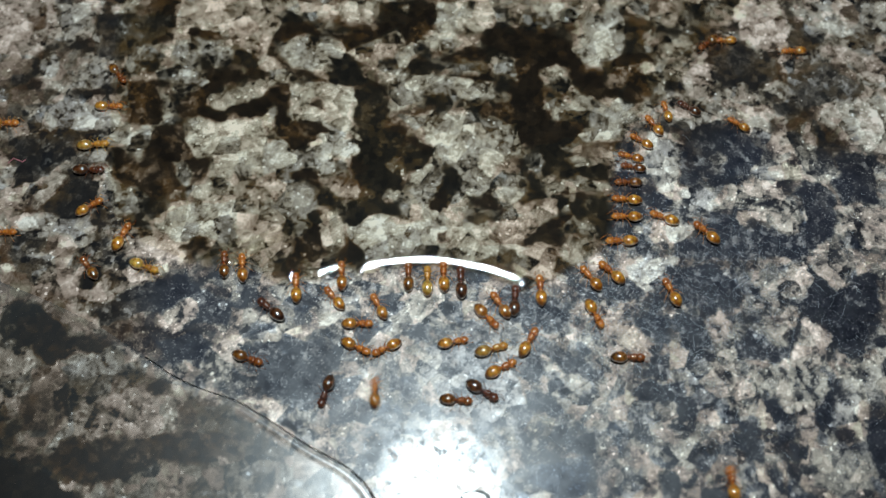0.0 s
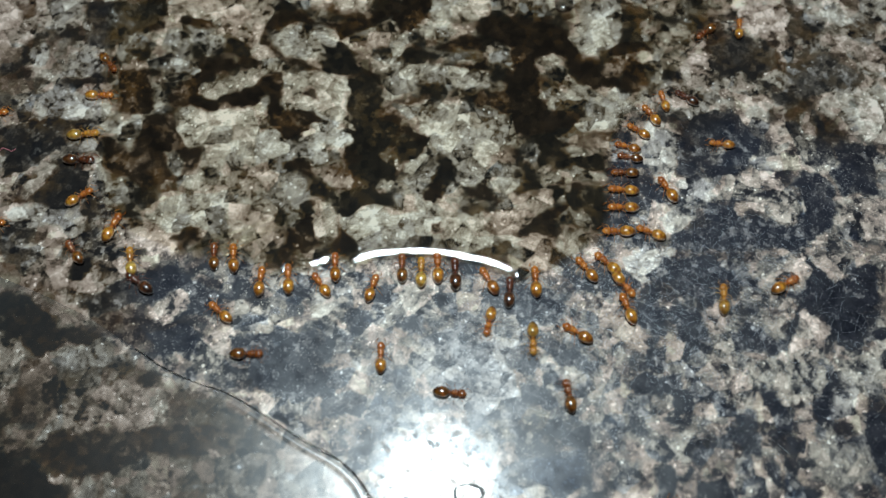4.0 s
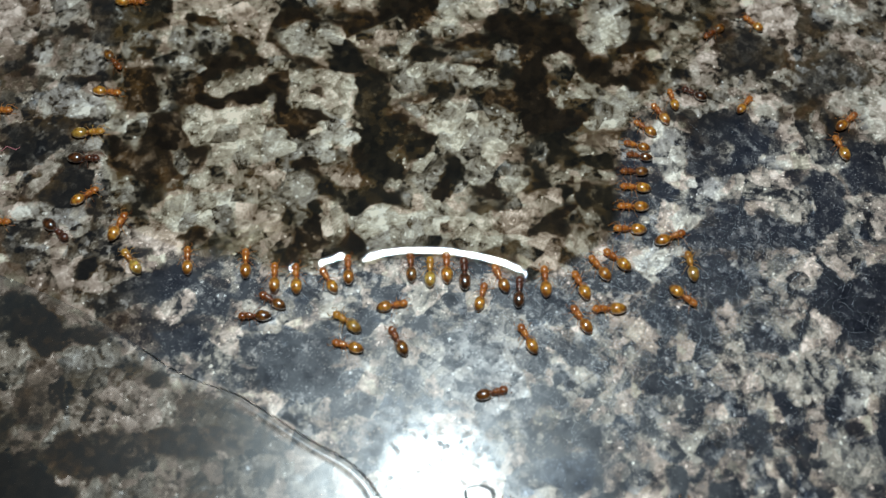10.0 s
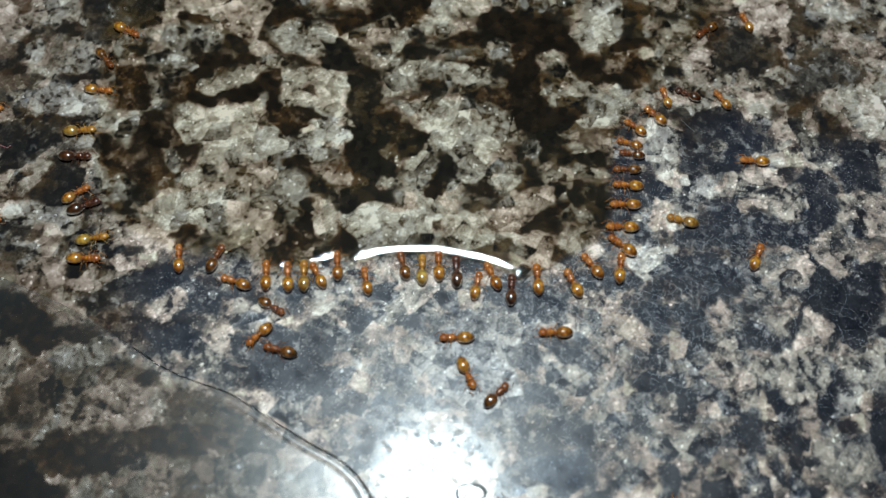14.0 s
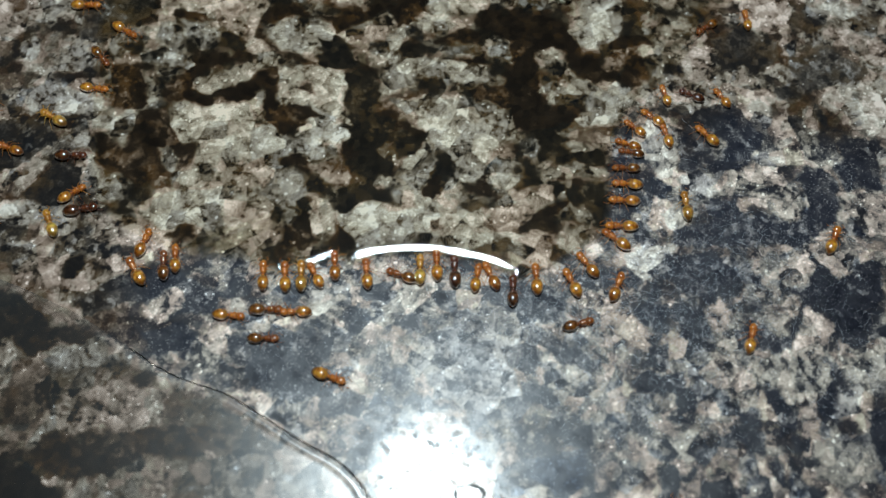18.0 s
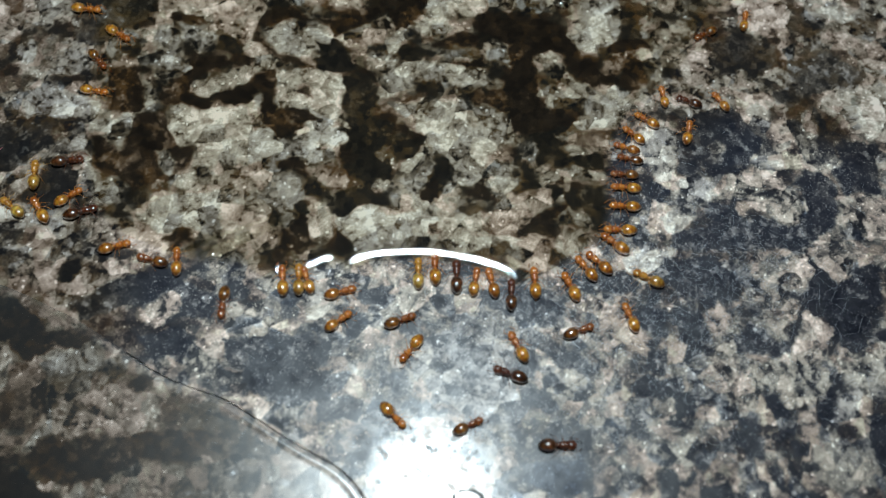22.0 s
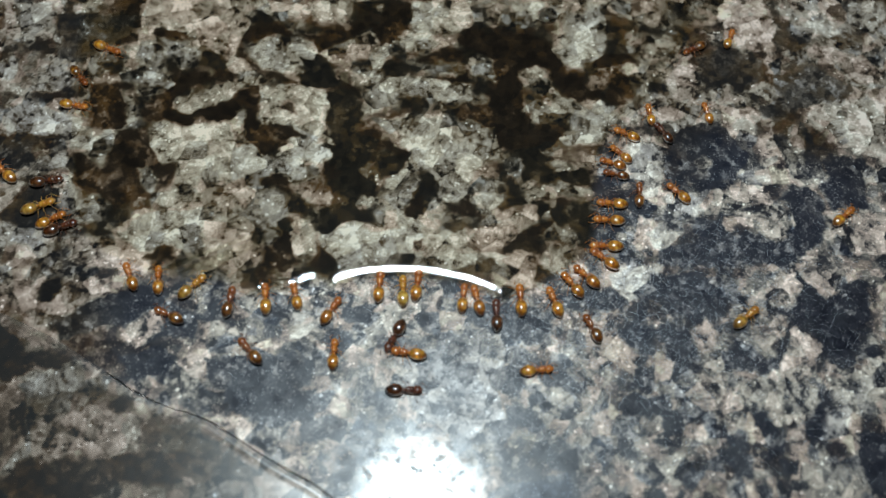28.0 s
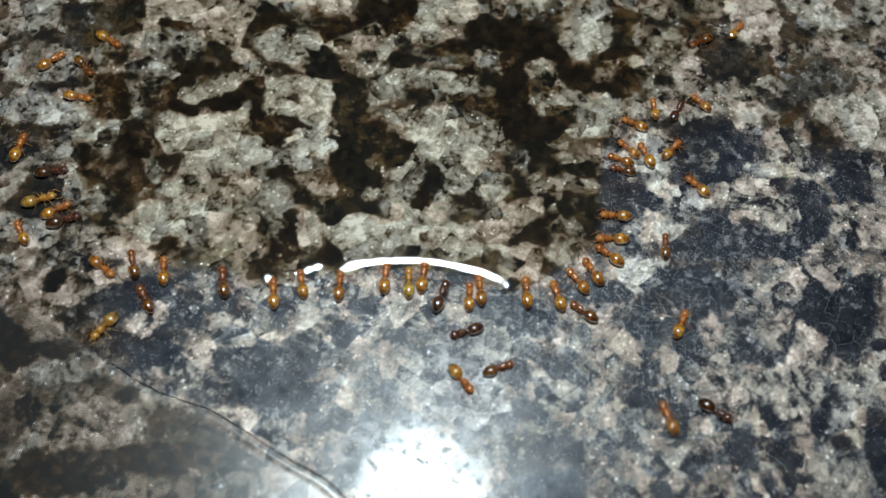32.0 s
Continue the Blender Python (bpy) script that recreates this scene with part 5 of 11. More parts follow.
# ---- larger crystals: lightness, hue and outline ----
CRYSTALS_1 = [
    (0.07, "r", -14.6, 19.9, -14.0, 21.3, -12.1, 21.9, -10.1, 20.5, -8.2, 20.5, -5.9, 21.9, -3.5, 21.4, -2.6, 23.8, -0.6, 23.8, -0.9, 21.1, -2.0, 19.6, -3.5, 19.0, -3.5, 19.9, -4.0, 21.1, -5.8, 19.9, -7.2, 19.0, -8.2, 18.7, -9.2, 19.9, -10.6, 20.1, -12.4, 20.3, -12.9, 19.7, -13.8, 19.3),
    (0.06, "b", -9.4, 17.6, -8.4, 18.6, -7.5, 18.3, -6.9, 17.3, -6.7, 16.2, -6.2, 15.3, -7.6, 15.2, -9.7, 15.5, -9.9, 16.4),
    (0.13, "y", -15.2, 19.0, -14.3, 19.3, -13.8, 17.9, -12.3, 17.0, -10.8, 16.2, -9.9, 15.6, -10.8, 15.5, -12.5, 16.1, -13.7, 17.0, -14.6, 17.6),
]
CRYSTALS_2 = [
    (0.06, "r", -14.6, 13.9, -14.0, 14.9, -12.9, 15.1, -12.6, 11.8, -12.4, 11.2, -13.2, 9.7, -13.7, 11.2, -13.7, 13.1),
    (0.06, "r", -13.7, 10.5, -12.4, 11.4, -10.1, 11.3, -8.7, 10.5, -10.5, 9.9, -11.4, 9.2, -12.7, 8.9),
    (0.05, "n", -7.3, 14.5, -6.2, 15.1, -5.0, 14.8, -4.3, 13.1, -4.9, 11.3, -3.8, 9.7, -3.3, 6.6, -3.7, 4.6, -5.8, 4.6, -6.5, 6.1, -5.9, 7.6, -7.1, 8.1, -6.7, 9.7, -7.3, 11.3),
    (0.06, "n", -10.1, 5.6, -9.4, 5.8, -8.7, 4.6, -7.6, 3.9, -5.8, 4.6, -3.6, 3.6, -3.2, 2.9, -4.1, 2.7, -5.8, 3.1, -6.8, 1.9, -7.7, 2.1, -8.4, 3.4, -9.3, 3.6, -9.9, 3.9),
]
CRYSTALS_3 = [
    (0.06, "r", -12.1, 6.8, -10.8, 7.1, -9.7, 6.3, -9.4, 5.6, -10.0, 5.3, -11.2, 6.1, -12.1, 6.1),
    (0.07, "n", -18.0, 18.1, -17.4, 19.0, -16.4, 18.4, -15.6, 17.9, -16.0, 17.0, -17.4, 17.0),
    (0.07, "r", -16.4, 16.2, -15.3, 16.7, -14.8, 16.2, -15.9, 15.6),
    (0.05, "n", -3.3, 9.2, -2.2, 9.4, -1.3, 8.9, -0.6, 8.1, -1.5, 7.3, -2.8, 6.8, -3.3, 7.9),
    (0.06, "r", -0.8, 4.6, 0.1, 5.6, 0.7, 4.6, 0.5, 3.6, -0.4, 3.0, -1.0, 3.6),
]
CRYSTALS_4 = [
    (0.05, "r", 5.5, 20.2, 7.0, 21.1, 10.8, 19.9, 10.9, 18.8, 12.4, 16.5, 13.3, 16.2, 13.4, 14.0, 12.3, 14.0, 10.9, 15.1, 10.6, 16.8, 8.7, 17.0, 8.1, 14.0, 8.7, 11.5, 11.2, 11.5, 12.1, 11.3, 10.7, 9.9, 8.4, 9.2, 6.3, 9.4, 6.0, 11.3, 3.0, 12.1, 2.6, 13.2, 5.3, 13.7, 5.4, 16.2, 6.2, 17.9, 3.6, 19.0, 3.2, 19.9, 4.6, 21.4),
    (0.05, "n", 6.6, 9.2, 8.4, 9.4, 10.6, 8.7, 9.6, 7.4, 8.2, 6.1, 7.6, 8.1, 6.8, 8.4),
    (0.06, "r", 1.2, 15.9, 3.1, 16.1, 4.0, 16.8, 4.5, 15.6, 3.1, 15.3),
    (0.08, "r", 1.5, 19.0, 3.6, 19.0, 4.1, 17.6, 2.6, 17.6, 1.2, 17.3, -0.2, 17.9, 0.3, 18.5),
]
CRYSTALS_5 = [
    (0.05, "n", 5.7, 4.3, 6.2, 6.6, 7.8, 6.1, 8.2, 4.6, 6.8, 3.6),
    (0.05, "n", 12.1, 4.8, 13.6, 4.6, 13.1, 0.2, 11.9, 1.2, 11.5, 2.6, 10.2, 2.9, 9.9, 4.1, 11.7, 4.6),
    (0.06, "r", 7.2, 1.9, 8.9, 2.9, 10.2, 2.9, 9.3, 1.2, 9.0, -0.2, 7.5, 0.7, 6.4, -0.2, 6.5, 0.5),
    (0.06, "r", -11.5, 0.7, -10.5, 2.4, -9.6, 1.9, -9.1, 0.2, -8.7, -0.7, -11.6, -1.2, -11.8, -0.2),
    (0.06, "r", -7.4, 0.9, -6.6, 1.2, -6.1, 0.2, -6.1, -1.2, -7.8, -1.2, -8.2, -0.2),
]
CRYSTALS_6 = [
    (0.05, "r", -22.2, 13.9, -20.5, 15.0, -19.2, 16.7, -17.4, 16.7, -16.4, 15.9, -18.2, 15.3, -19.5, 14.2, -19.3, 12.6, -17.5, 12.3, -17.8, 11.5, -20.1, 12.1, -21.4, 11.5, -22.0, 12.6),
    (0.05, "r", -17.5, 13.1, -15.8, 13.8, -13.9, 13.9, -14.1, 12.9, -15.2, 12.1, -17.0, 12.1),
    (0.06, "r", -22.1, 21.3, -19.1, 20.4, -17.8, 19.0, -18.8, 19.1, -20.3, 20.0, -21.9, 20.4),
    (0.06, "n", -20.8, 18.4, -19.8, 17.9, -19.1, 17.0, -19.9, 16.7, -20.9, 17.0),
    (0.08, "r", 13.7, 18.2, 15.9, 18.5, 17.7, 18.2, 18.1, 17.3, 15.8, 17.1, 13.9, 17.1),
    (0.08, "r", 15.7, 16.8, 17.1, 16.2, 17.4, 14.0, 15.9, 13.2, 14.3, 14.0, 15.1, 15.1),
]
CRYSTALS_7 = [
    (0.62, "p", -22.9, 24.3, -14.0, 24.3, -14.1, 21.3, -14.6, 19.9, -15.2, 18.1, -16.4, 18.5, -17.6, 19.0, -19.1, 20.4, -21.6, 21.3, -22.2, 19.9),
    (0.55, "n", -22.8, 19.6, -21.0, 20.1, -19.5, 19.7, -18.3, 19.3, -17.7, 18.9, -17.7, 17.9, -19.3, 17.0, -20.8, 18.4, -20.9, 16.7, -19.8, 15.3, -21.3, 14.5, -22.4, 15.6, -22.9, 17.8),
    (0.55, "p", -14.9, 17.9, -14.2, 17.6, -14.0, 16.7, -15.1, 16.4, -15.7, 17.3),
    (0.62, "n", -14.1, 19.0, -12.9, 19.6, -12.4, 20.2, -10.8, 19.9, -9.4, 19.9, -8.3, 18.7, -8.6, 17.9, -9.8, 18.1, -9.3, 17.4, -10.0, 17.0, -9.5, 16.6, -11.3, 16.7, -12.3, 17.0, -13.3, 17.6, -13.9, 18.1),
]
CRYSTALS_8 = [
    (0.62, "g", -9.1, 23.7, -5.5, 23.8, -6.4, 21.6, -7.8, 21.5, -8.8, 22.2),
    (0.4, "g", -10.9, 21.1, -9.7, 21.9, -9.0, 21.4, -10.2, 20.6),
    (0.45, "p", -7.0, 18.7, -5.4, 19.9, -4.0, 20.8, -3.3, 19.6, -3.2, 19.0, -4.8, 17.8, -6.2, 17.6, -6.7, 18.2),
    (0.6, "n", -2.0, 19.6, -1.4, 20.2, 0.8, 20.6, 1.8, 19.6, 1.5, 18.8, -0.2, 18.6, -1.6, 19.0),
    (0.65, "n", -0.6, 23.8, 1.5, 23.8, 1.3, 20.8, -0.2, 20.5, -0.7, 21.1),
]
CRYSTALS_9 = [
    (0.6, "n", -4.8, 17.0, -2.5, 18.7, -2.9, 17.0, -2.5, 16.1, 0.8, 16.1, 3.1, 15.6, 4.5, 14.5, 5.4, 13.9, 3.5, 13.6, 2.8, 13.4, 1.2, 14.0, -0.2, 14.2, -1.8, 13.7, -2.7, 13.4, -3.4, 12.6, -4.5, 12.3, -4.7, 13.1, -4.1, 13.7, -4.3, 14.5, -4.1, 16.2),
    (0.05, "n", -3.2, 17.0, -2.3, 18.0, -1.3, 17.6, -0.4, 16.8, -0.9, 16.1, -2.7, 16.1),
    (0.05, "n", -1.8, 14.0, -1.1, 14.2, 0.5, 14.0, 0.8, 13.2, -0.6, 13.0, -1.5, 13.2),
    (0.5, "g", -5.8, 16.5, -4.3, 16.5, -3.9, 15.1, -4.5, 14.8, -5.5, 15.6),
    (0.2, "y", -6.6, 16.7, -5.8, 16.7, -5.5, 15.6, -6.2, 15.5),
]
CRYSTALS_10 = [
    (0.72, "g", -12.6, 15.1, -10.8, 15.3, -8.5, 15.2, -7.4, 14.9, -7.4, 12.9, -7.5, 11.3, -6.7, 9.9, -9.7, 11.3, -10.4, 11.5, -11.5, 11.4, -12.3, 11.5, -12.5, 13.4),
    (0.2, "y", -11.4, 13.3, -10.5, 13.9, -10.0, 13.7, -9.7, 12.6, -10.4, 12.9),
    (0.55, "g", -19.3, 13.9, -14.8, 15.7, -13.2, 16.1, -13.7, 15.1, -15.3, 14.1, -18.2, 12.8, -19.0, 13.0),
    (0.5, "g", -13.9, 16.4, -12.7, 16.7, -12.0, 15.7, -12.6, 15.2, -13.6, 15.1, -14.3, 15.6),
    (0.55, "n", -14.5, 12.9, -13.9, 13.1, -13.7, 12.3, -14.2, 11.5, -14.5, 11.8),
]
CRYSTALS_11 = [
    (0.64, "g", -21.0, 11.2, -20.1, 12.1, -18.7, 11.5, -17.2, 11.8, -15.1, 11.8, -14.4, 10.5, -14.3, 6.6, -15.6, 6.3, -16.9, 6.6, -17.1, 5.6, -18.0, 6.1, -18.9, 6.6, -18.8, 7.9, -20.2, 8.2, -20.8, 9.4),
    (0.66, "n", -14.5, 9.7, -13.2, 9.9, -12.2, 8.9, -10.9, 8.9, -10.0, 9.4, -10.5, 10.2, -9.0, 10.5, -7.1, 9.4, -6.8, 8.4, -7.7, 7.9, -9.1, 8.4, -8.8, 7.1, -9.7, 6.6, -10.8, 7.3, -12.1, 7.1, -12.5, 5.6, -13.2, 6.1, -13.4, 6.6, -14.3, 6.6),
    (0.5, "p", -9.7, 6.3, -8.8, 6.8, -7.7, 6.8, -7.2, 6.6, -6.5, 5.1, -6.7, 4.3, -7.6, 4.3, -8.7, 5.1, -9.2, 5.3),
]
CRYSTALS_12 = [
    (0.55, "p", -16.9, 6.3, -13.4, 6.1, -12.9, 5.3, -13.2, 4.1, -13.9, 3.9, -14.5, 3.4, -15.4, 3.6, -16.5, 3.9, -17.2, 5.1),
    (0.5, "n", -12.2, 5.6, -11.2, 5.8, -10.2, 5.3, -9.9, 3.6, -10.6, 2.9, -10.1, 2.1, -10.9, 1.2, -11.5, 0.9, -11.8, 2.1, -12.5, 3.1, -13.0, 3.6, -12.4, 4.6),
    (0.55, "p", -17.1, 3.6, -14.4, 3.1, -13.2, 3.6, -12.3, 2.6, -11.8, 1.9, -11.5, 1.2, -11.6, -0.2, -12.9, -0.9, -14.6, -0.9, -15.9, 0.2, -16.2, 1.2, -17.0, 2.1),
    (0.55, "g", -9.4, 2.4, -8.4, 2.9, -7.7, 1.4, -7.2, 0.7, -8.3, 0.0, -9.1, 0.2, -9.6, 1.4),
]
CRYSTALS_13 = [
    (0.66, "n", -6.8, 1.9, -5.8, 2.9, -4.1, 2.6, -2.8, 2.1, -1.5, 2.6, -1.7, 3.9, -2.8, 5.1, -1.9, 5.8, -1.3, 5.6, -0.8, 3.6, 0.7, 2.6, 0.7, -0.9, -5.7, -1.2, -6.3, 0.2, -7.5, 1.4),
    (0.6, "n", -4.6, 4.6, -4.1, 5.3, -3.2, 5.1, -3.0, 4.3, -3.6, 4.1),
    (0.45, "n", -2.8, 6.6, -1.5, 7.3, -0.6, 7.9, 0.1, 7.6, -0.2, 6.1, -0.8, 4.8, -1.7, 5.6, -2.6, 5.8),
    (0.3, "g", -4.6, 7.6, -3.7, 8.1, -3.3, 7.1, -3.9, 6.6),
]
CRYSTALS_14 = [
    (0.6, "n", -2.7, 11.3, -1.5, 12.3, -0.4, 12.6, 1.2, 12.1, 2.6, 11.5, 3.9, 11.8, 6.0, 11.3, 6.2, 9.9, 6.5, 8.4, 5.2, 8.0, 4.7, 6.6, 4.5, 7.4, 3.6, 5.1, 2.5, 4.6, 1.1, 4.6, 0.9, 6.1, 1.2, 6.8, 0.5, 7.6, -0.6, 8.6, -1.3, 9.4, -1.5, 10.5),
    (0.15, "r", 4.7, 7.6, 6.3, 8.0, 6.7, 7.6, 5.8, 6.6, 4.9, 6.8),
    (0.15, "r", -3.4, 12.4, -1.1, 13.2, -0.6, 12.6, -2.7, 12.1),
    (0.6, "g", 1.4, 23.8, 4.7, 23.8, 4.1, 21.1, 2.9, 20.3, 2.0, 20.5, 1.3, 21.7),
    (0.5, "p", 5.2, 23.8, 7.3, 23.8, 6.8, 21.5, 6.3, 20.8, 5.6, 21.7),
]
CRYSTALS_15 = [
    (0.62, "n", 7.8, 23.8, 10.5, 23.8, 9.9, 21.5, 8.9, 21.3, 8.2, 21.7),
    (0.56, "n", 11.8, 21.4, 13.3, 22.3, 15.3, 23.2, 15.9, 21.4, 15.4, 19.1, 14.7, 18.2, 13.4, 17.1, 12.4, 16.8, 11.6, 17.9, 11.0, 18.8, 11.9, 19.1),
    (0.55, "b", 4.0, 17.3, 5.0, 17.6, 5.9, 17.9, 6.1, 16.5, 5.9, 15.9, 5.0, 16.1, 4.3, 16.5),
    (0.35, "b", 0.8, 16.8, 1.9, 17.6, 3.0, 17.0, 2.6, 16.5, 1.2, 16.3),
    (0.5, "g", 8.5, 16.8, 9.4, 17.1, 10.6, 16.5, 10.3, 15.4, 9.3, 15.1, 8.7, 15.6),
    (0.5, "n", 8.3, 13.2, 9.3, 13.7, 10.4, 13.4, 10.9, 14.8, 11.3, 14.0, 12.5, 14.0, 12.7, 13.2, 11.2, 12.1, 9.8, 11.5, 8.9, 11.8, 8.8, 12.6),
]
CRYSTALS_16 = [
    (0.4, "r", 13.5, 15.7, 14.1, 16.8, 15.3, 17.1, 15.8, 16.5, 15.2, 15.4, 14.4, 14.7, 13.7, 15.1),
    (0.58, "n", 12.1, 11.6, 13.3, 12.6, 14.3, 13.7, 15.0, 13.2, 15.4, 12.9, 16.1, 12.6, 15.1, 11.3, 14.5, 10.0, 12.0, 9.7, 11.1, 9.9, 12.3, 10.8),
    (0.5, "n", 15.8, 12.6, 17.3, 13.7, 17.8, 13.4, 16.7, 12.4),
    (0.53, "p", 17.4, 19.6, 18.6, 20.2, 20.7, 19.4, 19.6, 17.6, 18.2, 17.9, 17.6, 18.8),
    (0.51, "n", 4.2, 5.6, 5.1, 6.1, 5.8, 6.8, 6.7, 5.6, 6.2, 4.3, 5.4, 3.7, 4.7, 4.6),
    (0.4, "b", 6.8, 8.7, 7.7, 8.9, 8.1, 7.9, 7.6, 6.6, 6.9, 7.1),
]
CRYSTALS_17 = [
    (0.42, "n", 8.0, 5.1, 8.7, 6.1, 9.5, 6.1, 9.7, 5.1, 8.8, 4.7),
    (0.05, "n", 9.4, 7.4, 12.7, 7.4, 13.4, 6.1, 12.2, 6.1, 10.9, 6.5, 9.3, 6.1),
    (0.06, "n", 8.2, 4.5, 9.9, 4.6, 9.9, 3.9, 9.2, 3.1, 8.8, 3.9),
    (0.5, "n", 10.2, 6.1, 11.1, 6.3, 12.2, 5.8, 13.3, 5.8, 13.4, 5.1, 12.1, 4.8, 10.8, 5.3),
    (0.45, "n", 9.9, 8.1, 11.0, 8.2, 12.3, 7.7, 12.1, 7.4, 10.7, 7.6),
    (0.3, "n", 10.4, 9.4, 11.2, 9.7, 10.8, 8.7, 10.1, 8.7),
    (0.66, "g", 0.3, 2.6, 1.6, 2.4, 3.3, 2.4, 3.8, 1.2, 6.7, 0.2, 7.5, -0.7, 5.6, -0.9, 4.5, -0.7, 3.7, -0.7, 2.8, -1.2, 0.7, -0.9),
]
CRYSTALS_18 = [
    (0.49, "p", 4.2, 2.1, 6.3, 3.1, 7.7, 4.3, 8.4, 4.6, 9.0, 3.4, 8.1, 2.6, 7.2, 1.9, 6.7, 0.9, 5.4, 0.5, 4.1, 0.7, 3.7, 1.2),
    (0.2, "n", 1.4, 2.9, 2.9, 3.4, 4.4, 3.4, 4.2, 2.4, 2.4, 2.2),
    (0.15, "n", 4.5, -0.7, 5.0, 0.0, 5.6, -0.2, 5.8, -0.8),
    (0.4, "n", 1.1, 3.6, 2.7, 3.9, 3.3, 3.4, 1.6, 2.9),
    (0.58, "p", 6.4, -0.2, 7.8, 0.7, 9.0, 0.0, 8.5, -2.1, 7.4, -2.5, 6.6, -1.9),
    (0.5, "g", 9.7, 0.7, 11.0, 0.9, 11.1, -0.2, 10.8, -1.4, 9.6, -1.2),
    (0.45, "n", 9.3, 1.7, 10.2, 2.6, 11.3, 2.4, 11.9, 1.2, 11.2, 1.4, 10.4, 1.9, 9.7, 1.2),
]
CRYSTALS_19 = [
    (0.64, "p", -39.4, 24.9, -33.8, 24.9, -33.5, 21.6, -33.9, 20.1, -34.2, 18.7, -34.8, 17.8, -36.3, 18.4, -38.1, 18.4),
    (0.3, "r", -36.1, 22.2, -34.6, 22.5, -34.1, 21.0, -35.3, 20.7),
    (0.5, "n", -33.6, 23.7, -30.5, 23.7, -30.6, 21.3, -31.7, 20.4, -31.9, 19.0, -32.8, 20.1),
    (0.15, "b", -29.9, 22.5, -23.4, 22.5, -24.1, 20.1, -26.9, 18.4, -27.3, 17.6, -29.2, 17.8, -29.9, 19.6),
    (0.4, "n", -30.3, 20.7, -29.3, 20.1, -29.4, 19.3, -30.0, 19.8),
    (0.55, "n", -34.0, 17.5, -33.2, 18.1, -32.4, 17.3, -32.6, 16.1, -33.5, 16.2),
    (0.52, "n", -30.6, 16.4, -29.6, 17.3, -28.3, 17.0, -27.3, 16.0, -27.9, 15.5, -29.6, 14.6, -30.8, 15.0),
]
CRYSTALS_20 = [
    (0.6, "n", -32.9, 12.3, -31.7, 13.7, -29.9, 13.4, -27.9, 12.6, -26.3, 12.0, -26.2, 11.2, -27.2, 10.4, -29.4, 10.7, -30.9, 11.2, -32.1, 10.7),
    (0.5, "n", -26.0, 18.1, -25.1, 19.0, -25.0, 17.8, -25.8, 17.6),
    (0.55, "n", -26.6, 18.1, -26.0, 17.0, -26.4, 16.1, -26.7, 17.0),
    (0.06, "r", -26.3, 15.6, -21.9, 15.9, -22.2, 14.5, -23.9, 15.2, -22.7, 12.3, -23.7, 11.2, -25.7, 11.5),
    (0.5, "n", -23.9, 15.0, -23.2, 13.9, -22.5, 12.8, -22.0, 12.3, -22.8, 11.5, -23.4, 11.2, -23.1, 12.3),
    (0.5, "n", -22.9, 18.4, -22.2, 17.8, -21.7, 16.1, -20.3, 15.9, -20.5, 15.3, -21.7, 13.9, -22.5, 15.0, -22.5, 17.0),
]
CRYSTALS_21 = [
    (0.12, "b", -34.7, 10.2, -30.3, 10.4, -30.1, 9.1, -28.6, 8.1, -30.8, 7.8, -31.4, 6.6, -33.9, 5.6),
    (0.12, "b", -31.4, 4.1, -29.4, 6.1, -27.4, 6.1, -27.2, 4.3, -28.7, 2.9, -30.8, 2.6),
    (0.1, "r", -26.8, 9.1, -23.0, 9.1, -21.4, 5.1, -23.1, 3.6, -23.5, 4.6, -24.4, 5.2, -25.8, 5.6, -26.5, 7.6),
    (0.22, "r", -24.9, 6.8, -23.0, 7.6, -22.7, 7.1, -24.1, 6.1),
    (0.55, "n", -25.9, 10.7, -24.1, 11.2, -23.3, 9.9, -24.4, 7.8, -25.4, 8.6, -26.0, 9.9),
    (0.55, "n", -27.4, 10.4, -25.9, 10.7, -25.6, 9.1, -27.0, 9.6),
    (0.4, "g", -32.4, 4.6, -31.3, 7.1, -29.7, 6.6, -31.1, 4.6, -31.8, 3.6),
]
CRYSTALS_22 = [
    (0.5, "n", -30.0, 8.4, -27.0, 9.1, -26.7, 7.8, -27.2, 7.6, -29.4, 7.6),
    (0.5, "n", -27.4, 7.3, -26.6, 7.3, -25.9, 5.6, -25.8, 4.1, -26.6, 3.8),
    (0.58, "n", -26.5, 4.3, -25.1, 5.1, -23.9, 4.6, -23.4, 3.6, -24.1, 2.9, -25.6, 2.9, -26.4, 3.4),
    (0.05, "r", -22.7, 9.1, -21.1, 8.6, -19.0, 7.6, -19.2, 6.8, -20.5, 6.8, -21.7, 7.8),
    (0.06, "r", -23.4, 11.2, -21.4, 11.5, -20.8, 10.4, -20.7, 8.9, -19.0, 7.7, -19.1, 6.6, -19.9, 5.1, -21.4, 5.1, -22.7, 7.8, -24.0, 8.6, -23.8, 10.4),
    (0.45, "n", -21.8, 7.6, -20.8, 7.8, -20.1, 6.6, -20.3, 5.6, -21.2, 5.8),
]
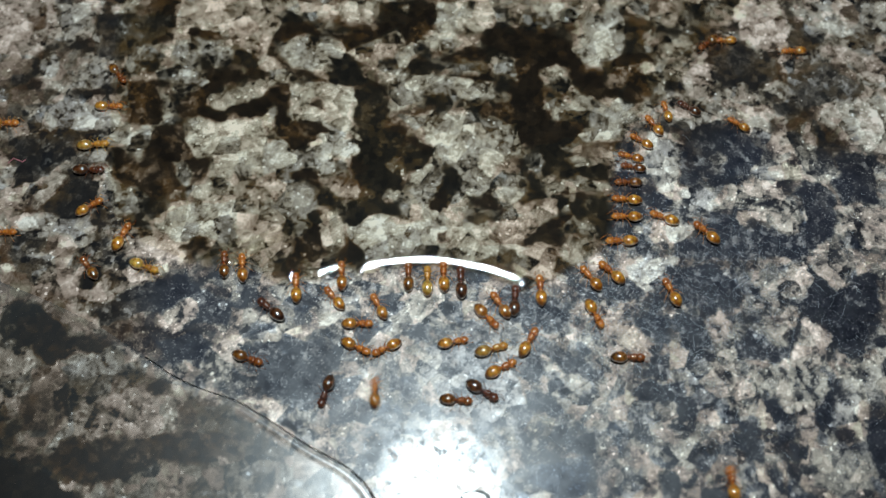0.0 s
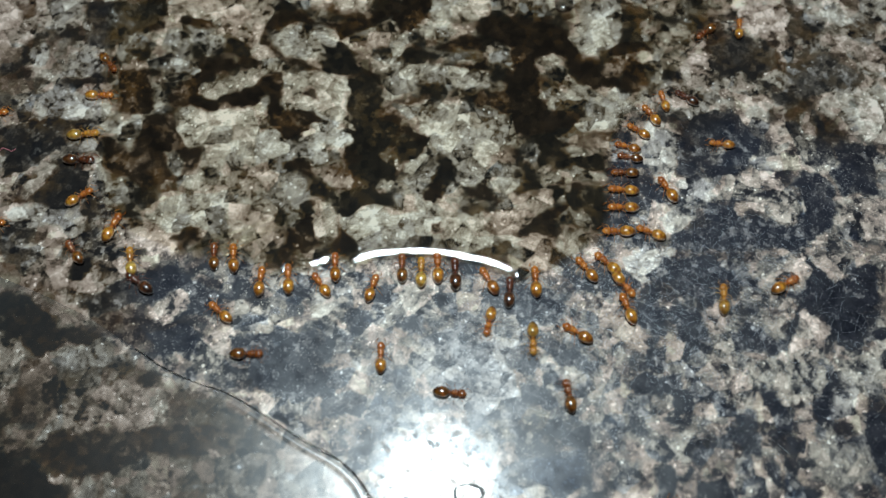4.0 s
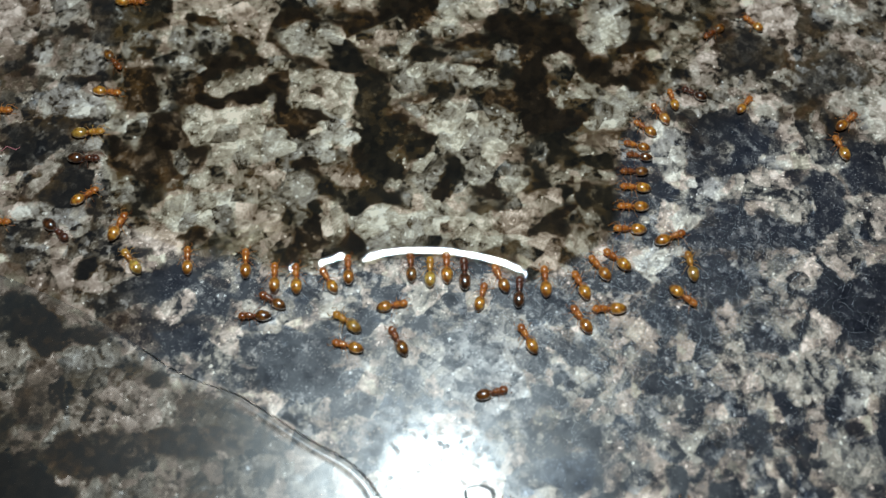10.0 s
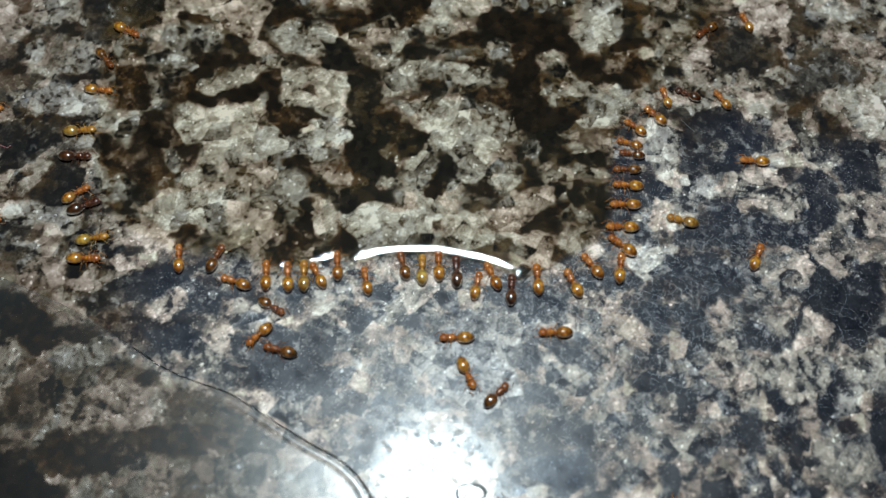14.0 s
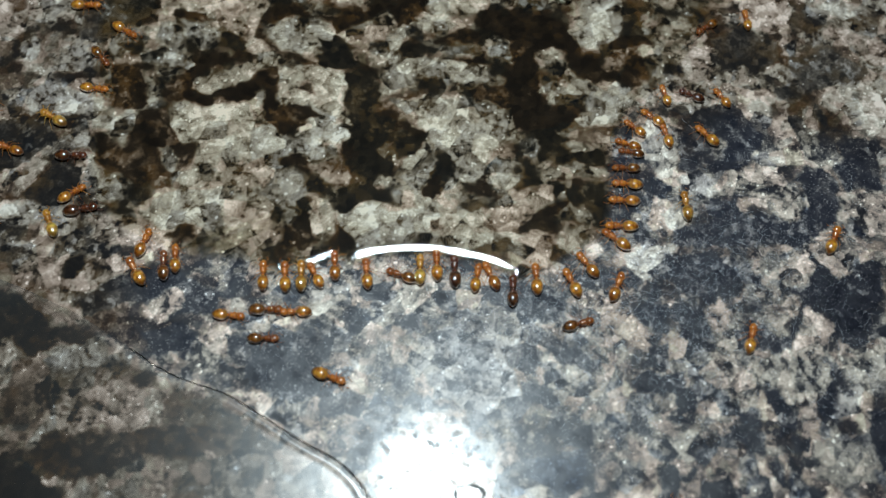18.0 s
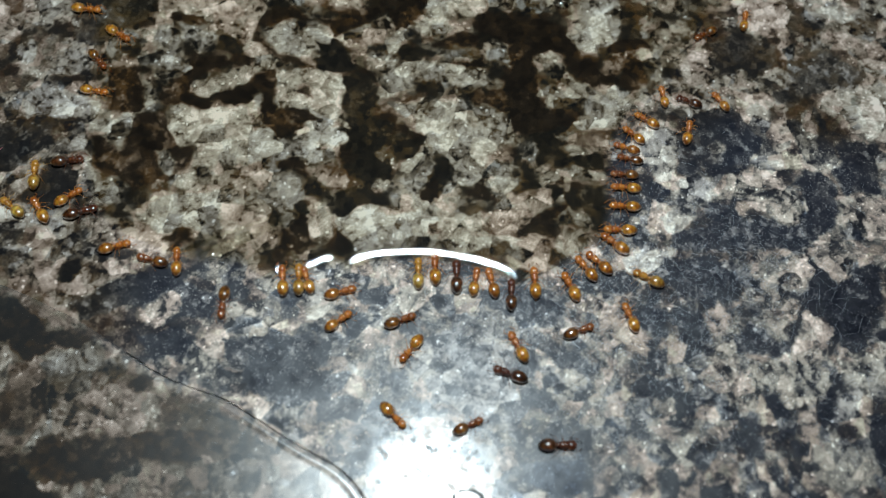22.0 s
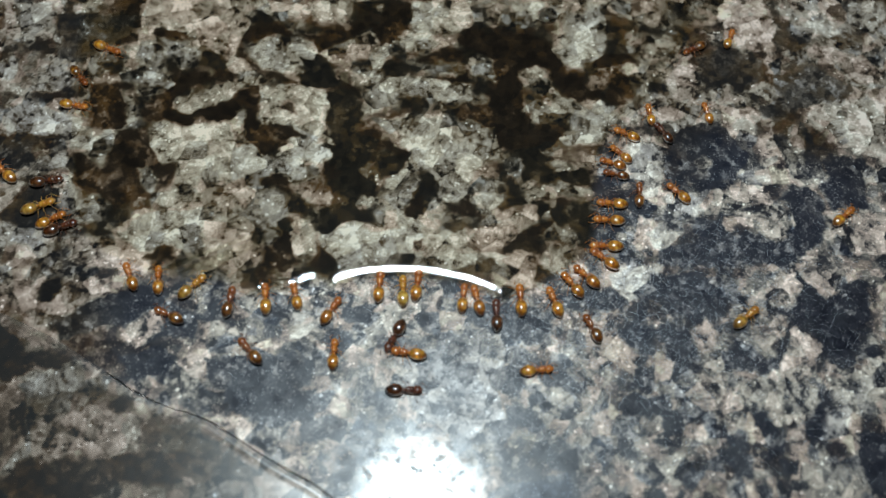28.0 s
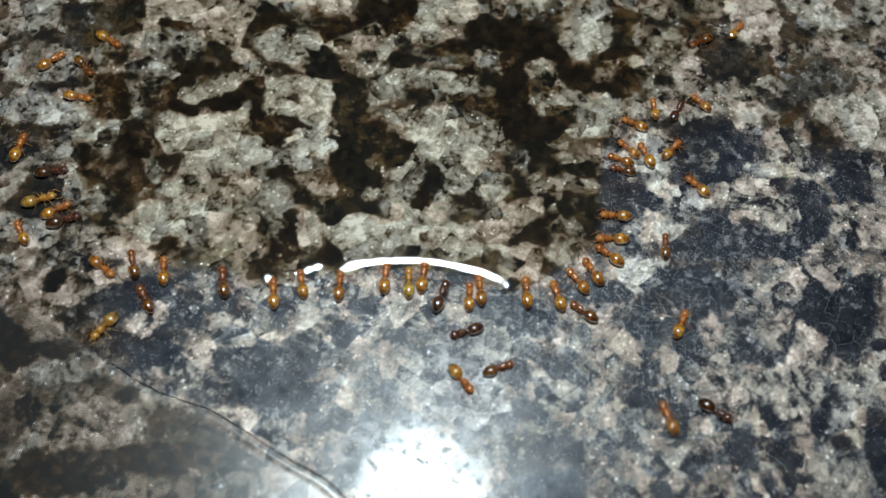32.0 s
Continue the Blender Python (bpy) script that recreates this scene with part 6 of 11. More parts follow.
CRYSTALS_23 = [
    (0.55, "g", -19.8, 4.8, -18.7, 6.6, -17.1, 6.3, -17.4, 5.1, -18.0, 4.1, -19.3, 4.3),
    (0.1, "n", -26.0, 2.5, -23.0, 2.6, -22.8, 2.1, -25.5, 1.8),
    (0.62, "n", -22.5, 2.1, -21.4, 3.4, -19.7, 3.9, -18.4, 3.9, -16.5, 4.3, -16.0, 1.2, -17.6, 0.5, -18.8, 0.9, -20.2, 0.5, -22.0, 1.2),
    (0.58, "p", -26.7, 1.4, -24.6, 1.9, -22.5, 1.7, -20.2, 0.5, -20.3, -0.7, -25.6, -0.7, -25.9, 0.5),
    (0.5, "n", -33.4, 2.6, -31.3, 3.0, -29.1, 2.7, -28.6, 1.2, -30.5, 0.9, -33.1, 1.2),
    (0.08, "r", -20.2, 0.2, -18.5, 0.8, -18.2, 0.0, -19.2, -0.5),
]
CRYSTALS_24 = [
    (0.16, "b", 22.7, 18.2, 24.9, 19.1, 28.1, 17.6, 28.2, 15.7, 26.3, 15.4, 25.7, 14.6, 24.4, 15.1, 23.2, 14.6, 23.0, 16.8),
    (0.19, "b", 29.2, 16.2, 32.2, 17.1, 33.9, 16.2, 35.7, 14.6, 33.4, 13.5, 30.6, 13.2, 28.5, 11.3, 27.0, 13.4, 29.3, 13.7, 28.8, 15.1),
    (0.13, "b", 21.0, 11.3, 24.0, 11.8, 24.7, 10.5, 25.8, 8.4, 24.7, 6.6, 21.5, 6.1, 18.8, 5.6, 19.4, 9.2),
    (0.13, "b", 27.6, 5.6, 29.9, 6.1, 31.2, 4.6, 30.4, 1.2, 28.5, 0.2, 27.1, -0.7, 23.7, -0.7, 23.5, 1.2, 24.9, 2.1, 26.8, 0.2, 28.9, 2.6),
    (0.12, "b", 17.8, 0.7, 20.5, 1.2, 22.9, 3.4, 23.2, 2.1, 24.4, 1.4, 23.7, -0.7, 17.7, -0.9),
]
CRYSTALS_25 = [
    (0.12, "b", 31.9, 8.7, 34.8, 8.4, 34.4, 4.1, 31.7, 3.9, 31.2, 5.6),
    (0.53, "p", 19.0, 23.8, 20.7, 23.8, 20.9, 21.4, 19.9, 20.8, 18.9, 21.1),
    (0.53, "p", 18.8, 19.4, 20.0, 19.6, 21.1, 19.2, 20.1, 18.2, 19.5, 17.1, 18.9, 17.9),
    (0.58, "p", 19.5, 16.8, 21.1, 17.1, 22.5, 16.8, 22.9, 15.1, 22.5, 14.0, 21.0, 13.7, 20.2, 14.8, 19.8, 15.7),
    (0.61, "p", 25.8, 22.0, 27.8, 22.3, 30.0, 21.4, 29.6, 20.0, 28.7, 18.8, 26.8, 18.5, 26.4, 19.7, 25.5, 19.7),
    (0.58, "g", 32.0, 21.7, 34.0, 22.0, 35.8, 21.4, 36.7, 23.9, 39.7, 23.9, 39.1, 20.9, 35.6, 20.6, 34.6, 20.0, 33.2, 20.3, 32.3, 20.6),
]
CRYSTALS_26 = [
    (0.53, "p", 32.0, 18.8, 34.0, 19.1, 36.2, 18.2, 38.3, 16.8, 37.9, 15.1, 35.2, 15.7, 34.5, 17.1, 33.3, 17.9, 32.1, 18.2),
    (0.53, "n", 30.6, 17.6, 32.0, 18.5, 32.3, 17.6, 31.3, 17.1),
    (0.58, "p", 23.8, 13.7, 24.9, 15.4, 25.7, 14.6, 26.4, 14.0, 25.6, 13.2, 24.2, 13.4),
    (0.53, "g", 26.4, 14.6, 28.2, 15.4, 29.2, 14.6, 29.6, 14.0, 28.0, 14.0),
    (0.61, "g", 31.0, 12.6, 32.6, 13.7, 34.9, 14.0, 37.6, 13.5, 36.5, 8.2, 34.4, 8.7, 33.8, 10.5, 32.7, 11.8, 31.1, 12.1),
    (0.53, "g", 25.1, 11.8, 26.1, 12.4, 26.9, 11.3, 26.1, 10.5, 25.0, 11.0),
    (0.58, "n", 19.6, 11.6, 21.0, 11.8, 21.9, 13.4, 22.6, 13.4, 22.0, 12.1, 20.7, 11.0),
]
CRYSTALS_27 = [
    (0.38, "g", 21.6, 8.1, 22.2, 8.7, 22.8, 8.0, 22.4, 6.6, 21.7, 6.9),
    (0.55, "n", 16.8, 10.5, 19.2, 9.7, 19.3, 8.1, 18.3, 5.1, 17.1, 4.6, 16.7, 6.6, 16.4, 9.2),
    (0.53, "n", 18.7, 4.8, 20.1, 5.8, 21.3, 4.8, 21.7, 3.9, 20.9, 3.1, 19.7, 3.9),
    (0.53, "p", 21.9, 3.9, 24.1, 5.6, 26.3, 5.8, 27.0, 4.6, 28.1, 3.4, 28.5, 2.6, 26.9, 0.7, 26.0, 1.9, 25.4, 2.4, 24.1, 2.6, 23.8, 3.6, 22.5, 3.6),
    (0.15, "g", 24.3, 3.9, 25.6, 4.2, 26.4, 3.9, 25.3, 3.5),
    (0.51, "n", 17.1, 1.7, 18.5, 3.1, 20.2, 2.9, 19.4, 1.4, 18.3, 0.7, 17.4, 0.7),
    (0.48, "n", 18.4, 3.9, 19.9, 3.9, 20.7, 3.1, 18.9, 2.6),
]
CRYSTALS_28 = [
    (0.43, "p", 31.1, 2.6, 32.6, 3.6, 35.6, 3.6, 35.0, 0.2, 32.7, -0.2, 32.0, 0.7, 31.3, 1.2, 30.7, 0.7),
    (0.38, "g", 28.3, 10.0, 30.0, 9.2, 30.2, 7.6, 31.8, 6.6, 30.7, 5.6, 29.0, 6.1, 28.6, 7.6),
    (0.05, "n", 0.1, 7.1, 0.7, 7.2, 1.3, 6.6, 1.1, 5.6, 0.5, 5.3, -0.0, 6.1),
    (0.05, "r", 2.0, 4.3, 3.6, 5.1, 4.2, 3.9, 5.3, 3.4, 4.6, 3.0, 3.3, 3.7),
    (0.1, "r", -0.4, 1.3, 0.3, 1.5, 0.5, 0.8, 0.1, 0.3, -0.4, 0.7),
    (0.05, "r", -31.8, -5.9, -30.6, -5.4, -29.4, -5.4, -28.3, -6.1, -27.6, -7.2, -25.5, -7.0, -24.5, -7.8, -25.6, -8.5, -28.7, -9.5, -30.1, -8.7, -30.6, -8.0, -31.4, -7.8),
]
CRYSTALS_29 = [
    (0.13, "b", -25.7, -4.3, -23.9, -3.4, -22.2, -2.8, -20.3, -2.1, -18.6, -3.0, -15.9, -4.3, -15.8, -6.1, -18.2, -6.1, -19.0, -6.5, -19.8, -6.8, -21.2, -5.2, -22.4, -5.2, -24.0, -6.1, -25.6, -6.1),
    (0.14, "r", -25.2, -6.1, -21.5, -6.1, -19.8, -7.0, -18.2, -6.1, -17.4, -7.8, -18.3, -8.9, -20.8, -8.7, -22.4, -8.5, -25.0, -7.4),
    (0.5, "p", -30.9, -3.0, -30.2, -1.6, -28.6, -1.4, -27.8, -2.3, -27.9, -3.2, -26.8, -3.7, -26.5, -4.3, -26.5, -5.5, -25.7, -5.5, -25.3, -6.5, -27.5, -7.1, -28.3, -6.1, -29.8, -5.2, -31.2, -4.3),
    (0.5, "p", -26.3, -1.6, -25.1, -1.2, -22.9, -2.1, -22.2, -2.8, -23.9, -3.4, -25.2, -4.3, -26.3, -4.1, -26.8, -3.6, -25.9, -3.0),
]
CRYSTALS_30 = [
    (0.07, "n", -27.8, -3.0, -27.6, -2.3, -27.1, -1.7, -26.3, -1.6, -25.9, -2.8, -26.4, -3.2, -27.5, -3.3),
    (0.54, "p", -21.3, -5.6, -18.9, -4.1, -18.2, -4.8, -19.2, -6.5, -20.0, -6.8, -20.7, -6.3),
    (0.42, "g", -17.9, -9.5, -17.2, -8.5, -15.6, -8.1, -15.1, -9.1, -15.8, -10.4, -17.4, -10.4),
    (0.45, "n", -27.2, -8.7, -25.3, -8.3, -24.1, -7.8, -23.2, -8.7, -23.2, -9.9, -25.0, -10.4, -27.0, -10.4),
    (0.5, "p", -33.0, -7.8, -30.6, -8.0, -29.9, -9.5, -30.9, -10.4, -32.5, -10.4),
    (0.34, "r", -29.9, -9.5, -28.0, -9.1, -27.2, -10.4, -28.3, -12.0, -29.5, -11.6),
    (0.22, "r", -30.2, -12.0, -29.2, -11.4, -28.1, -11.6, -27.3, -14.0, -28.7, -14.2, -30.2, -14.4),
]
CRYSTALS_31 = [
    (0.05, "r", -28.1, -11.2, -27.2, -11.0, -26.7, -13.4, -27.3, -13.0),
    (0.48, "p", -26.6, -12.4, -25.2, -11.6, -23.2, -11.6, -22.9, -10.8, -20.8, -11.6, -20.3, -12.8, -19.7, -14.2, -22.0, -14.8, -22.8, -14.2, -24.3, -14.6, -25.3, -15.6, -26.1, -14.4),
    (0.06, "r", -21.5, -11.0, -20.3, -10.7, -20.0, -11.2, -20.6, -11.8),
    (0.5, "g", -20.1, -13.2, -20.0, -11.6, -18.8, -11.6, -18.6, -13.6, -19.3, -14.2),
    (0.25, "y", -18.8, -12.2, -18.0, -12.0, -17.2, -13.6, -18.1, -14.2, -18.9, -14.0),
    (0.12, "r", -27.7, -15.6, -26.2, -14.8, -24.2, -15.6, -24.3, -14.6, -22.4, -14.8, -19.7, -14.4, -14.6, -14.6, -14.5, -16.0, -20.2, -16.4, -22.3, -17.9, -25.0, -17.7, -27.4, -17.1),
]
CRYSTALS_32 = [
    (0.4, "n", -28.2, -15.6, -27.8, -14.8, -26.8, -14.0, -26.5, -14.6, -27.6, -15.8),
    (0.35, "n", -24.5, -18.3, -23.9, -17.7, -23.2, -18.7, -23.6, -19.4, -24.4, -19.2),
    (0.35, "n", -21.6, -18.7, -20.6, -18.1, -19.5, -19.0, -20.2, -19.8, -21.3, -19.8),
    (0.03, "r", -31.4, -16.0, -28.2, -17.1, -25.2, -19.1, -24.1, -20.9, -30.5, -20.9),
    # no crystal: pale bluish haze of the torch, painted as a patch
    (0.4, "b", -1.4, -7.9, 2.3, -6.6, 6.4, -7.4, 5.1, -10.0, 6.2, -12.1, 3.4, -13.7, -0.2, -12.1),
    (0.11, "b", -14.0, -7.8, -11.2, -7.4, -10.2, -9.6, -7.4, -10.0, -7.7, -12.0, -10.1, -12.7, -12.1, -12.0, -13.4, -10.4),
    (0.12, "b", -21.3, -7.4, -18.2, -6.8, -16.8, -7.8, -17.9, -9.1, -19.9, -9.5),
    (0.16, "b", -15.2, -3.0, -13.5, -3.9, -13.8, -4.8, -15.5, -4.8),
]
CRYSTALS_33 = [
    (0.42, "g", -9.4, -5.5, -7.6, -4.8, -7.0, -5.7, -7.5, -6.8, -9.2, -6.3),
    (0.14, "b", -10.9, -7.8, -8.7, -7.2, -7.5, -7.9, -7.6, -9.6, -10.2, -10.0, -11.1, -8.9),
    (0.13, "b", -7.2, -6.1, -5.5, -5.5, -5.5, -6.8, -6.5, -7.0),
    (0.42, "g", -3.3, -5.5, -2.5, -3.9, -1.2, -3.7, -1.6, -5.2, -2.6, -6.3),
    (0.11, "b", -5.6, -3.9, -3.1, -3.7, -3.5, -5.2, -5.1, -5.2),
    (0.16, "b", -3.0, -6.6, -1.4, -6.1, -0.6, -7.4, -2.2, -7.9),
    (0.45, "n", -2.2, -9.6, 0.7, -7.9, 1.0, -9.6, -0.6, -10.6),
    (0.14, "b", -15.2, -7.8, -13.3, -8.3, -13.4, -10.0, -14.8, -9.8),
    (0.4, "n", -11.4, -4.6, -8.9, -3.5, -7.2, -4.3, -8.8, -5.2),
]
CRYSTALS_34 = [
    (0.09, "b", -11.7, -11.2, -10.4, -10.8, -10.1, -11.8, -11.3, -12.0),
    (0.1, "r", -14.7, -11.2, -13.3, -10.8, -12.9, -12.0, -14.2, -12.0),
    (0.16, "b", -9.8, -10.6, -7.8, -10.8, -8.1, -12.0, -9.3, -12.4),
    (0.45, "n", -10.8, -12.8, -9.3, -12.7, -8.8, -13.7, -10.4, -13.8),
    (0.16, "b", -8.3, -12.0, -4.9, -12.1, -5.3, -13.7, -8.0, -13.7),
    (0.14, "b", 3.2, -3.9, 6.9, -3.5, 9.4, -4.4, 9.7, -6.6, 8.0, -7.0, 6.4, -6.1, 4.0, -5.5),
    (0.36, "n", 1.9, -7.4, 3.1, -6.1, 5.2, -5.9, 6.4, -6.8, 5.9, -7.9, 3.1, -8.3),
    (0.12, "b", 4.7, -8.9, 6.3, -8.3, 7.5, -9.2, 7.0, -10.8, 5.0, -10.4),
]
CRYSTALS_35 = [
    (0.13, "b", 6.3, -7.9, 8.2, -7.4, 9.6, -8.7, 11.5, -9.6, 11.5, -10.4, 9.1, -10.0),
    (0.09, "b", 9.9, -3.0, 12.0, -3.0, 13.7, -2.5, 15.7, -3.5, 14.4, -4.4, 11.9, -4.1, 10.2, -4.4),
    (0.6, "n", 14.0, -1.6, 16.0, -0.7, 18.1, -0.7, 17.5, -2.6, 15.7, -3.5, 14.1, -2.6),
    (0.08, "b", 14.3, -5.7, 16.8, -5.5, 16.6, -7.9, 15.8, -7.5, 14.6, -6.8),
    (0.08, "b", 14.6, -8.9, 16.5, -8.3, 16.3, -10.4, 14.3, -10.2),
    (0.4, "r", 12.4, -5.9, 13.9, -5.7, 15.0, -7.0, 15.7, -7.9, 14.8, -9.6, 13.4, -8.7, 12.5, -7.5),
    (0.07, "b", 16.8, -1.6, 20.6, -1.2, 22.1, -2.6, 22.7, -4.8, 20.1, -5.5, 19.4, -4.8, 17.7, -4.4),
]
CRYSTALS_36 = [
    (0.07, "b", 17.2, -5.5, 19.5, -5.7, 19.6, -7.7, 17.4, -7.9),
    (0.08, "b", 21.3, -7.9, 22.8, -6.8, 25.6, -7.9, 25.6, -9.2, 24.2, -9.0, 21.8, -8.8),
    (0.04, "b", 26.3, -4.4, 27.8, -3.9, 28.0, -1.4, 28.6, -2.1, 29.6, -3.5, 30.9, -3.0, 32.2, -2.1, 33.2, -2.3, 32.7, -4.8, 31.2, -6.2, 30.9, -7.9, 30.7, -9.0, 28.4, -8.1, 28.8, -7.0, 27.9, -5.9, 26.7, -5.9),
    (0.42, "p", 19.4, -5.9, 21.0, -5.0, 21.5, -5.9, 21.1, -7.5, 20.0, -7.9, 19.5, -7.0),
    (0.48, "p", 19.5, -9.0, 20.6, -7.9, 21.8, -8.8, 21.9, -10.4, 21.7, -12.1, 20.5, -12.5, 19.9, -10.4),
    (0.35, "g", 22.7, -6.2, 24.2, -5.7, 25.6, -6.2, 25.6, -7.9, 24.3, -8.3, 23.6, -7.2),
]
CRYSTALS_37 = [
    (0.38, "p", 23.1, -4.8, 24.5, -3.7, 26.1, -4.6, 26.1, -5.7, 23.8, -5.7),
    (0.44, "p", 25.5, -2.6, 26.6, -1.2, 27.9, -0.9, 28.1, -2.6, 27.4, -3.9, 26.3, -4.2, 25.6, -3.5),
    (0.4, "p", 28.9, -0.2, 31.0, -0.2, 32.1, -1.2, 30.6, -2.8, 29.6, -3.5, 28.7, -2.3, 28.5, -1.2),
    (0.54, "p", 26.0, -7.9, 26.9, -6.2, 27.5, -5.9, 28.7, -7.5, 28.2, -8.1, 27.7, -10.0, 26.0, -10.4, 25.3, -9.6, 25.4, -9.0),
    (0.05, "g", 25.8, -6.2, 27.1, -5.7, 26.2, -7.5, 25.6, -7.2),
    (0.06, "g", 28.2, -8.1, 28.8, -7.9, 28.9, -9.0, 28.2, -9.4),
    (0.48, "g", 28.5, -9.6, 30.6, -9.2, 32.1, -7.9, 33.8, -7.9, 33.1, -11.3, 29.0, -11.7),
]
CRYSTALS_38 = [
    (0.4, "g", 31.4, -6.4, 32.7, -5.9, 33.9, -7.0, 31.4, -7.2),
    (0.42, "g", 22.5, -9.6, 25.3, -9.6, 27.6, -10.4, 28.2, -11.3, 26.4, -12.9, 24.7, -13.7, 23.4, -11.7, 22.2, -11.7),
    (0.56, "n", 28.2, -11.7, 30.0, -11.7, 29.8, -12.9, 29.0, -13.9, 28.0, -13.7),
    (0.06, "b", 26.8, -12.9, 28.2, -11.3, 27.7, -13.5, 27.1, -13.5),
    (0.06, "r", 28.0, -14.3, 28.8, -14.1, 28.9, -14.9, 28.1, -15.2, 27.8, -14.9),
    (0.35, "g", 25.9, -15.7, 27.6, -15.3, 29.8, -16.1, 29.8, -18.0, 27.7, -18.8, 25.9, -18.0, 25.5, -16.9),
    (0.06, "b", 24.4, -15.1, 25.8, -15.3, 25.4, -16.4, 24.5, -16.1),
    (0.07, "b", 20.2, -14.3, 22.6, -14.5, 22.6, -15.5, 22.3, -16.7, 21.6, -16.1, 20.5, -15.5),
]
CRYSTALS_39 = [
    (0.05, "b", 23.1, -11.9, 24.0, -11.7, 24.7, -13.5, 24.4, -13.9, 23.5, -13.7, 23.2, -12.7),
    (0.05, "b", 22.7, -14.7, 24.1, -14.5, 24.2, -15.2, 23.1, -14.9),
    (0.06, "r", 25.2, -13.1, 25.9, -12.5, 26.2, -12.9, 25.7, -13.2),
    (0.05, "b", 22.6, -17.1, 23.2, -16.7, 23.9, -18.4, 23.4, -18.5, 22.9, -17.8),
    (0.07, "b", 21.1, -16.9, 21.7, -16.7, 21.3, -18.0, 20.8, -17.8),
    (0.05, "b", 30.3, -13.3, 33.1, -13.1, 32.1, -18.0, 30.2, -17.6, 30.0, -15.7, 29.9, -14.5),
    (0.07, "b", 15.8, -10.8, 17.7, -10.6, 17.4, -11.7, 15.7, -12.3),
    (0.44, "g", 16.2, -15.3, 17.9, -14.5, 18.3, -15.7, 17.4, -16.9, 16.1, -16.6),
    (0.06, "b", 16.9, -12.7, 18.3, -12.3, 18.0, -13.5, 17.0, -13.5),
]
CRYSTALS_40 = [
    (0.07, "b", 16.0, -13.9, 17.2, -13.5, 17.3, -14.3, 16.3, -14.3),
    (0.05, "y", 18.3, -15.7, 19.0, -15.1, 19.2, -15.5, 18.9, -15.8),
    (0.1, "r", 20.6, -15.7, 21.2, -15.7, 20.9, -16.7, 20.4, -16.6),
    (0.07, "b", 16.3, -18.0, 17.6, -17.0, 17.7, -17.4, 16.7, -18.2),
    (0.07, "b", 17.8, -18.4, 19.8, -18.0, 20.7, -19.9, 18.0, -20.2),
    (0.07, "b", 15.2, -17.2, 16.4, -17.6, 16.1, -20.2, 14.6, -20.2),
    (0.06, "b", 25.2, -18.8, 26.2, -18.8, 25.9, -20.3, 25.0, -20.3),
    (0.12, "b", 6.0, -11.2, 7.2, -11.2, 8.3, -12.7, 7.3, -12.8, 6.4, -12.3),
    (0.08, "b", 13.6, -11.2, 14.9, -10.4, 16.2, -11.3, 15.7, -12.1, 14.2, -12.1),
    (0.08, "b", 8.8, -14.9, 10.8, -14.5, 11.1, -15.7, 9.9, -16.1, 8.8, -15.7),
]
CRYSTALS_41 = [
    # hue s: a bluish sheen put into this piece's colour
    (0.18, "s", 6.0, -16.8, 8.8, -16.1, 10.5, -16.1, 10.2, -18.4, 8.5, -19.9, 7.1, -18.4, 6.0, -18.0),
    (0.4, "y", 11.1, -15.7, 11.9, -15.5, 11.8, -16.1, 11.3, -16.1),
    (0.3, "r", 10.6, -17.2, 12.2, -16.8, 12.1, -18.4, 10.7, -18.7),
]
OUTLINED = [CRYSTALS_1, CRYSTALS_2, CRYSTALS_3, CRYSTALS_4, CRYSTALS_5, CRYSTALS_6, CRYSTALS_7, CRYSTALS_8, CRYSTALS_9, CRYSTALS_10, CRYSTALS_11, CRYSTALS_12, CRYSTALS_13, CRYSTALS_14, CRYSTALS_15, CRYSTALS_16, CRYSTALS_17, CRYSTALS_18, CRYSTALS_19, CRYSTALS_20, CRYSTALS_21, CRYSTALS_22, CRYSTALS_23, CRYSTALS_24, CRYSTALS_25, CRYSTALS_26, CRYSTALS_27, CRYSTALS_28, CRYSTALS_29, CRYSTALS_30, CRYSTALS_31, CRYSTALS_32, CRYSTALS_33, CRYSTALS_34, CRYSTALS_35, CRYSTALS_36, CRYSTALS_37, CRYSTALS_38, CRYSTALS_39, CRYSTALS_40, CRYSTALS_41]

POOL_FRONT = [(-27.8, 16.3), (-27.4, 12.4), (-27.1, 9.2), (-26.8, 6.0), (-25.7, 3.0), (-23.6, 0.8), (-20.6, -0.5), (-19.4, -1.3), (-18.8, -0.7), (-18.4, -1.4), (-17.9, -1.5), (-17.5, -1.0), (-17.2, -1.6), (-16.9, -1.1), (-16.6, -1.7), (-16.2, -1.2), (-15.7, -1.7), (-14.2, -1.9), (-12.6, -2.9), (-11.6, -2.9), (-11.0, -2.5), (-10.4, -2.6), (-9.6, -2.6), (-8.8, -2.3), (-8.0, -2.0), (-7.3, -1.8), (-6.8, -2.05), (-6.2, -2.3), (-5.4, -1.95), (-3.8, -1.6), (-1.8, -1.5)]
POOL_BACK = [(0.2, -1.6), (2.3, -2.0), (3.9, -2.45), (5.1, -3.0), (5.8, -3.45), (6.3, -3.5), (6.9, -3.2), (7.7, -2.85), (9.0, -2.2), (10.4, -1.2), (11.8, -0.4), (12.8, 0.8), (13.3, 2.8), (13.4, 5.5), (14.0, 8.1), (15.1, 10.5), (17.0, 12.7), (19.1, 14.6), (20.9, 16.9), (22.4, 19.8), (25.3, 22.2), (28.0, 27.2), (21.6, 33.9), (0.8, 36.6), (-20.1, 35.9), (-28.8, 30.5), (-28.3, 25.3), (-28.1, 20.4)]
POOL_EDGE = ragged(POOL_FRONT + POOL_BACK, 0.4)
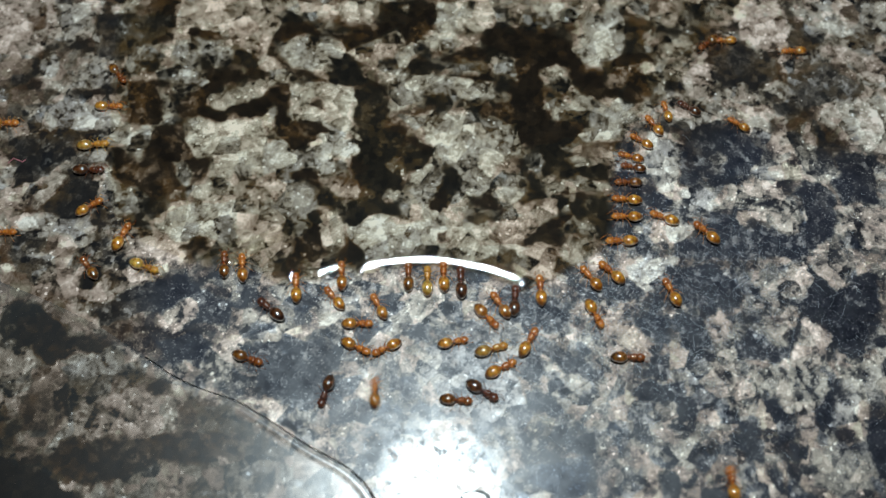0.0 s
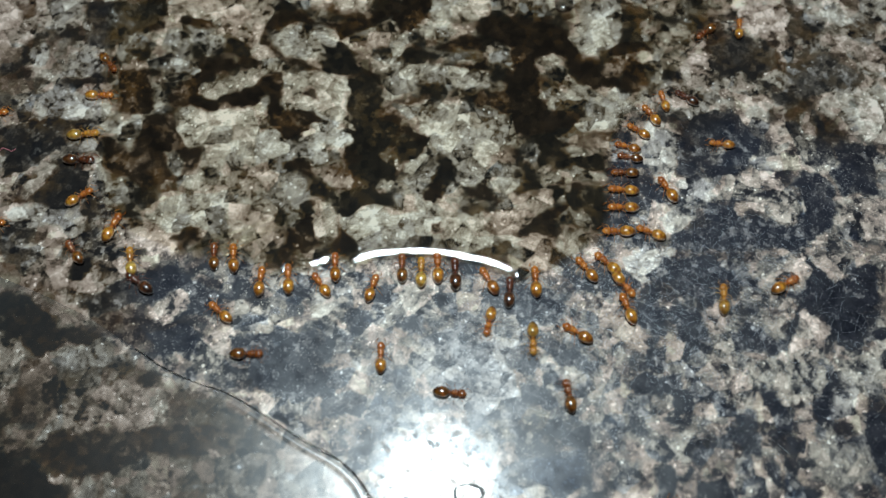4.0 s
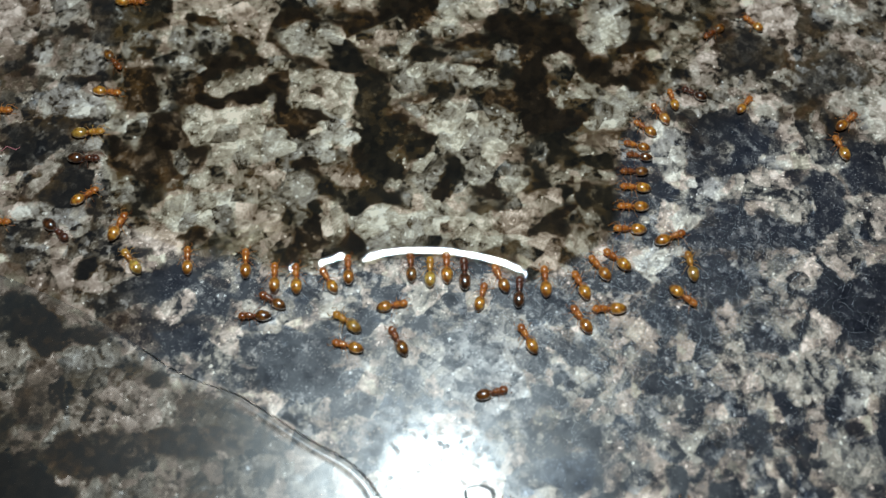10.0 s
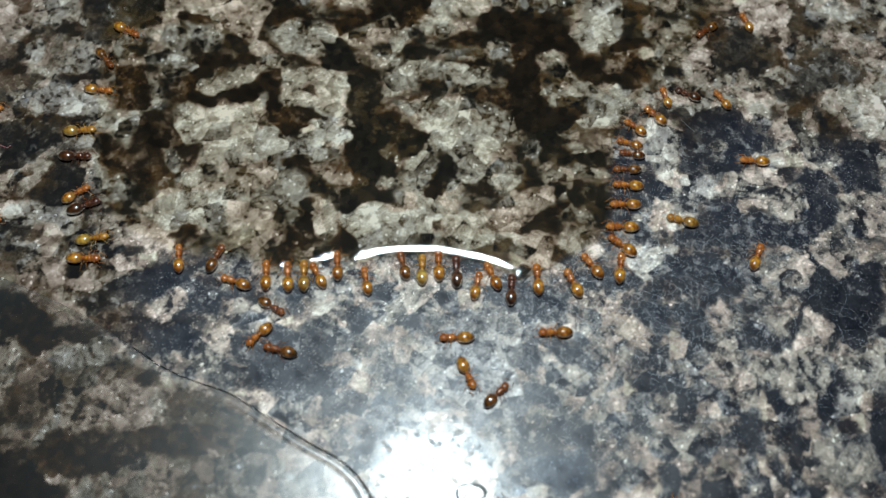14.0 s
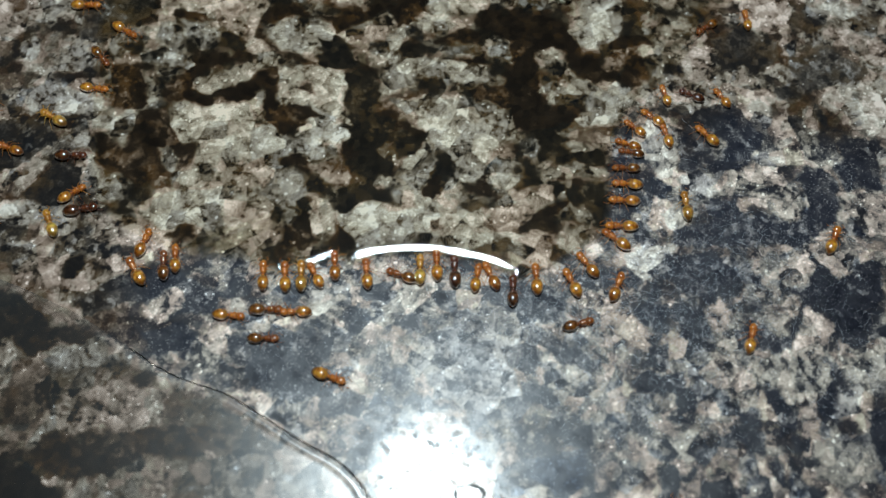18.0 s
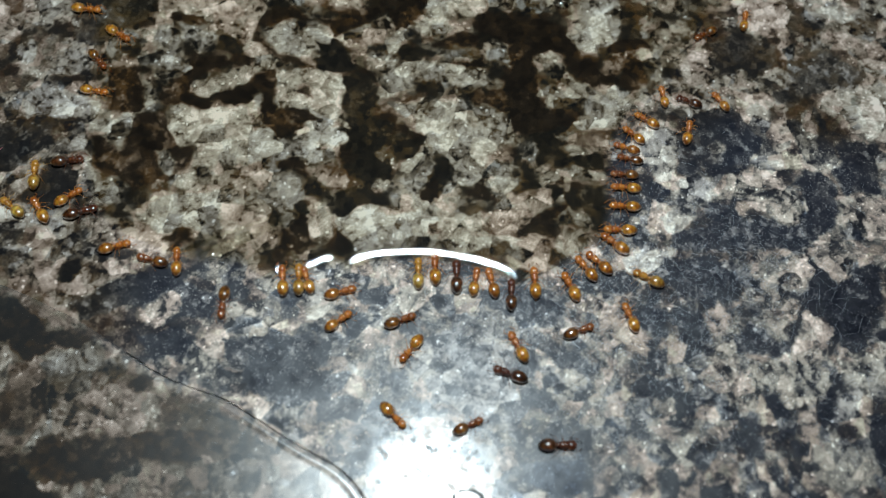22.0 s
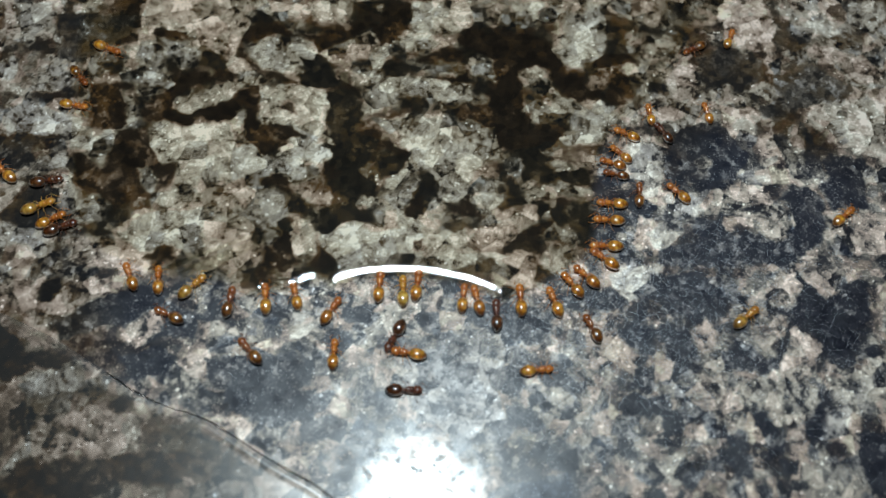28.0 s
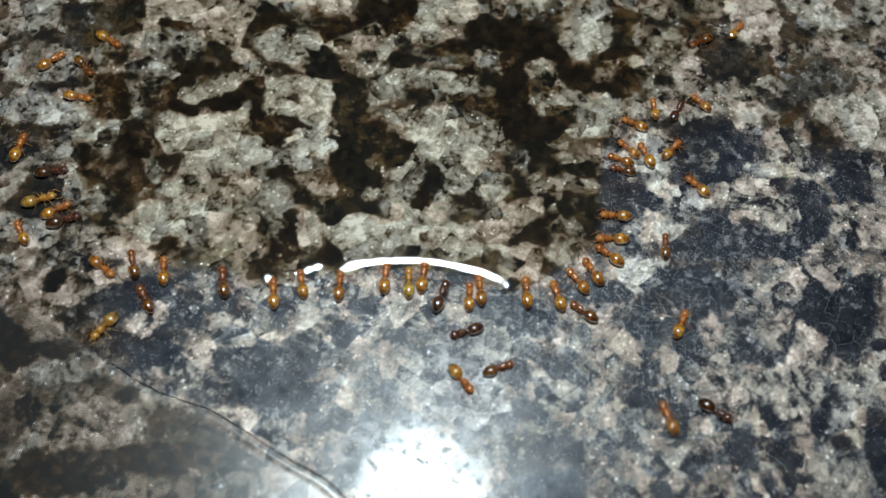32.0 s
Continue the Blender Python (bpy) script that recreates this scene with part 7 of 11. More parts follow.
FILM_EDGE = ragged([(-36.4, -2.0), (-31.3, -3.7), (-26.1, -6.1), (-22.1, -8.6), (-18.6, -10.7), (-14.8, -12.1), (-12.2, -13.6), (-9.5, -15.3), (-6.5, -17.0), (-4.8, -18.9), (-4.0, -21.9), (-10.6, -26.2), (-25.4, -26.2), (-35.7, -23.4), (-40.5, -16.5), (-43.4, -8.2), (-41.5, -2.3)])


def hashed(i, j, k):
    v = np.sin(i * 127.1 + j * 311.7 + k * 74.7) * 43758.5453
    return v - np.floor(v)


def value_noise(x, y, k):
    i, j = np.floor(x), np.floor(y)
    u, v = x - i, y - j
    u, v = u * u * (3 - 2 * u), v * v * (3 - 2 * v)
    a, b, c, d = hashed(i, j, k), hashed(i + 1, j, k), hashed(i, j + 1, k), hashed(i + 1, j + 1, k)
    return (a * (1 - u) + b * u) * (1 - v) + (c * (1 - u) + d * u) * v


def lightness(xs, ys, gx, gy, pool):
    """How light the mineral is over a grid of places: a mottled ground with the mapped crystals laid over it, their edges chipped."""
    n = value_noise(gx / 2.2, gy / 2.2, 3) * 0.6 + value_noise(gx / 1.0, gy / 1.0, 5) * 0.4
    tone = np.clip(0.17 + (n - 0.32) * 1.4, 0.1, 0.55)
    tone = np.where(pool, np.clip(tone * 0.85 - 0.08, 0.04, 0.44), tone)
    wx = gx + (value_noise(gx / 0.8, gy / 0.8, 51) - 0.5) * 0.5 + (value_noise(gx / 0.28, gy / 0.28, 52) - 0.5) * 0.3
    wy = gy + (value_noise(gx / 0.8, gy / 0.8, 53) - 0.5) * 0.5 + (value_noise(gx / 0.28, gy / 0.28, 54) - 0.5) * 0.3
    margin = np.clip(value_noise(gx / 0.7, gy / 0.7, 61) * 2.4 - 0.8, 0, 1)
    rnd = random.Random(12)
    for group in MINERALS:
        for bx, by, rx, ry, turn, light in group:
            reach = 1.3 * math.hypot(rx, ry) + 0.6
            i0, i1 = np.searchsorted(xs, (bx - reach, bx + reach))
            j0, j1 = np.searchsorted(ys, (by - reach, by + reach))
            c, s = math.cos(radians(turn)), math.sin(radians(turn))
            dx, dy = wx[j0:j1, i0:i1] - bx, wy[j0:j1, i0:i1] - by
            u, v = (dx * c + dy * s) / rx, (dy * c - dx * s) / ry
            d = (np.abs(u) ** 3 + np.abs(v) ** 3) ** (1 / 3)
            w = np.clip((1.08 - d) * min(rx, ry) / 0.16 + 0.5, 0, 1)
            # a slight slope of shade across the crystal, and a darker joint along part of its edge
            own = light + (u * rnd.uniform(-1, 1) + v * rnd.uniform(-1, 1)) * 0.09 * min(1, light * 2.2)
            if light > 0.3:
                own = own - 0.3 * margin[j0:j1, i0:i1] * np.exp(-((1.06 - d) * min(rx, ry) / 0.1) ** 2)
            tone[j0:j1, i0:i1] = tone[j0:j1, i0:i1] * (1 - w) + own * w
    return tone


HUES = {"s": -0.14, "b": 0.1, "n": 0.32, "g": 0.45, "p": 0.62, "r": 0.8, "y": 0.93}


def outlined(xs, ys, gx, gy, shade, pool):
    """Lay the larger crystals over the shade: straight-sided pieces with slightly chipped edges and a darker joint along parts of them."""
    hue, cover = np.full(gx.shape, 0.3), np.zeros(gx.shape)
    wx = gx + (value_noise(gx / 0.9, gy / 0.9, 71) - 0.5) * 0.5 + (value_noise(gx / 0.3, gy / 0.3, 72) - 0.5) * 0.3
    wy = gy + (value_noise(gx / 0.9, gy / 0.9, 73) - 0.5) * 0.5 + (value_noise(gx / 0.3, gy / 0.3, 74) - 0.5) * 0.3
    patchy = np.clip(value_noise(gx / 0.8, gy / 0.8, 75) * 2.6 - 0.9, 0, 1)
    # some edges are crisp, others fade where one mineral shines through another
    width = 0.12 + np.where(pool, 0.75, 0.4) * np.clip(value_noise(gx / 1.4, gy / 1.4, 76) * 1.8 - 0.7, 0, 1)
    rnd = random.Random(5)
    for group in OUTLINED:
        for light, name, *flat in group:
            poly = np.array(flat).reshape(-1, 2)
            lo, hi = poly.min(0) - 0.6, poly.max(0) + 0.6
            i0, i1 = np.searchsorted(xs, (lo[0], hi[0]))
            j0, j1 = np.searchsorted(ys, (lo[1], hi[1]))
            at = (slice(j0, j1), slice(i0, i1))
            px, py = wx[at].ravel(), wy[at].ravel()
            d = (np.where(inside(poly, px, py), 1, -1) * edge_distance(poly, px, py)).reshape(wx[at].shape)
            w = np.clip(d / width[at] + 0.55, 0, 1)
            middle, reach = poly.mean(0), np.ptp(poly, axis=0).max() + 0.5
            a = rnd.uniform(0, 6.28)
            own = light + ((gx[at] - middle[0]) * math.cos(a) + (gy[at] - middle[1]) * math.sin(a)) / reach * 0.3 * min(0.5, light)
            if light > 0.3:
                own = own - 0.2 * patchy[at] * np.exp(-((d - 0.06) / 0.09) ** 2)
            shade[at] = shade[at] * (1 - w) + own * w
            hue[at] = hue[at] * (1 - w) + (HUES[name] + rnd.uniform(-0.05, 0.05)) * w
            cover[at] = np.maximum(cover[at], w)
    return shade.ravel(), hue.ravel(), cover.ravel()


def crystals(x, y, size):
    """The nearest jittered seed of each place: its middle and its own random number."""
    x = x + (value_noise(x / 0.5, y / 0.5, 11) - 0.5) * 0.06 + (value_noise(x / 0.2, y / 0.2, 12) - 0.5) * 0.025
    y = y + (value_noise(x / 0.5, y / 0.5, 13) - 0.5) * 0.06 + (value_noise(x / 0.2, y / 0.2, 14) - 0.5) * 0.025
    i, j = np.floor(x / size), np.floor(y / size)
    best, second, si, sj = np.full(x.shape, 1e9), np.full(x.shape, 1e9), np.zeros(x.shape), np.zeros(x.shape)
    for di in (-1, 0, 1):
        for dj in (-1, 0, 1):
            px, py = (i + di + hashed(i + di, j + dj, 1)) * size, (j + dj + hashed(i + di, j + dj, 2)) * size
            d = (px - x) ** 2 + (py - y) ** 2
            near = d < best
            second = np.where(near, best, np.minimum(second, d))
            best, si, sj = np.where(near, d, best), np.where(near, i + di, si), np.where(near, j + dj, sj)
    keys, back = np.unique(np.stack([si, sj], 1), axis=0, return_inverse=True)
    ki, kj = keys[:, 0], keys[:, 1]
    return (ki + hashed(ki, kj, 1)) * size, (kj + hashed(ki, kj, 2)) * size, hashed(ki, kj, 9), back.ravel(), np.sqrt(second) - np.sqrt(best)


def worktop():
    """The polished slab: a fine sheet where the crystals can be told apart, coarser towards its ends, with real thickness."""
    far_x, far_y = [47, 52, 60, 80, 110, 160, 240, 350, 480], [33, 40, 60, 80, 120, 180, 260]
    xs = np.concatenate([[-v for v in far_x[::-1]], np.arange(-44, 44.01, 0.095), far_x])
    ys = np.concatenate([[-v for v in far_y[::-1]], np.arange(-23, 29.01, 0.095), far_y])
    gx, gy = np.meshgrid(xs, ys)
    x, y = gx.ravel(), gy.ravel()
    # the map gives the mineral; large crystals share a shade, a cleavage direction and seams, small ones differ a little
    wet = inside(POOL_EDGE[::2], x, y)
    sx, sy, small, back, _ = crystals(x, y, 0.62)
    fx, fy, _, chip, _ = crystals(x + 7.3, y + 3.1, 0.36)
    # the large pieces are laths that lie aslant
    lx, ly, _, lath, _ = crystals(0.8 * x + 0.42 * y, 0.85 * y - 0.6 * x, 0.95)
    lx, ly = (0.85 * lx - 0.42 * ly) / 0.932, (0.6 * lx + 0.8 * ly) / 0.932
    bx, by, big, own, gap = crystals(x, y, 1.5)
    turn, rank, sr = hashed(own, own * 0 + 3, 21) * math.pi, big[own], small[back]
    u, v = x * np.cos(turn) + y * np.sin(turn), -x * np.sin(turn) + y * np.cos(turn)
    lean = np.clip((x - bx[own]) * np.sin(turn * 3) + (y - by[own]) * np.cos(turn * 3), -1, 1)
    streak = value_noise(u / 0.9 + rank * 40, v / 0.16, 31) * 0.6 + value_noise(u / 0.35, v / 0.09, 33) * 0.4
    grid = lightness(xs, ys, gx, gy, wet.reshape(gx.shape))

    def seen_at(cx, cy):
        return grid[np.clip(np.searchsorted(ys, cy), 0, len(ys) - 1), np.clip(np.searchsorted(xs, cx), 0, len(xs) - 1)]
    # each small crystal takes the shade of its own middle, which breaks the outlines into angular steps
    coarse, finer, slab = seen_at(sx, sy)[back], seen_at(fx - 7.3, fy - 3.1)[chip], seen_at(lx, ly)[lath]
    pick = hashed(back.astype(float), 5.0, 77)
    shade = 0.5 * grid.ravel() + 0.5 * np.where(pick < 0.42, finer, np.where(pick < 0.84, coarse, 0.4 * slab + 0.6 * coarse))
    shade, hue, cover = outlined(xs, ys, gx, gy, shade.reshape(gx.shape), wet.reshape(gx.shape))
    shade = np.where(shade > 0.3, shade + 0.05, shade)
    pale = np.clip((shade - 0.28) / 0.2, 0, 1)
    seam = np.exp(-(gap / 0.11) ** 2) * np.clip(value_noise(x / 1.3, y / 1.3, 41) * 2.2 - 0.6, 0, 1)
    tone = shade + (sr - 0.5) * (0.14 + 0.1 * pale) + (rank - 0.55) * (0.06 + 0.38 * pale) * (1 - 0.2 * cover) + pale * ((streak - 0.5) * 0.32 - seam * 0.14 + lean * 0.2 + (hashed(lath.astype(float), 2.0, 5) - 0.5) * 0.24)
    # cloudy patches and small inclusions: dark ones in the pale minerals, pale chips and brownish clearer places in the dark ones
    cloud = value_noise(x / 1.3, y / 1.3, 81) * 0.55 + value_noise(x / 0.55, y / 0.55, 82) * 0.45
    chips = np.clip((value_noise(x / 0.42 + y / 0.9, y / 0.42, 83) * 0.6 + value_noise(x / 0.2, y / 0.2, 84) * 0.4 - 0.63) / 0.06, 0, 1)
    clear = np.clip(value_noise(x / 2.1, y / 2.1, 85) * 2.2 - 0.9, 0, 1)
    tone = tone + pale * (cloud - 0.5) * np.where(wet, 0.26, 0.2) - pale * chips * 0.24
    tone = tone + (1 - pale) * (((cloud - 0.42) * 0.16 + clear * 0.07) * np.where(wet, 1.0, 0.5) + chips * clear * 0.2)
    # the dry polish is hatched by wiping and sprinkled with pale specks
    dulled = np.exp(-((x - 15) / 12) ** 2 - ((y + 4) / 7.5) ** 2) + 0.6 * np.exp(-((x + 3) / 9) ** 2 - ((y + 7) / 4.5) ** 2) + 0.25
    hatch = np.zeros_like(x)
    for k, a in enumerate((-0.6, -0.3, 0.85, 1.4)):
        u, v = x * math.cos(a) + y * math.sin(a), y * math.cos(a) - x * math.sin(a)
        hatch = np.maximum(hatch, np.clip((value_noise(u / 1.1 + 7 * k, v / 0.13, 101 + k) - 0.7) / 0.25, 0, 1))
    sugar = np.clip(value_noise(x / 0.24, y / 0.24, 111) * 0.6 + value_noise(x / 0.13, y / 0.13, 112) * 0.4 - 0.5, 0, 1)
    # pale haze near the torch's reflection, put into the stone's tone
    glare_haze = np.exp(-((x - 4.5) / 6) ** 2 - ((y + 8.5) / 3.5) ** 2)
    tone = tone + np.where(wet, 0, dulled * (1 - 0.6 * pale) * (0.12 * hatch + 0.34 * sugar) + 0.07 * glare_haze)
    sr = 0.65 * rank + 0.35 * sr
    sr = sr + (0.75 * hue + 0.25 * sr - sr) * cover
    # a yellowish dried stain along the older part of the film's rim
    rim = edge_distance(FILM_EDGE[::3], x, y)
    stain = np.exp(-(rim / 0.75) ** 2) * np.clip((-x - 17) / 5, 0, 1) * (y > -9) * np.clip(value_noise(x / 1.6, y / 1.6, 95) * 2.4 - 0.5, 0, 1)
    tone, sr = tone + stain * (0.4 - tone) * 0.8, sr + stain * (0.95 - sr)
    soak = np.clip(0.5 + np.where(wet, 1, -1) * edge_distance(POOL_EDGE[::4], x, y) / 0.9, 0, 1)
    soak = np.maximum(soak, 0.95 * np.clip(np.where(inside(FILM_EDGE[::2], x, y), 1, -1) * rim / 0.8, 0, 1))
    # towards the back and the left the browner soaked tones are mixed in
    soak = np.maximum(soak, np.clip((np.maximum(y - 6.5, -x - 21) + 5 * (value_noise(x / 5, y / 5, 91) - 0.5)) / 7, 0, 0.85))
    nx, ny = len(xs), len(ys)
    top = np.stack([x * MM, y * MM, np.zeros_like(x)], 1)
    idx = np.arange(nx * ny).reshape(ny, nx)
    quads = np.stack([idx[:-1, :-1], idx[:-1, 1:], idx[1:, 1:], idx[1:, :-1]], -1).reshape(-1, 4)
    border = np.concatenate([idx[0, :], idx[1:, -1], idx[-1, -2::-1], idx[-2:0:-1, 0]])
    low = top[border] - (0, 0, 0.03)
    base = np.arange(len(border)) + len(top)
    sides = np.stack([np.roll(border, -1), border, base, np.roll(base, -1)], -1)
    me = bpy.data.meshes.new("worktop")
    me.from_pydata(np.concatenate([top, low]).tolist(), [], quads.tolist() + sides.tolist() + [base[::-1].tolist()])
    me.materials.append(GRANITE)
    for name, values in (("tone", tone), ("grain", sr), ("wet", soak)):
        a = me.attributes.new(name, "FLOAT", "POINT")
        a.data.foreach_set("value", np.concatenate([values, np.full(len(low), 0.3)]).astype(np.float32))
    return tagged(new("worktop", me), "polished black, grey and cream speckled granite worktop, finely scratched", "worktop", kind="structure")


def liquid_sheet(name, edge, height, reach, mat, lip=0.0):
    """A pool over the stone: it rises from its edge as a meniscus and levels off."""
    middle = edge.mean(0)
    steps = 1 - np.linspace(0, 1, 60) ** 1.6
    rings = np.array([middle + (edge - middle) * s for s in steps])
    d = edge_distance(edge, rings[..., 0].ravel(), rings[..., 1].ravel())
    k = np.clip(d / reach, 0, 1)
    z = height * (2 * k - k * k) + 0.012 + lip * np.clip((rings[..., 0].ravel() + 21) / 8, 0, 1) * np.exp(-((d - 0.4) / 0.26) ** 2)
    z = np.where(d < 1e-6, 0.003, z)
    n = len(edge)
    verts = np.column_stack([rings.reshape(-1, 2), z]) * MM
    faces = [(a * n + i, a * n + (i + 1) % n, (a + 1) * n + (i + 1) % n, (a + 1) * n + i) for a in range(len(steps) - 2) for i in range(n)]
    faces.append(tuple((len(steps) - 2) * n + i for i in range(n)))
    return mesh_object(name, verts, faces, mat)


worktop()


def room():
    def slab(name, lo, hi, label):
        bm = bmesh.new()
        bmesh.ops.create_cube(bm, size=1)
        for v in bm.verts:
            v.co = Vector([lo[k] + (v.co[k] + 0.5) * (hi[k] - lo[k]) for k in range(3)])
        ob = part(name, bm, WALL)
        ob.data.polygons.foreach_set("use_smooth", [False] * len(ob.data.polygons))
        tagged(ob, label, "room", kind="structure")
    slab("floor", (-1.6, -2.4, -1.0), (1.6, 0.4, -0.9), "plain floor of the room in shade")
    slab("ceiling", (-1.6, -2.4, 1.5), (1.6, 0.4, 1.6), "plain painted ceiling of the room in shade")
    slab("wall_north", (-1.6, 0.262, -0.9), (1.6, 0.4, 1.5), "plain painted wall behind the worktop")
    slab("wall_south", (-1.6, -2.4, -0.9), (1.6, -2.3, 1.5), "plain painted wall of the room")
    slab("wall_east", (1.5, -2.3, -0.9), (1.6, 0.262, 1.5), "plain painted wall of the room")
    slab("wall_west", (-1.6, -2.3, -0.9), (-1.5, 0.262, 1.5), "plain painted wall of the room")


room()

tagged(liquid_sheet("syrup_pool", POOL_EDGE, 0.26, 1.95, SYRUP), "clear shiny pool of sweet liquid lying on the granite", "liquid spill", kind="structure")
tagged(liquid_sheet("liquid_film", FILM_EDGE, 0.04, 1.5, FILM, 0.05), "thin cloudy liquid film with a raised curved rim", "liquid spill", kind="structure")


def glassy(name):
    mat, tree, bsdf = material(name)
    bsdf.inputs["Transmission Weight"].default_value = 1.0
    bsdf.inputs["Roughness"].default_value = 0.04
    bsdf.inputs["IOR"].default_value = 1.4
    bump(tree, bsdf, noise_node(tree, 900, 2), 0.1, 0.0001)
    return mat


BEAD = glassy("clear_bead")
SPARK = glassy("bright_droplet")
SPARK.node_tree.nodes["Principled BSDF"].inputs["Roughness"].default_value = 0.13


def rim_bead():
    """The clear bead of liquid along the film's rim, thicker towards its fresh end."""
    bm = bmesh.new()
    line = [p for p in FILM_EDGE if -22 < p[0] < -3.5 and p[1] > -22 and p[1] < -6]
    line = sorted(line, key=lambda p: p[0])
    k = np.linspace(0, 1, len(line))
    tube(bm, [(p[0], p[1], 0.02) for p in line], [0.06 + 0.07 * t + 0.016 * math.sin(23 * t) + 0.01 * math.sin(61 * t) for t in k], 10)
    tagged(part("liquid_bead", bm, BEAD), "clear wavy bead of liquid along the film's rim", "liquid bead", kind="structure")


rim_bead()


def droplet(name, x, y, r, height, label, level=0.0):
    """A flat cap of liquid, round seen from above."""
    bm, rings = bmesh.new(), []
    for k in range(13):
        d = r * (1 - (k / 12) ** 1.3)
        z = height * (1 - (d / r) ** 2) + 0.004
        if k == 12:
            rings.append([bm.verts.new((0, 0, z * MM))])
        else:
            rings.append([bm.verts.new((d * math.cos(a) * MM, d * math.sin(a) * MM, z * MM)) for a in [2 * math.pi * i / 32 for i in range(32)]])
    for a, b in zip(rings, rings[1:]):
        for i in range(32):
            bm.faces.new((a[i], a[(i + 1) % 32], b[(i + 1) % 32], b[i]) if len(b) > 1 else (a[i], a[(i + 1) % 32], b[0]))
    ob = part(name, bm, SPARK)
    ob.location = (x * MM, y * MM, level * MM)
    tagged(ob, label, "droplet")


droplet("droplet", 10.8, 22.2, 0.8, 0.29, "tiny bright clear droplet on the pool", 0.266)
droplet("droplet", 33.95, 12.4, 0.45, 0.15, "tiny bright clear droplet on the stone")


def dried_ring():
    """An uneven ring that a burst bubble has left on the stone."""
    bm = bmesh.new()
    turn = [2 * math.pi * k / 40 for k in range(41)]
    tube(bm, [((0.95 + 0.08 * math.sin(3 * a + 1)) * math.cos(a), (0.72 + 0.06 * math.cos(2 * a)) * math.sin(a), 0.02) for a in turn], [0.09 + 0.05 * math.sin(2 * a + 0.6) + 0.02 * math.sin(7 * a) for a in turn], 8)
    ob = part("dried_ring", bm, RESIDUE)
    ob.location = (2.17 * MM, -19.12 * MM, 0)
    tagged(ob, "uneven grey ring of dried residue on the granite", "residue ring")


dried_ring()


def fibre():
    bm = bmesh.new()
    tube(bm, [(-35.00, 7.57, 0.03), (-34.64, 8.05, 0.03), (-34.20, 7.89, 0.03), (-33.85, 7.73, 0.03), (-33.58, 7.99, 0.03)], [0.02, 0.03, 0.03, 0.025, 0.015], 6)
    tagged(part("fibre", bm, FIBRE), "short pinkish red fibre lying on the granite", "fibre")


fibre()


def scratches():
    """Hair-fine scratches in the dull polish beside the pool, mostly along one wiping direction."""
    rnd, verts, faces = random.Random(7), [], []
    for n in range(5200):
        cx, cy = rnd.gauss(15.5, 8.5), rnd.gauss(-5.0, 5.0)
        if n % 4 == 0:
            cx, cy = rnd.uniform(-16, 34), rnd.uniform(-17, 5)
        if inside(POOL_EDGE[::16], np.array([cx]), np.array([cy]))[0]:
            continue
        a = radians(rnd.choice([-30, -42, -18, 48, 82]) + rnd.gauss(0, 18))
        half, wide, bow = 0.06 + rnd.random() ** 3 * 1.1, rnd.uniform(0.001, 0.0038), rnd.gauss(0, 0.03)
        start = len(verts)
        for k in range(6):
            s = (k / 5 * 2 - 1) * half
            x, y = cx + s * math.cos(a) - bow * s * s * math.sin(a), cy + s * math.sin(a) + bow * s * s * math.cos(a)
            w = wide * (1 - (s / half) ** 2 * 0.8)
            verts += [((x - w * math.sin(a)) * MM, (y + w * math.cos(a)) * MM, 0.004 * MM), ((x + w * math.sin(a)) * MM, (y - w * math.cos(a)) * MM, 0.004 * MM)]
        faces += [(start + 2 * k + 1, start + 2 * k + 3, start + 2 * k + 2, start + 2 * k) for k in range(5)]
    tagged(mesh_object("scratches", verts, faces, SCRATCH), "fine pale scratches in the polished granite", "scratches", kind="stuff")


scratches()


# ---- ants ----
def leg(side, k):
    """One of six legs, bent at knee and ankle: k is 0 for the front pair, 2 for the hind pair."""
    bm = bmesh.new()
    hip = (0.56 - 0.22 * k, side * 0.13, 0.36)
    ahead = (0.42, -0.05, -0.45)[k]
    knee = (hip[0] + ahead * 0.7, side * 0.46, 0.54)
    ankle = (hip[0] + ahead * 1.25, side * 0.7, 0.12)
    toe = (hip[0] + ahead * 1.65, side * 0.86, 0.016)
    tube(bm, [hip, tuple((a + b) / 2 for a, b in zip(hip, knee)), knee, ankle, toe], [0.03, 0.032, 0.018, 0.012, 0.007])
    return bm


def feeler(side):
    bm = bmesh.new()
    tube(bm, [(1.06, side * 0.1, 0.44), (1.2, side * 0.34, 0.56), (1.28, side * 0.42, 0.55), (1.52, side * 0.34, 0.34), (1.72, side * 0.24, 0.2)], [0.017, 0.02, 0.017, 0.02, 0.03])
    return bm


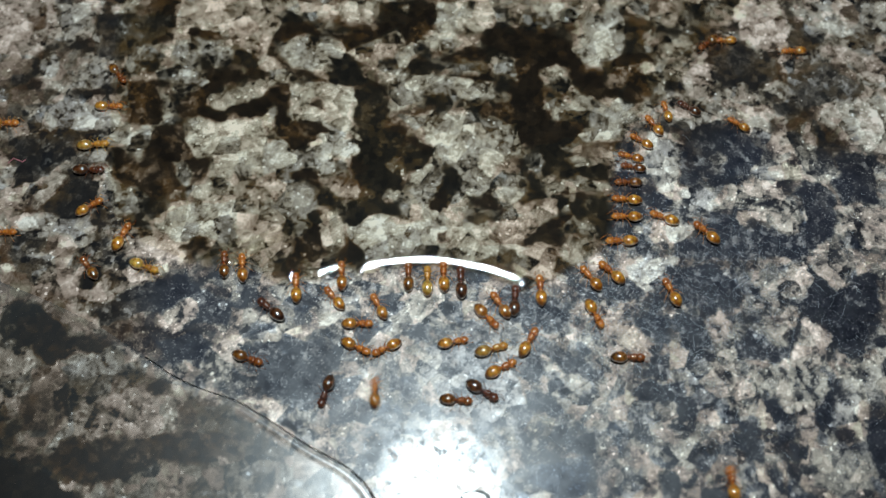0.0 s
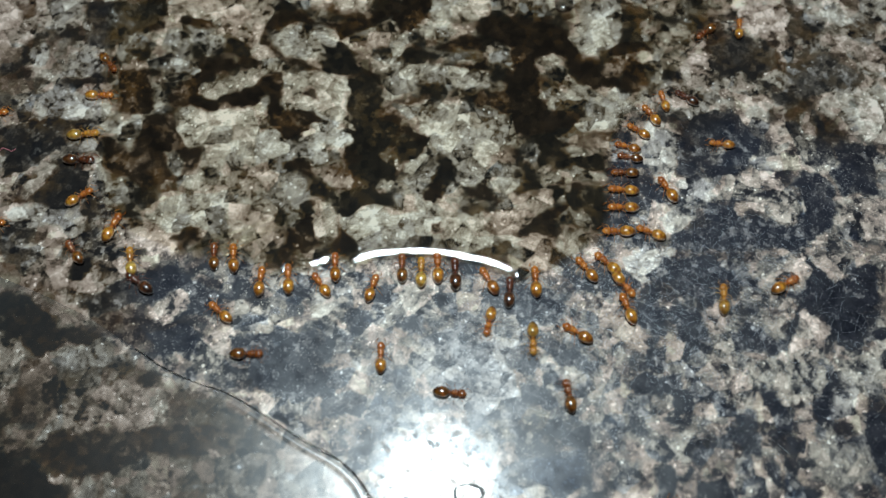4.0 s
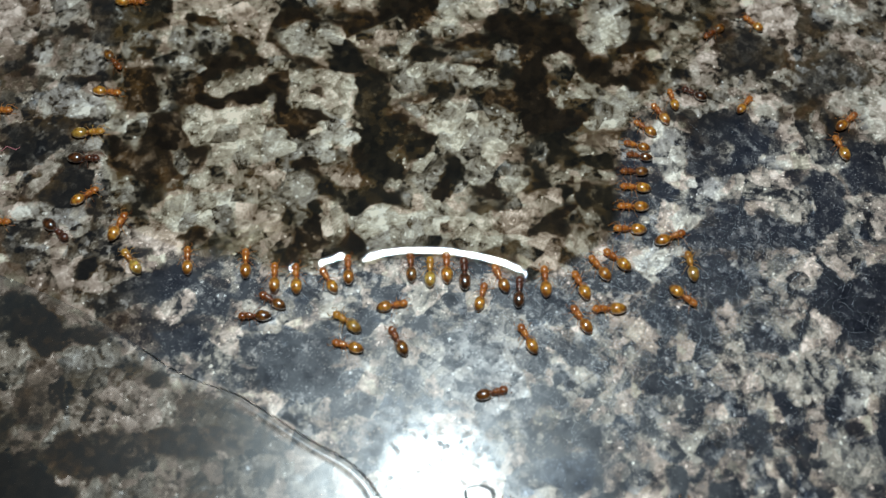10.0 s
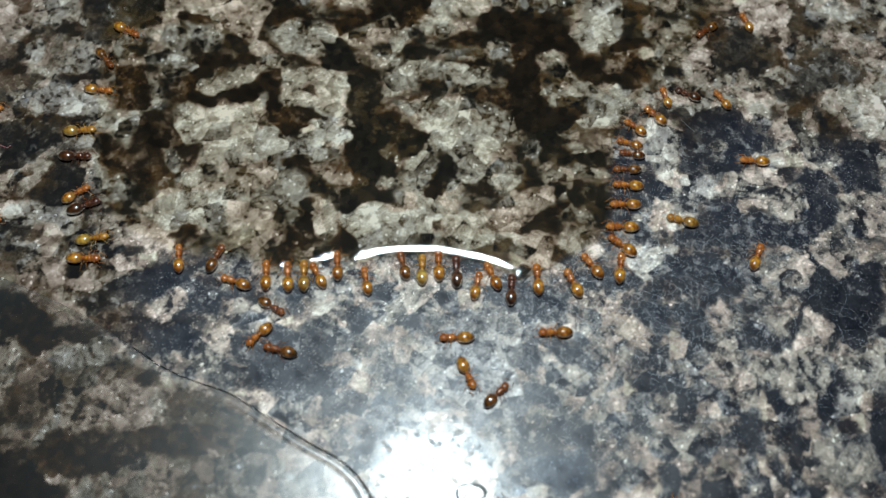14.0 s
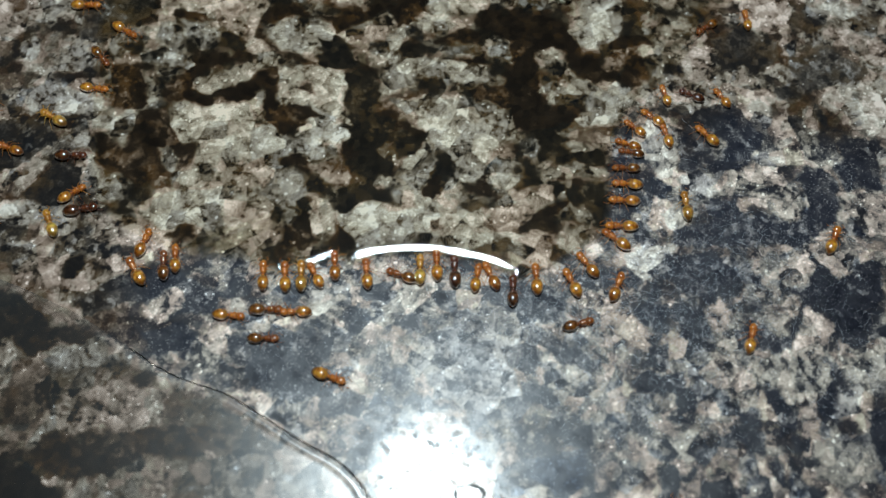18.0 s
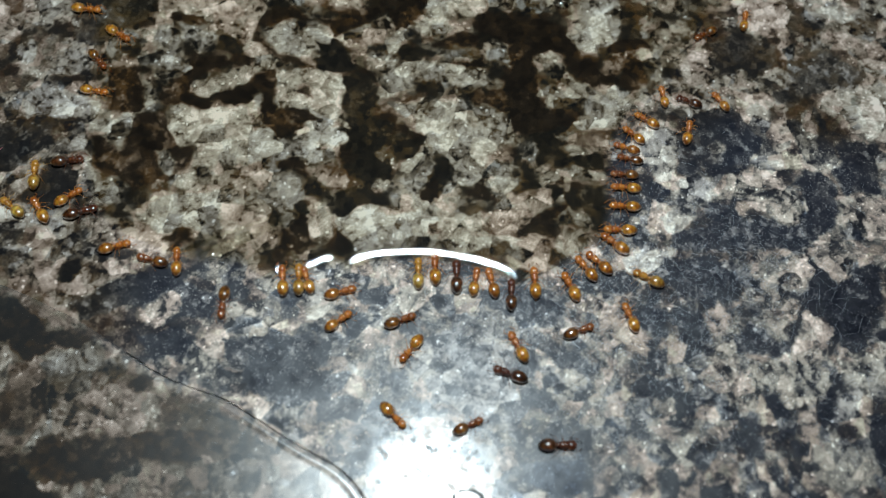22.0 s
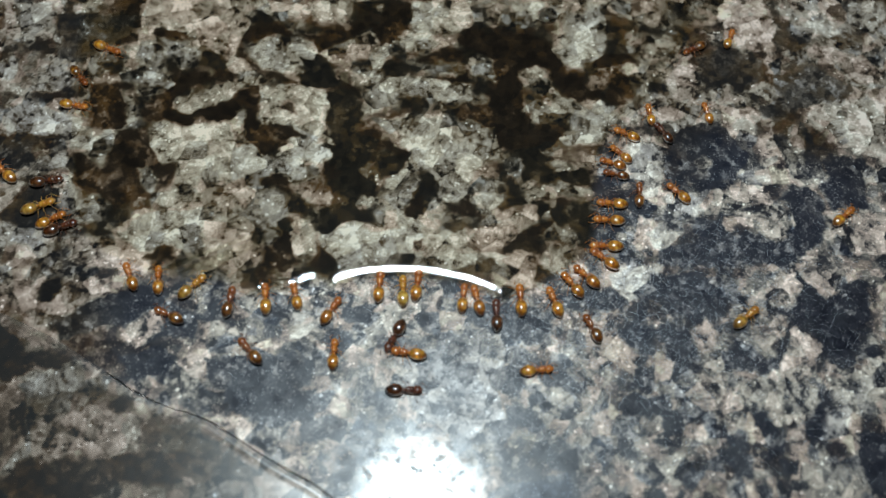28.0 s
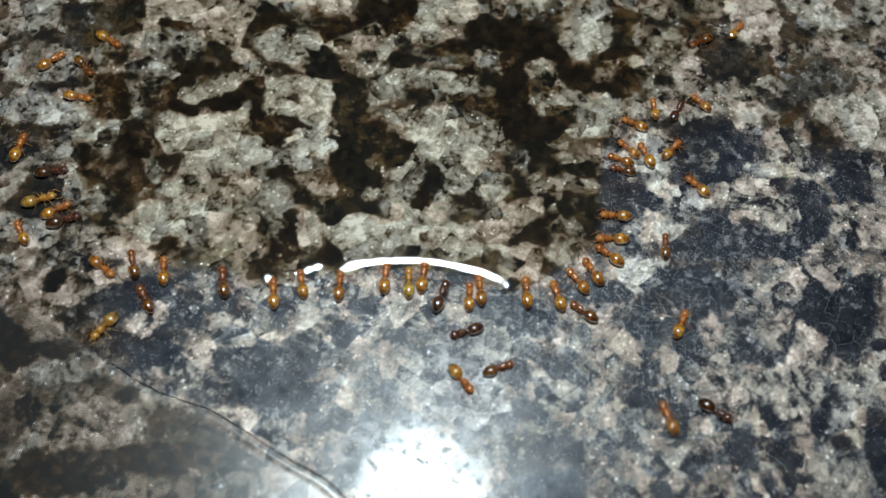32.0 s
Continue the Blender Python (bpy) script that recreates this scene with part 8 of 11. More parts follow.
def ant_model(colour):
    """One worker, 2.8 mm long, at the origin with its head towards +x."""
    shell, belly = SHELLS[colour]
    ant = new("ant")
    bm = bmesh.new()
    lathe(bm, [(0.64, 0.08), (0.68, 0.2), (0.77, 0.27), (0.9, 0.3), (1.04, 0.29), (1.16, 0.23), (1.24, 0.14), (1.28, 0.05)], (0.95, 0, 0.42), 0.78)
    tube(bm, [(1.2, 0.09, 0.38), (1.31, 0.08, 0.36), (1.35, 0.02, 0.35)], [0.05, 0.035, 0.012], 5)
    tube(bm, [(1.2, -0.09, 0.38), (1.31, -0.08, 0.36), (1.35, -0.02, 0.35)], [0.05, 0.035, 0.012], 5)
    head = part("head", bm, shell, ant)
    for side in (-1, 1):
        bm = bmesh.new()
        bmesh.ops.create_uvsphere(bm, u_segments=8, v_segments=6, radius=0.05 * MM, matrix=Matrix.Translation(Vector((0.98, side * 0.28, 0.5)) * MM))
        part("eye", bm, SHELLS["dark"][0], head, "tiny dark eye")
    bm = bmesh.new()
    lathe(bm, [(-0.02, 0.07), (0.03, 0.16), (0.12, 0.225), (0.22, 0.23), (0.3, 0.22), (0.38, 0.265), (0.48, 0.285), (0.58, 0.245), (0.65, 0.15), (0.69, 0.08)], (0.36, 0, 0.44), 1.08, bend=0.14)
    part("thorax", bm, shell, ant)
    bm = bmesh.new()
    lathe(bm, [(-0.2, 0.08), (-0.16, 0.16), (-0.12, 0.17), (-0.08, 0.11), (-0.05, 0.1), (-0.02, 0.14), (0.02, 0.12), (0.06, 0.07)], (-0.06, 0, 0.42), 1.3, 10)
    part("waist", bm, shell, ant)
    bm = bmesh.new()
    lathe(bm, [(-1.58, 0.05), (-1.53, 0.14), (-1.44, 0.235), (-1.3, 0.325), (-1.12, 0.395), (-0.92, 0.435), (-0.72, 0.445), (-0.5, 0.415), (-0.34, 0.345), (-0.22, 0.24), (-0.15, 0.14), (-0.11, 0.05)], (-0.78, 0, 0.47), 0.88, 18, bend=0.12)
    part("gaster", bm, belly, ant, "swollen glossy gaster with darker bands")
    for side in (-1, 1):
        part("antenna", feeler(side), shell, ant)
        for k in range(3):
            part("leg", leg(side, k), shell, ant)
    return ant


LABELS = {
    "amber": "glossy amber-orange worker ant on the granite",
    "yellow": "pale honey-yellow worker ant with a clear swollen gaster",
    "brown": "reddish-brown glossy worker ant on the granite",
    "dark": "dark brown, nearly black worker ant on the granite",
}
MODELS = {}


FORWARD = Matrix.Translation((0.17 * MM, 0, 0))  # from the middle of an ant to its waist


def ant(colour, size, rows, feeding=False):
    """An ant and its way: rows of seconds, x, y and the degrees to which its head points."""
    first = pose(rows[0][1] * MM, rows[0][2] * MM, 0, 0, 0, rows[0][3]) @ FORWARD
    if colour in MODELS:
        ob = copy_thing(MODELS[colour], first)
    else:
        ob = MODELS[colour] = ant_model(colour)
        ob.matrix_basis = first
    ob.scale = (size * 0.91, size, size * 0.95)
    tagged(ob, LABELS[colour] if not feeding else LABELS[colour].replace("on the granite", "drinking at the pool's edge"), "ant", "ants at the spilled liquid")
    WAYS.append((ob, rows))


WAYS = []
ant("amber", 0.90, [(0, -27.64, 12.84, 0), (6, -27.64, 12.84, 0), (7, -27.44, 13.00, -6), (21, -27.44, 13.00, -6), (22, -27.22, 13.06, -9), (23, -27.22, 13.06, -9), (24, -27.39, 13.28, -10), (29, -27.39, 13.28, -10), (30, -27.15, 13.20, -11), (31, -27.15, 13.20, -11), (32, -27.43, 13.13, -11)], True)
ant("yellow", 0.95, [(0, -22.83, -1.57, -21), (0.5, -22.90, -1.48, 38), (1, -22.98, -1.39, 98), (2, -22.98, -1.39, 98), (3, -23.06, -1.65, 88), (6, -21.84, -2.40, 141), (6.1, -21.76, -2.46, 97), (6.167, -21.68, -2.51, 53), (6.267, -21.51, -2.63, 9), (6.333, -21.34, -2.74, -34), (6.7, -20.61, -3.24, -34), (7, -20.18, -3.54, -35), (8, -18.81, -4.22, -5), (8.333, -19.10, -4.30, 49), (8.667, -19.40, -4.37, 104), (9, -19.69, -4.44, 159), (9.167, -20.06, -4.20, 153), (9.333, -20.79, -3.72, 147), (9.7, -22.41, -2.66, 147), (10, -23.37, -2.03, 128), (10.167, -23.93, -2.07, 156), (10.333, -25.05, -2.14, 183), (10.7, -27.52, -2.29, 183), (10.8, -28.01, -2.32, 234), (10.9, -28.49, -2.35, 284), (11, -28.98, -2.38, 335), (11.167, -29.19, -1.98, 406), (11.333, -29.62, -1.17, 478), (11.7, -30.55, 0.60, 478), (12, -31.11, 1.64, 420), (12.167, -30.94, 1.52, 372), (12.333, -30.59, 1.26, 324), (12.7, -29.83, 0.71, 324), (13, -29.39, 0.38, 349), (13.167, -29.05, 0.31, 349), (13.333, -28.37, 0.18, 349), (13.7, -26.89, -0.12, 349), (14, -26.01, -0.29, 371), (14.9, -25.92, -0.35, 371), (15.133, -25.58, -0.59, 325), (15.867, -24.30, -1.47, 325), (15.933, -24.19, -1.55, 377), (16.033, -24.07, -1.62, 428), (16.1, -23.96, -1.70, 479), (17, -23.87, -1.76, 479), (17.167, -24.38, -1.49, 495), (17.333, -25.39, -0.95, 512), (17.7, -27.61, 0.25, 512), (18, -28.93, 0.95, 476), (19, -29.84, 2.03, 476), (21, -29.84, 2.03, 476), (21.167, -30.03, 2.08, 500), (21.333, -30.41, 2.19, 524), (21.7, -31.23, 2.43, 524), (22, -31.72, 2.57, 501), (23, -31.11, 2.06, 468), (23.1, -31.06, 1.99, 428), (23.167, -31.01, 1.93, 387), (23.267, -30.91, 1.79, 347), (23.333, -30.81, 1.65, 307), (23.7, -30.36, 1.05, 307), (24, -30.09, 0.69, 313), (24.1, -30.52, 0.69, 246), (24.167, -31.38, 0.70, 180), (24.333, -33.25, 0.70, 180), (24.5, -34.37, 0.70, 180), (32, -34.37, 0.70, 180)])
ant("amber", 0.83, [(0, 29.89, 18.41, -180), (0.1, 30.09, 18.50, -219), (0.167, 30.30, 18.59, -258), (0.267, 30.70, 18.78, -297), (0.333, 31.11, 18.96, -336), (0.7, 32.90, 19.77, -336), (0.867, 33.43, 20.01, -385), (1, 33.96, 20.25, -434), (1.033, 34.03, 20.63, -395), (1.1, 34.09, 21.00, -357), (1.133, 34.22, 21.74, -318), (1.167, 34.35, 22.48, -280), (1.333, 34.91, 25.75, -280), (1.5, 35.25, 27.68, -280), (32, 35.25, 27.68, -280)])
ant("amber", 0.80, [(0, 24.13, 19.52, -180), (1, 24.13, 19.52, -180), (2, 24.56, 19.84, -218), (2.5, 24.88, 19.64, -259), (3, 25.20, 19.44, -301), (4.5, 25.47, 19.55, -259), (6, 25.74, 19.66, -218), (7, 26.03, 19.49, -223), (8, 25.96, 19.84, -228), (10, 25.96, 19.84, -228), (11, 26.19, 19.75, -242), (12, 26.19, 19.75, -242), (13, 25.92, 19.75, -251), (14, 25.92, 19.75, -251), (17, 25.91, 19.68, -267), (21, 25.91, 19.68, -267), (22, 25.90, 19.99, -284), (24, 25.90, 19.99, -284), (25, 25.74, 19.62, -294), (28, 25.74, 19.62, -294), (29, 25.86, 19.37, -307), (30, 25.73, 19.72, -311), (32, 25.73, 19.72, -311)])
ant("amber", 0.79, [(0, 24.24, 11.04, 143), (1, 24.42, 10.03, 202), (2, 23.67, 8.84, 202), (3, 23.02, 8.18, 180), (3.9, 22.88, 8.24, 180), (4.133, 22.36, 8.45, 158), (4.867, 20.37, 9.26, 158), (4.967, 20.11, 9.37, 117), (5.1, 19.84, 9.48, 76), (6, 19.71, 9.53, 76), (6.167, 19.85, 9.36, 13), (6.333, 20.12, 9.04, -50), (6.7, 20.72, 8.31, -50), (6.8, 20.84, 8.17, -109), (6.9, 20.96, 8.03, -168), (7, 21.08, 7.88, -227), (7.167, 21.33, 7.94, -287), (7.333, 21.82, 8.06, -346), (7.7, 22.90, 8.32, -346), (8, 23.53, 8.48, -277), (8.167, 23.47, 8.73, -266), (8.333, 23.34, 9.25, -256), (8.7, 23.05, 10.37, -256), (9, 22.87, 11.04, -277), (10, 24.10, 11.81, -310), (11, 22.97, 12.04, -239), (22, 22.97, 12.04, -239), (23, 22.83, 12.27, -245), (25, 22.83, 12.27, -245), (28, 23.00, 12.35, -260), (29, 23.03, 12.12, -260), (31, 23.03, 12.12, -260), (32, 22.09, 12.64, -228)])
ant("amber", 0.92, [(0, 17.33, 2.52, 157), (1, 17.33, 2.52, 157), (2, 16.64, 1.85, 202), (2.5, 16.62, 1.36, 143), (3, 16.60, 0.88, 85), (3.9, 16.52, 0.73, 85), (3.967, 16.43, 0.54, 138), (4.067, 16.33, 0.35, 190), (4.133, 16.23, 0.16, 243), (4.867, 15.15, -2.00, 243), (4.967, 15.00, -2.28, 203), (5.1, 14.86, -2.57, 163), (6, 14.78, -2.72, 163), (7, 14.78, -2.72, 163), (8, 14.87, -3.22, 174), (9, 16.22, -3.79, 146), (9.333, 16.60, -4.09, 204), (9.667, 16.99, -4.38, 263), (10, 17.38, -4.68, 321), (10.167, 17.58, -4.61, 350), (10.333, 17.99, -4.48, 378), (10.7, 18.90, -4.17, 378), (11, 19.43, -4.00, 395), (12, 20.21, -3.01, 434), (12.167, 20.38, -2.98, 402), (12.333, 20.71, -2.93, 369), (12.7, 21.45, -2.81, 369), (13, 21.88, -2.74, 360), (13.167, 22.07, -2.65, 373), (13.333, 22.46, -2.46, 386), (13.7, 23.30, -2.05, 386), (14, 23.80, -1.81, 425), (14.9, 23.77, -1.99, 425), (14.967, 23.74, -2.24, 370), (15.067, 23.70, -2.49, 316), (15.133, 23.66, -2.73, 261), (15.867, 23.21, -5.51, 261), (15.933, 23.18, -5.76, 315), (16.033, 23.14, -6.01, 370), (16.1, 23.10, -6.26, 424), (17, 23.07, -6.44, 424), (17.167, 23.01, -6.62, 429), (17.333, 22.90, -6.99, 433), (17.7, 22.66, -7.80, 433), (18, 22.52, -8.27, 433), (18.167, 22.80, -7.87, 424), (18.333, 23.36, -7.05, 415), (18.7, 24.60, -5.26, 415), (19, 25.33, -4.20, 398), (19.1, 25.07, -4.50, 356), (19.167, 24.82, -4.81, 314), (19.267, 24.30, -5.41, 272), (19.333, 23.79, -6.02, 230), (19.7, 21.52, -8.68, 230), (20, 20.19, -10.26, 293), (21, 20.89, -9.66, 267), (21.167, 20.21, -9.33, 211), (21.333, 18.87, -8.67, 154), (21.7, 15.90, -7.21, 154), (22, 14.15, -6.35, 109), (22.167, 14.05, -6.70, 182), (22.333, 13.85, -7.40, 254), (22.7, 13.40, -8.94, 254), (22.8, 13.32, -9.24, 311), (22.9, 13.23, -9.55, 369), (23, 13.14, -9.85, 427), (23.167, 12.81, -10.01, 497), (23.333, 12.16, -10.34, 567), (23.7, 10.72, -11.06, 567), (23.8, 10.44, -11.20, 618), (23.9, 10.15, -11.34, 669), (24, 9.87, -11.48, 720), (25, 8.37, -11.22, 750), (25.9, 8.36, -11.12, 750), (26.133, 8.33, -10.75, 815), (26.867, 8.19, -9.36, 815), (26.967, 8.18, -9.17, 770), (27.1, 8.16, -8.99, 725), (28, 8.15, -8.89, 725), (29, 8.15, -8.89, 725), (30, 8.32, -9.13, 730), (30.167, 8.93, -9.10, 726), (30.333, 10.14, -9.05, 723), (30.7, 12.81, -8.93, 723), (31, 14.38, -8.86, 782), (31.167, 14.77, -8.59, 768), (31.333, 15.55, -8.04, 755), (31.7, 17.26, -6.83, 755), (32, 18.27, -6.12, 785)])
ant("amber", 0.98, [(0, 20.44, 1.20, 134), (1, 19.83, 2.04, 134), (1.167, 19.67, 2.22, 133), (1.333, 19.35, 2.57, 132), (1.7, 18.64, 3.36, 132), (2, 18.22, 3.82, 134), (3, 17.89, 3.95, 145), (3.9, 17.92, 4.06, 145), (4.133, 18.03, 4.48, 75), (4.867, 18.46, 6.05, 75), (5.1, 18.57, 6.47, 59), (6, 18.60, 6.58, 59), (6.167, 18.77, 6.47, 13), (6.333, 19.10, 6.26, -32), (6.7, 19.84, 5.80, -32), (6.8, 19.99, 5.71, 19), (6.9, 20.13, 5.62, 71), (7, 20.28, 5.53, 122), (7.167, 20.17, 4.93, 191), (7.333, 19.94, 3.71, 260), (7.7, 19.45, 1.04, 260), (7.8, 19.36, 0.51, 201), (7.9, 19.26, -0.02, 142), (8, 19.16, -0.54, 84), (8.167, 18.98, -0.49, 124), (8.333, 18.61, -0.39, 164), (8.7, 17.79, -0.16, 164), (9, 17.31, -0.03, 180), (9.333, 17.17, -0.02, 127), (9.667, 17.02, -0.01, 74), (10, 16.88, -0.01, 21), (10.1, 16.80, -0.04, 66), (10.167, 16.71, -0.07, 111), (10.267, 16.54, -0.13, 156), (10.333, 16.37, -0.20, 201), (10.7, 15.62, -0.48, 201), (11, 15.18, -0.64, 157), (12, 14.20, -0.84, 146), (13, 13.88, -0.87, 141), (14, 13.88, -0.87, 141), (17, 13.52, -0.45, 141), (22, 13.52, -0.45, 141), (23, 13.76, -0.38, 141), (29, 13.76, -0.38, 141), (30, 13.67, -0.66, 141), (32, 13.67, -0.66, 141)])
ant("amber", 0.96, [(0, 17.23, -3.80, 113), (1, 18.38, -4.25, 40), (1.167, 18.90, -4.31, 16), (1.333, 19.95, -4.44, -7), (1.7, 22.27, -4.73, -7), (2, 23.63, -4.90, 39), (2.167, 23.81, -4.75, 39), (2.333, 24.15, -4.47, 40), (2.7, 24.90, -3.84, 40), (3, 25.35, -3.47, 56), (3.9, 25.55, -3.61, 56), (4.033, 25.97, -3.89, 11), (4.133, 26.39, -4.18, -34), (4.867, 29.52, -6.31, -34), (4.967, 29.94, -6.59, 33), (5.1, 30.36, -6.87, 99), (6, 30.57, -7.02, 99), (6.167, 29.66, -7.02, 140), (6.333, 27.83, -7.03, 180), (6.7, 23.83, -7.05, 180), (6.867, 22.64, -7.05, 123), (7, 21.46, -7.06, 65), (7.167, 20.67, -7.51, 137), (7.333, 19.10, -8.43, 210), (7.7, 15.65, -10.43, 210), (7.8, 14.97, -10.83, 159), (7.9, 14.29, -11.22, 108), (8, 13.61, -11.62, 57), (8.167, 13.26, -11.62, 119), (8.333, 12.55, -11.63, 181), (8.7, 11.00, -11.65, 181), (8.8, 10.70, -11.65, 233), (8.9, 10.39, -11.65, 286), (9, 10.08, -11.66, 339), (9.1, 9.88, -11.48, 379), (9.167, 9.67, -11.30, 419), (9.267, 9.25, -10.94, 459), (9.333, 8.83, -10.59, 500), (9.7, 7.00, -9.02, 500), (10, 5.91, -8.10, 477), (10.167, 5.02, -8.01, 506), (10.333, 3.23, -7.84, 534), (10.7, -0.70, -7.46, 534), (11, -3.02, -7.23, 529), (11.167, -3.36, -7.20, 532), (11.333, -4.02, -7.14, 535), (11.7, -5.49, -7.00, 535), (12, -6.36, -6.92, 490), (12.167, -6.16, -6.93, 423), (12.333, -5.76, -6.95, 357), (12.7, -4.88, -6.99, 357), (13, -4.36, -7.02, 371), (13.167, -3.78, -7.13, 360), (13.333, -2.63, -7.35, 349), (13.7, -0.09, -7.83, 349), (13.8, 0.41, -7.93, 293), (13.9, 0.91, -8.02, 236), (14, 1.41, -8.12, 180), (14.9, 1.14, -7.92, 180), (15.133, 0.06, -7.16, 145), (15.867, -4.00, -4.30, 145), (16.1, -5.08, -3.53, 96), (17, -5.35, -3.34, 96), (18, -5.09, -3.21, 96), (19, -5.37, -3.71, 134), (19.5, -5.14, -3.93, 83), (20, -4.91, -4.16, 32), (20.167, -4.70, -4.17, 15), (20.333, -4.27, -4.19, -3), (20.7, -3.34, -4.24, -3), (21, -2.79, -4.27, -0), (21.167, -2.67, -4.70, -37), (21.333, -2.43, -5.55, -74), (21.7, -1.90, -7.43, -74), (22, -1.59, -8.54, -128), (22.167, -1.56, -8.20, -202), (22.333, -1.48, -7.51, -276), (22.7, -1.31, -5.99, -276), (23, -1.21, -5.10, -265), (24, -2.21, -3.86, -232), (25, -2.40, -3.36, -251), (28, -2.90, -2.52, -274), (32, -2.90, -2.52, -274)])
ant("dark", 1.01, [(0, -12.80, -5.17, 140), (0.333, -12.72, -5.06, 83), (0.667, -12.64, -4.96, 26), (1, -12.57, -4.85, -31), (1.1, -12.99, -4.84, -69), (1.167, -13.40, -4.82, -106), (1.267, -14.24, -4.79, -144), (1.333, -15.08, -4.76, -182), (1.7, -18.76, -4.63, -182), (2, -20.94, -4.56, -210), (3, -21.57, -4.08, -219), (3.9, -21.81, -3.92, -219), (4.133, -22.78, -3.28, -213), (4.867, -26.43, -0.87, -213), (5.1, -27.40, -0.23, -261), (6, -27.65, -0.07, -261), (6.167, -27.97, 0.41, -249), (6.333, -28.62, 1.38, -236), (6.7, -30.04, 3.50, -236), (7, -30.89, 4.75, -260), (7.167, -30.98, 4.92, -251), (7.333, -31.15, 5.24, -241), (7.7, -31.54, 5.95, -241), (8, -31.78, 6.37, -299), (9, -31.78, 6.37, -299), (9.167, -31.55, 5.80, -364), (9.333, -31.09, 4.66, -428), (9.7, -30.10, 2.15, -428), (10, -29.51, 0.66, -399), (10.167, -29.29, 0.60, -388), (10.333, -28.87, 0.47, -377), (10.7, -27.93, 0.19, -377), (11, -27.38, 0.02, -360), (11.167, -27.43, 0.18, -306), (11.333, -27.54, 0.50, -252), (11.7, -27.77, 1.22, -252), (12, -27.91, 1.64, -312), (13, -27.29, 2.42, -336), (14, -27.01, 2.41, -336), (17, -26.67, 2.21, -336), (18, -26.91, 2.14, -349), (21, -26.91, 2.14, -349), (22, -26.67, 2.19, -343), (24, -26.67, 2.19, -343), (25, -26.76, 2.41, -337), (28, -26.76, 2.41, -337), (29, -27.03, 2.44, -330), (30, -26.85, 2.23, -342), (32, -26.85, 2.23, -342)])
ant("amber", 0.90, [(0, -6.44, -6.24, 0), (0.167, -6.71, -6.53, -66), (0.333, -7.24, -7.11, -133), (0.7, -8.41, -8.38, -133), (1, -9.10, -9.13, -195), (1.167, -9.58, -8.82, -204), (1.333, -10.54, -8.19, -213), (1.7, -12.66, -6.82, -213), (2, -13.92, -6.01, -180), (2.167, -14.08, -6.05, -172), (2.333, -14.39, -6.14, -165), (2.7, -15.08, -6.33, -165), (3, -15.49, -6.44, -215), (3.9, -15.64, -6.26, -215), (4.133, -16.24, -5.55, -230), (4.867, -18.50, -2.86, -230), (5.1, -19.10, -2.14, -264), (6, -19.25, -1.96, -264), (19, -19.25, -1.96, -264), (20, -18.95, -1.91, -265), (32, -18.95, -1.91, -265)])
ant("amber", 0.93, [(0, -6.46, -8.01, -26), (1, -7.27, -7.74, -78), (1.167, -7.51, -7.72, -131), (1.333, -8.00, -7.68, -185), (1.7, -9.06, -7.59, -185), (2, -9.68, -7.54, -180), (2.167, -10.03, -7.19, -202), (2.333, -10.74, -6.50, -225), (2.7, -12.28, -4.97, -225), (3, -13.20, -4.07, -275), (6, -12.99, -3.44, -268), (9, -12.99, -3.44, -268), (10, -12.68, -3.33, -267), (19, -12.68, -3.33, -267), (20, -13.28, -3.48, -220), (20.1, -13.17, -3.70, -181), (20.167, -13.06, -3.93, -142), (20.267, -12.84, -4.39, -103), (20.333, -12.62, -4.84, -64), (20.7, -11.66, -6.85, -64), (21, -11.09, -8.03, -10), (21.167, -10.27, -8.56, -22), (21.333, -8.64, -9.63, -33), (21.7, -5.04, -11.97, -33), (22, -2.91, -13.35, -45), (22.167, -2.72, -13.39, -28), (22.333, -2.33, -13.47, -11), (22.7, -1.48, -13.64, -11), (23, -0.98, -13.75, 20), (23.167, -0.60, -13.64, 18), (23.333, 0.16, -13.42, 16), (23.7, 1.82, -12.94, 16), (23.8, 2.14, -12.85, 71), (23.9, 2.47, -12.75, 125), (24, 2.80, -12.66, 180), (24.1, 2.93, -12.63, 138), (24.167, 3.07, -12.61, 96), (24.267, 3.33, -12.55, 53), (24.333, 3.60, -12.50, 11), (24.7, 4.78, -12.26, 11), (25, 5.48, -12.12, 44), (25.1, 5.45, -13.01, -24), (25.167, 5.39, -14.78, -92), (25.333, 5.25, -18.67, -92), (25.5, 5.17, -20.97, -92), (32, 5.17, -20.97, -92)])
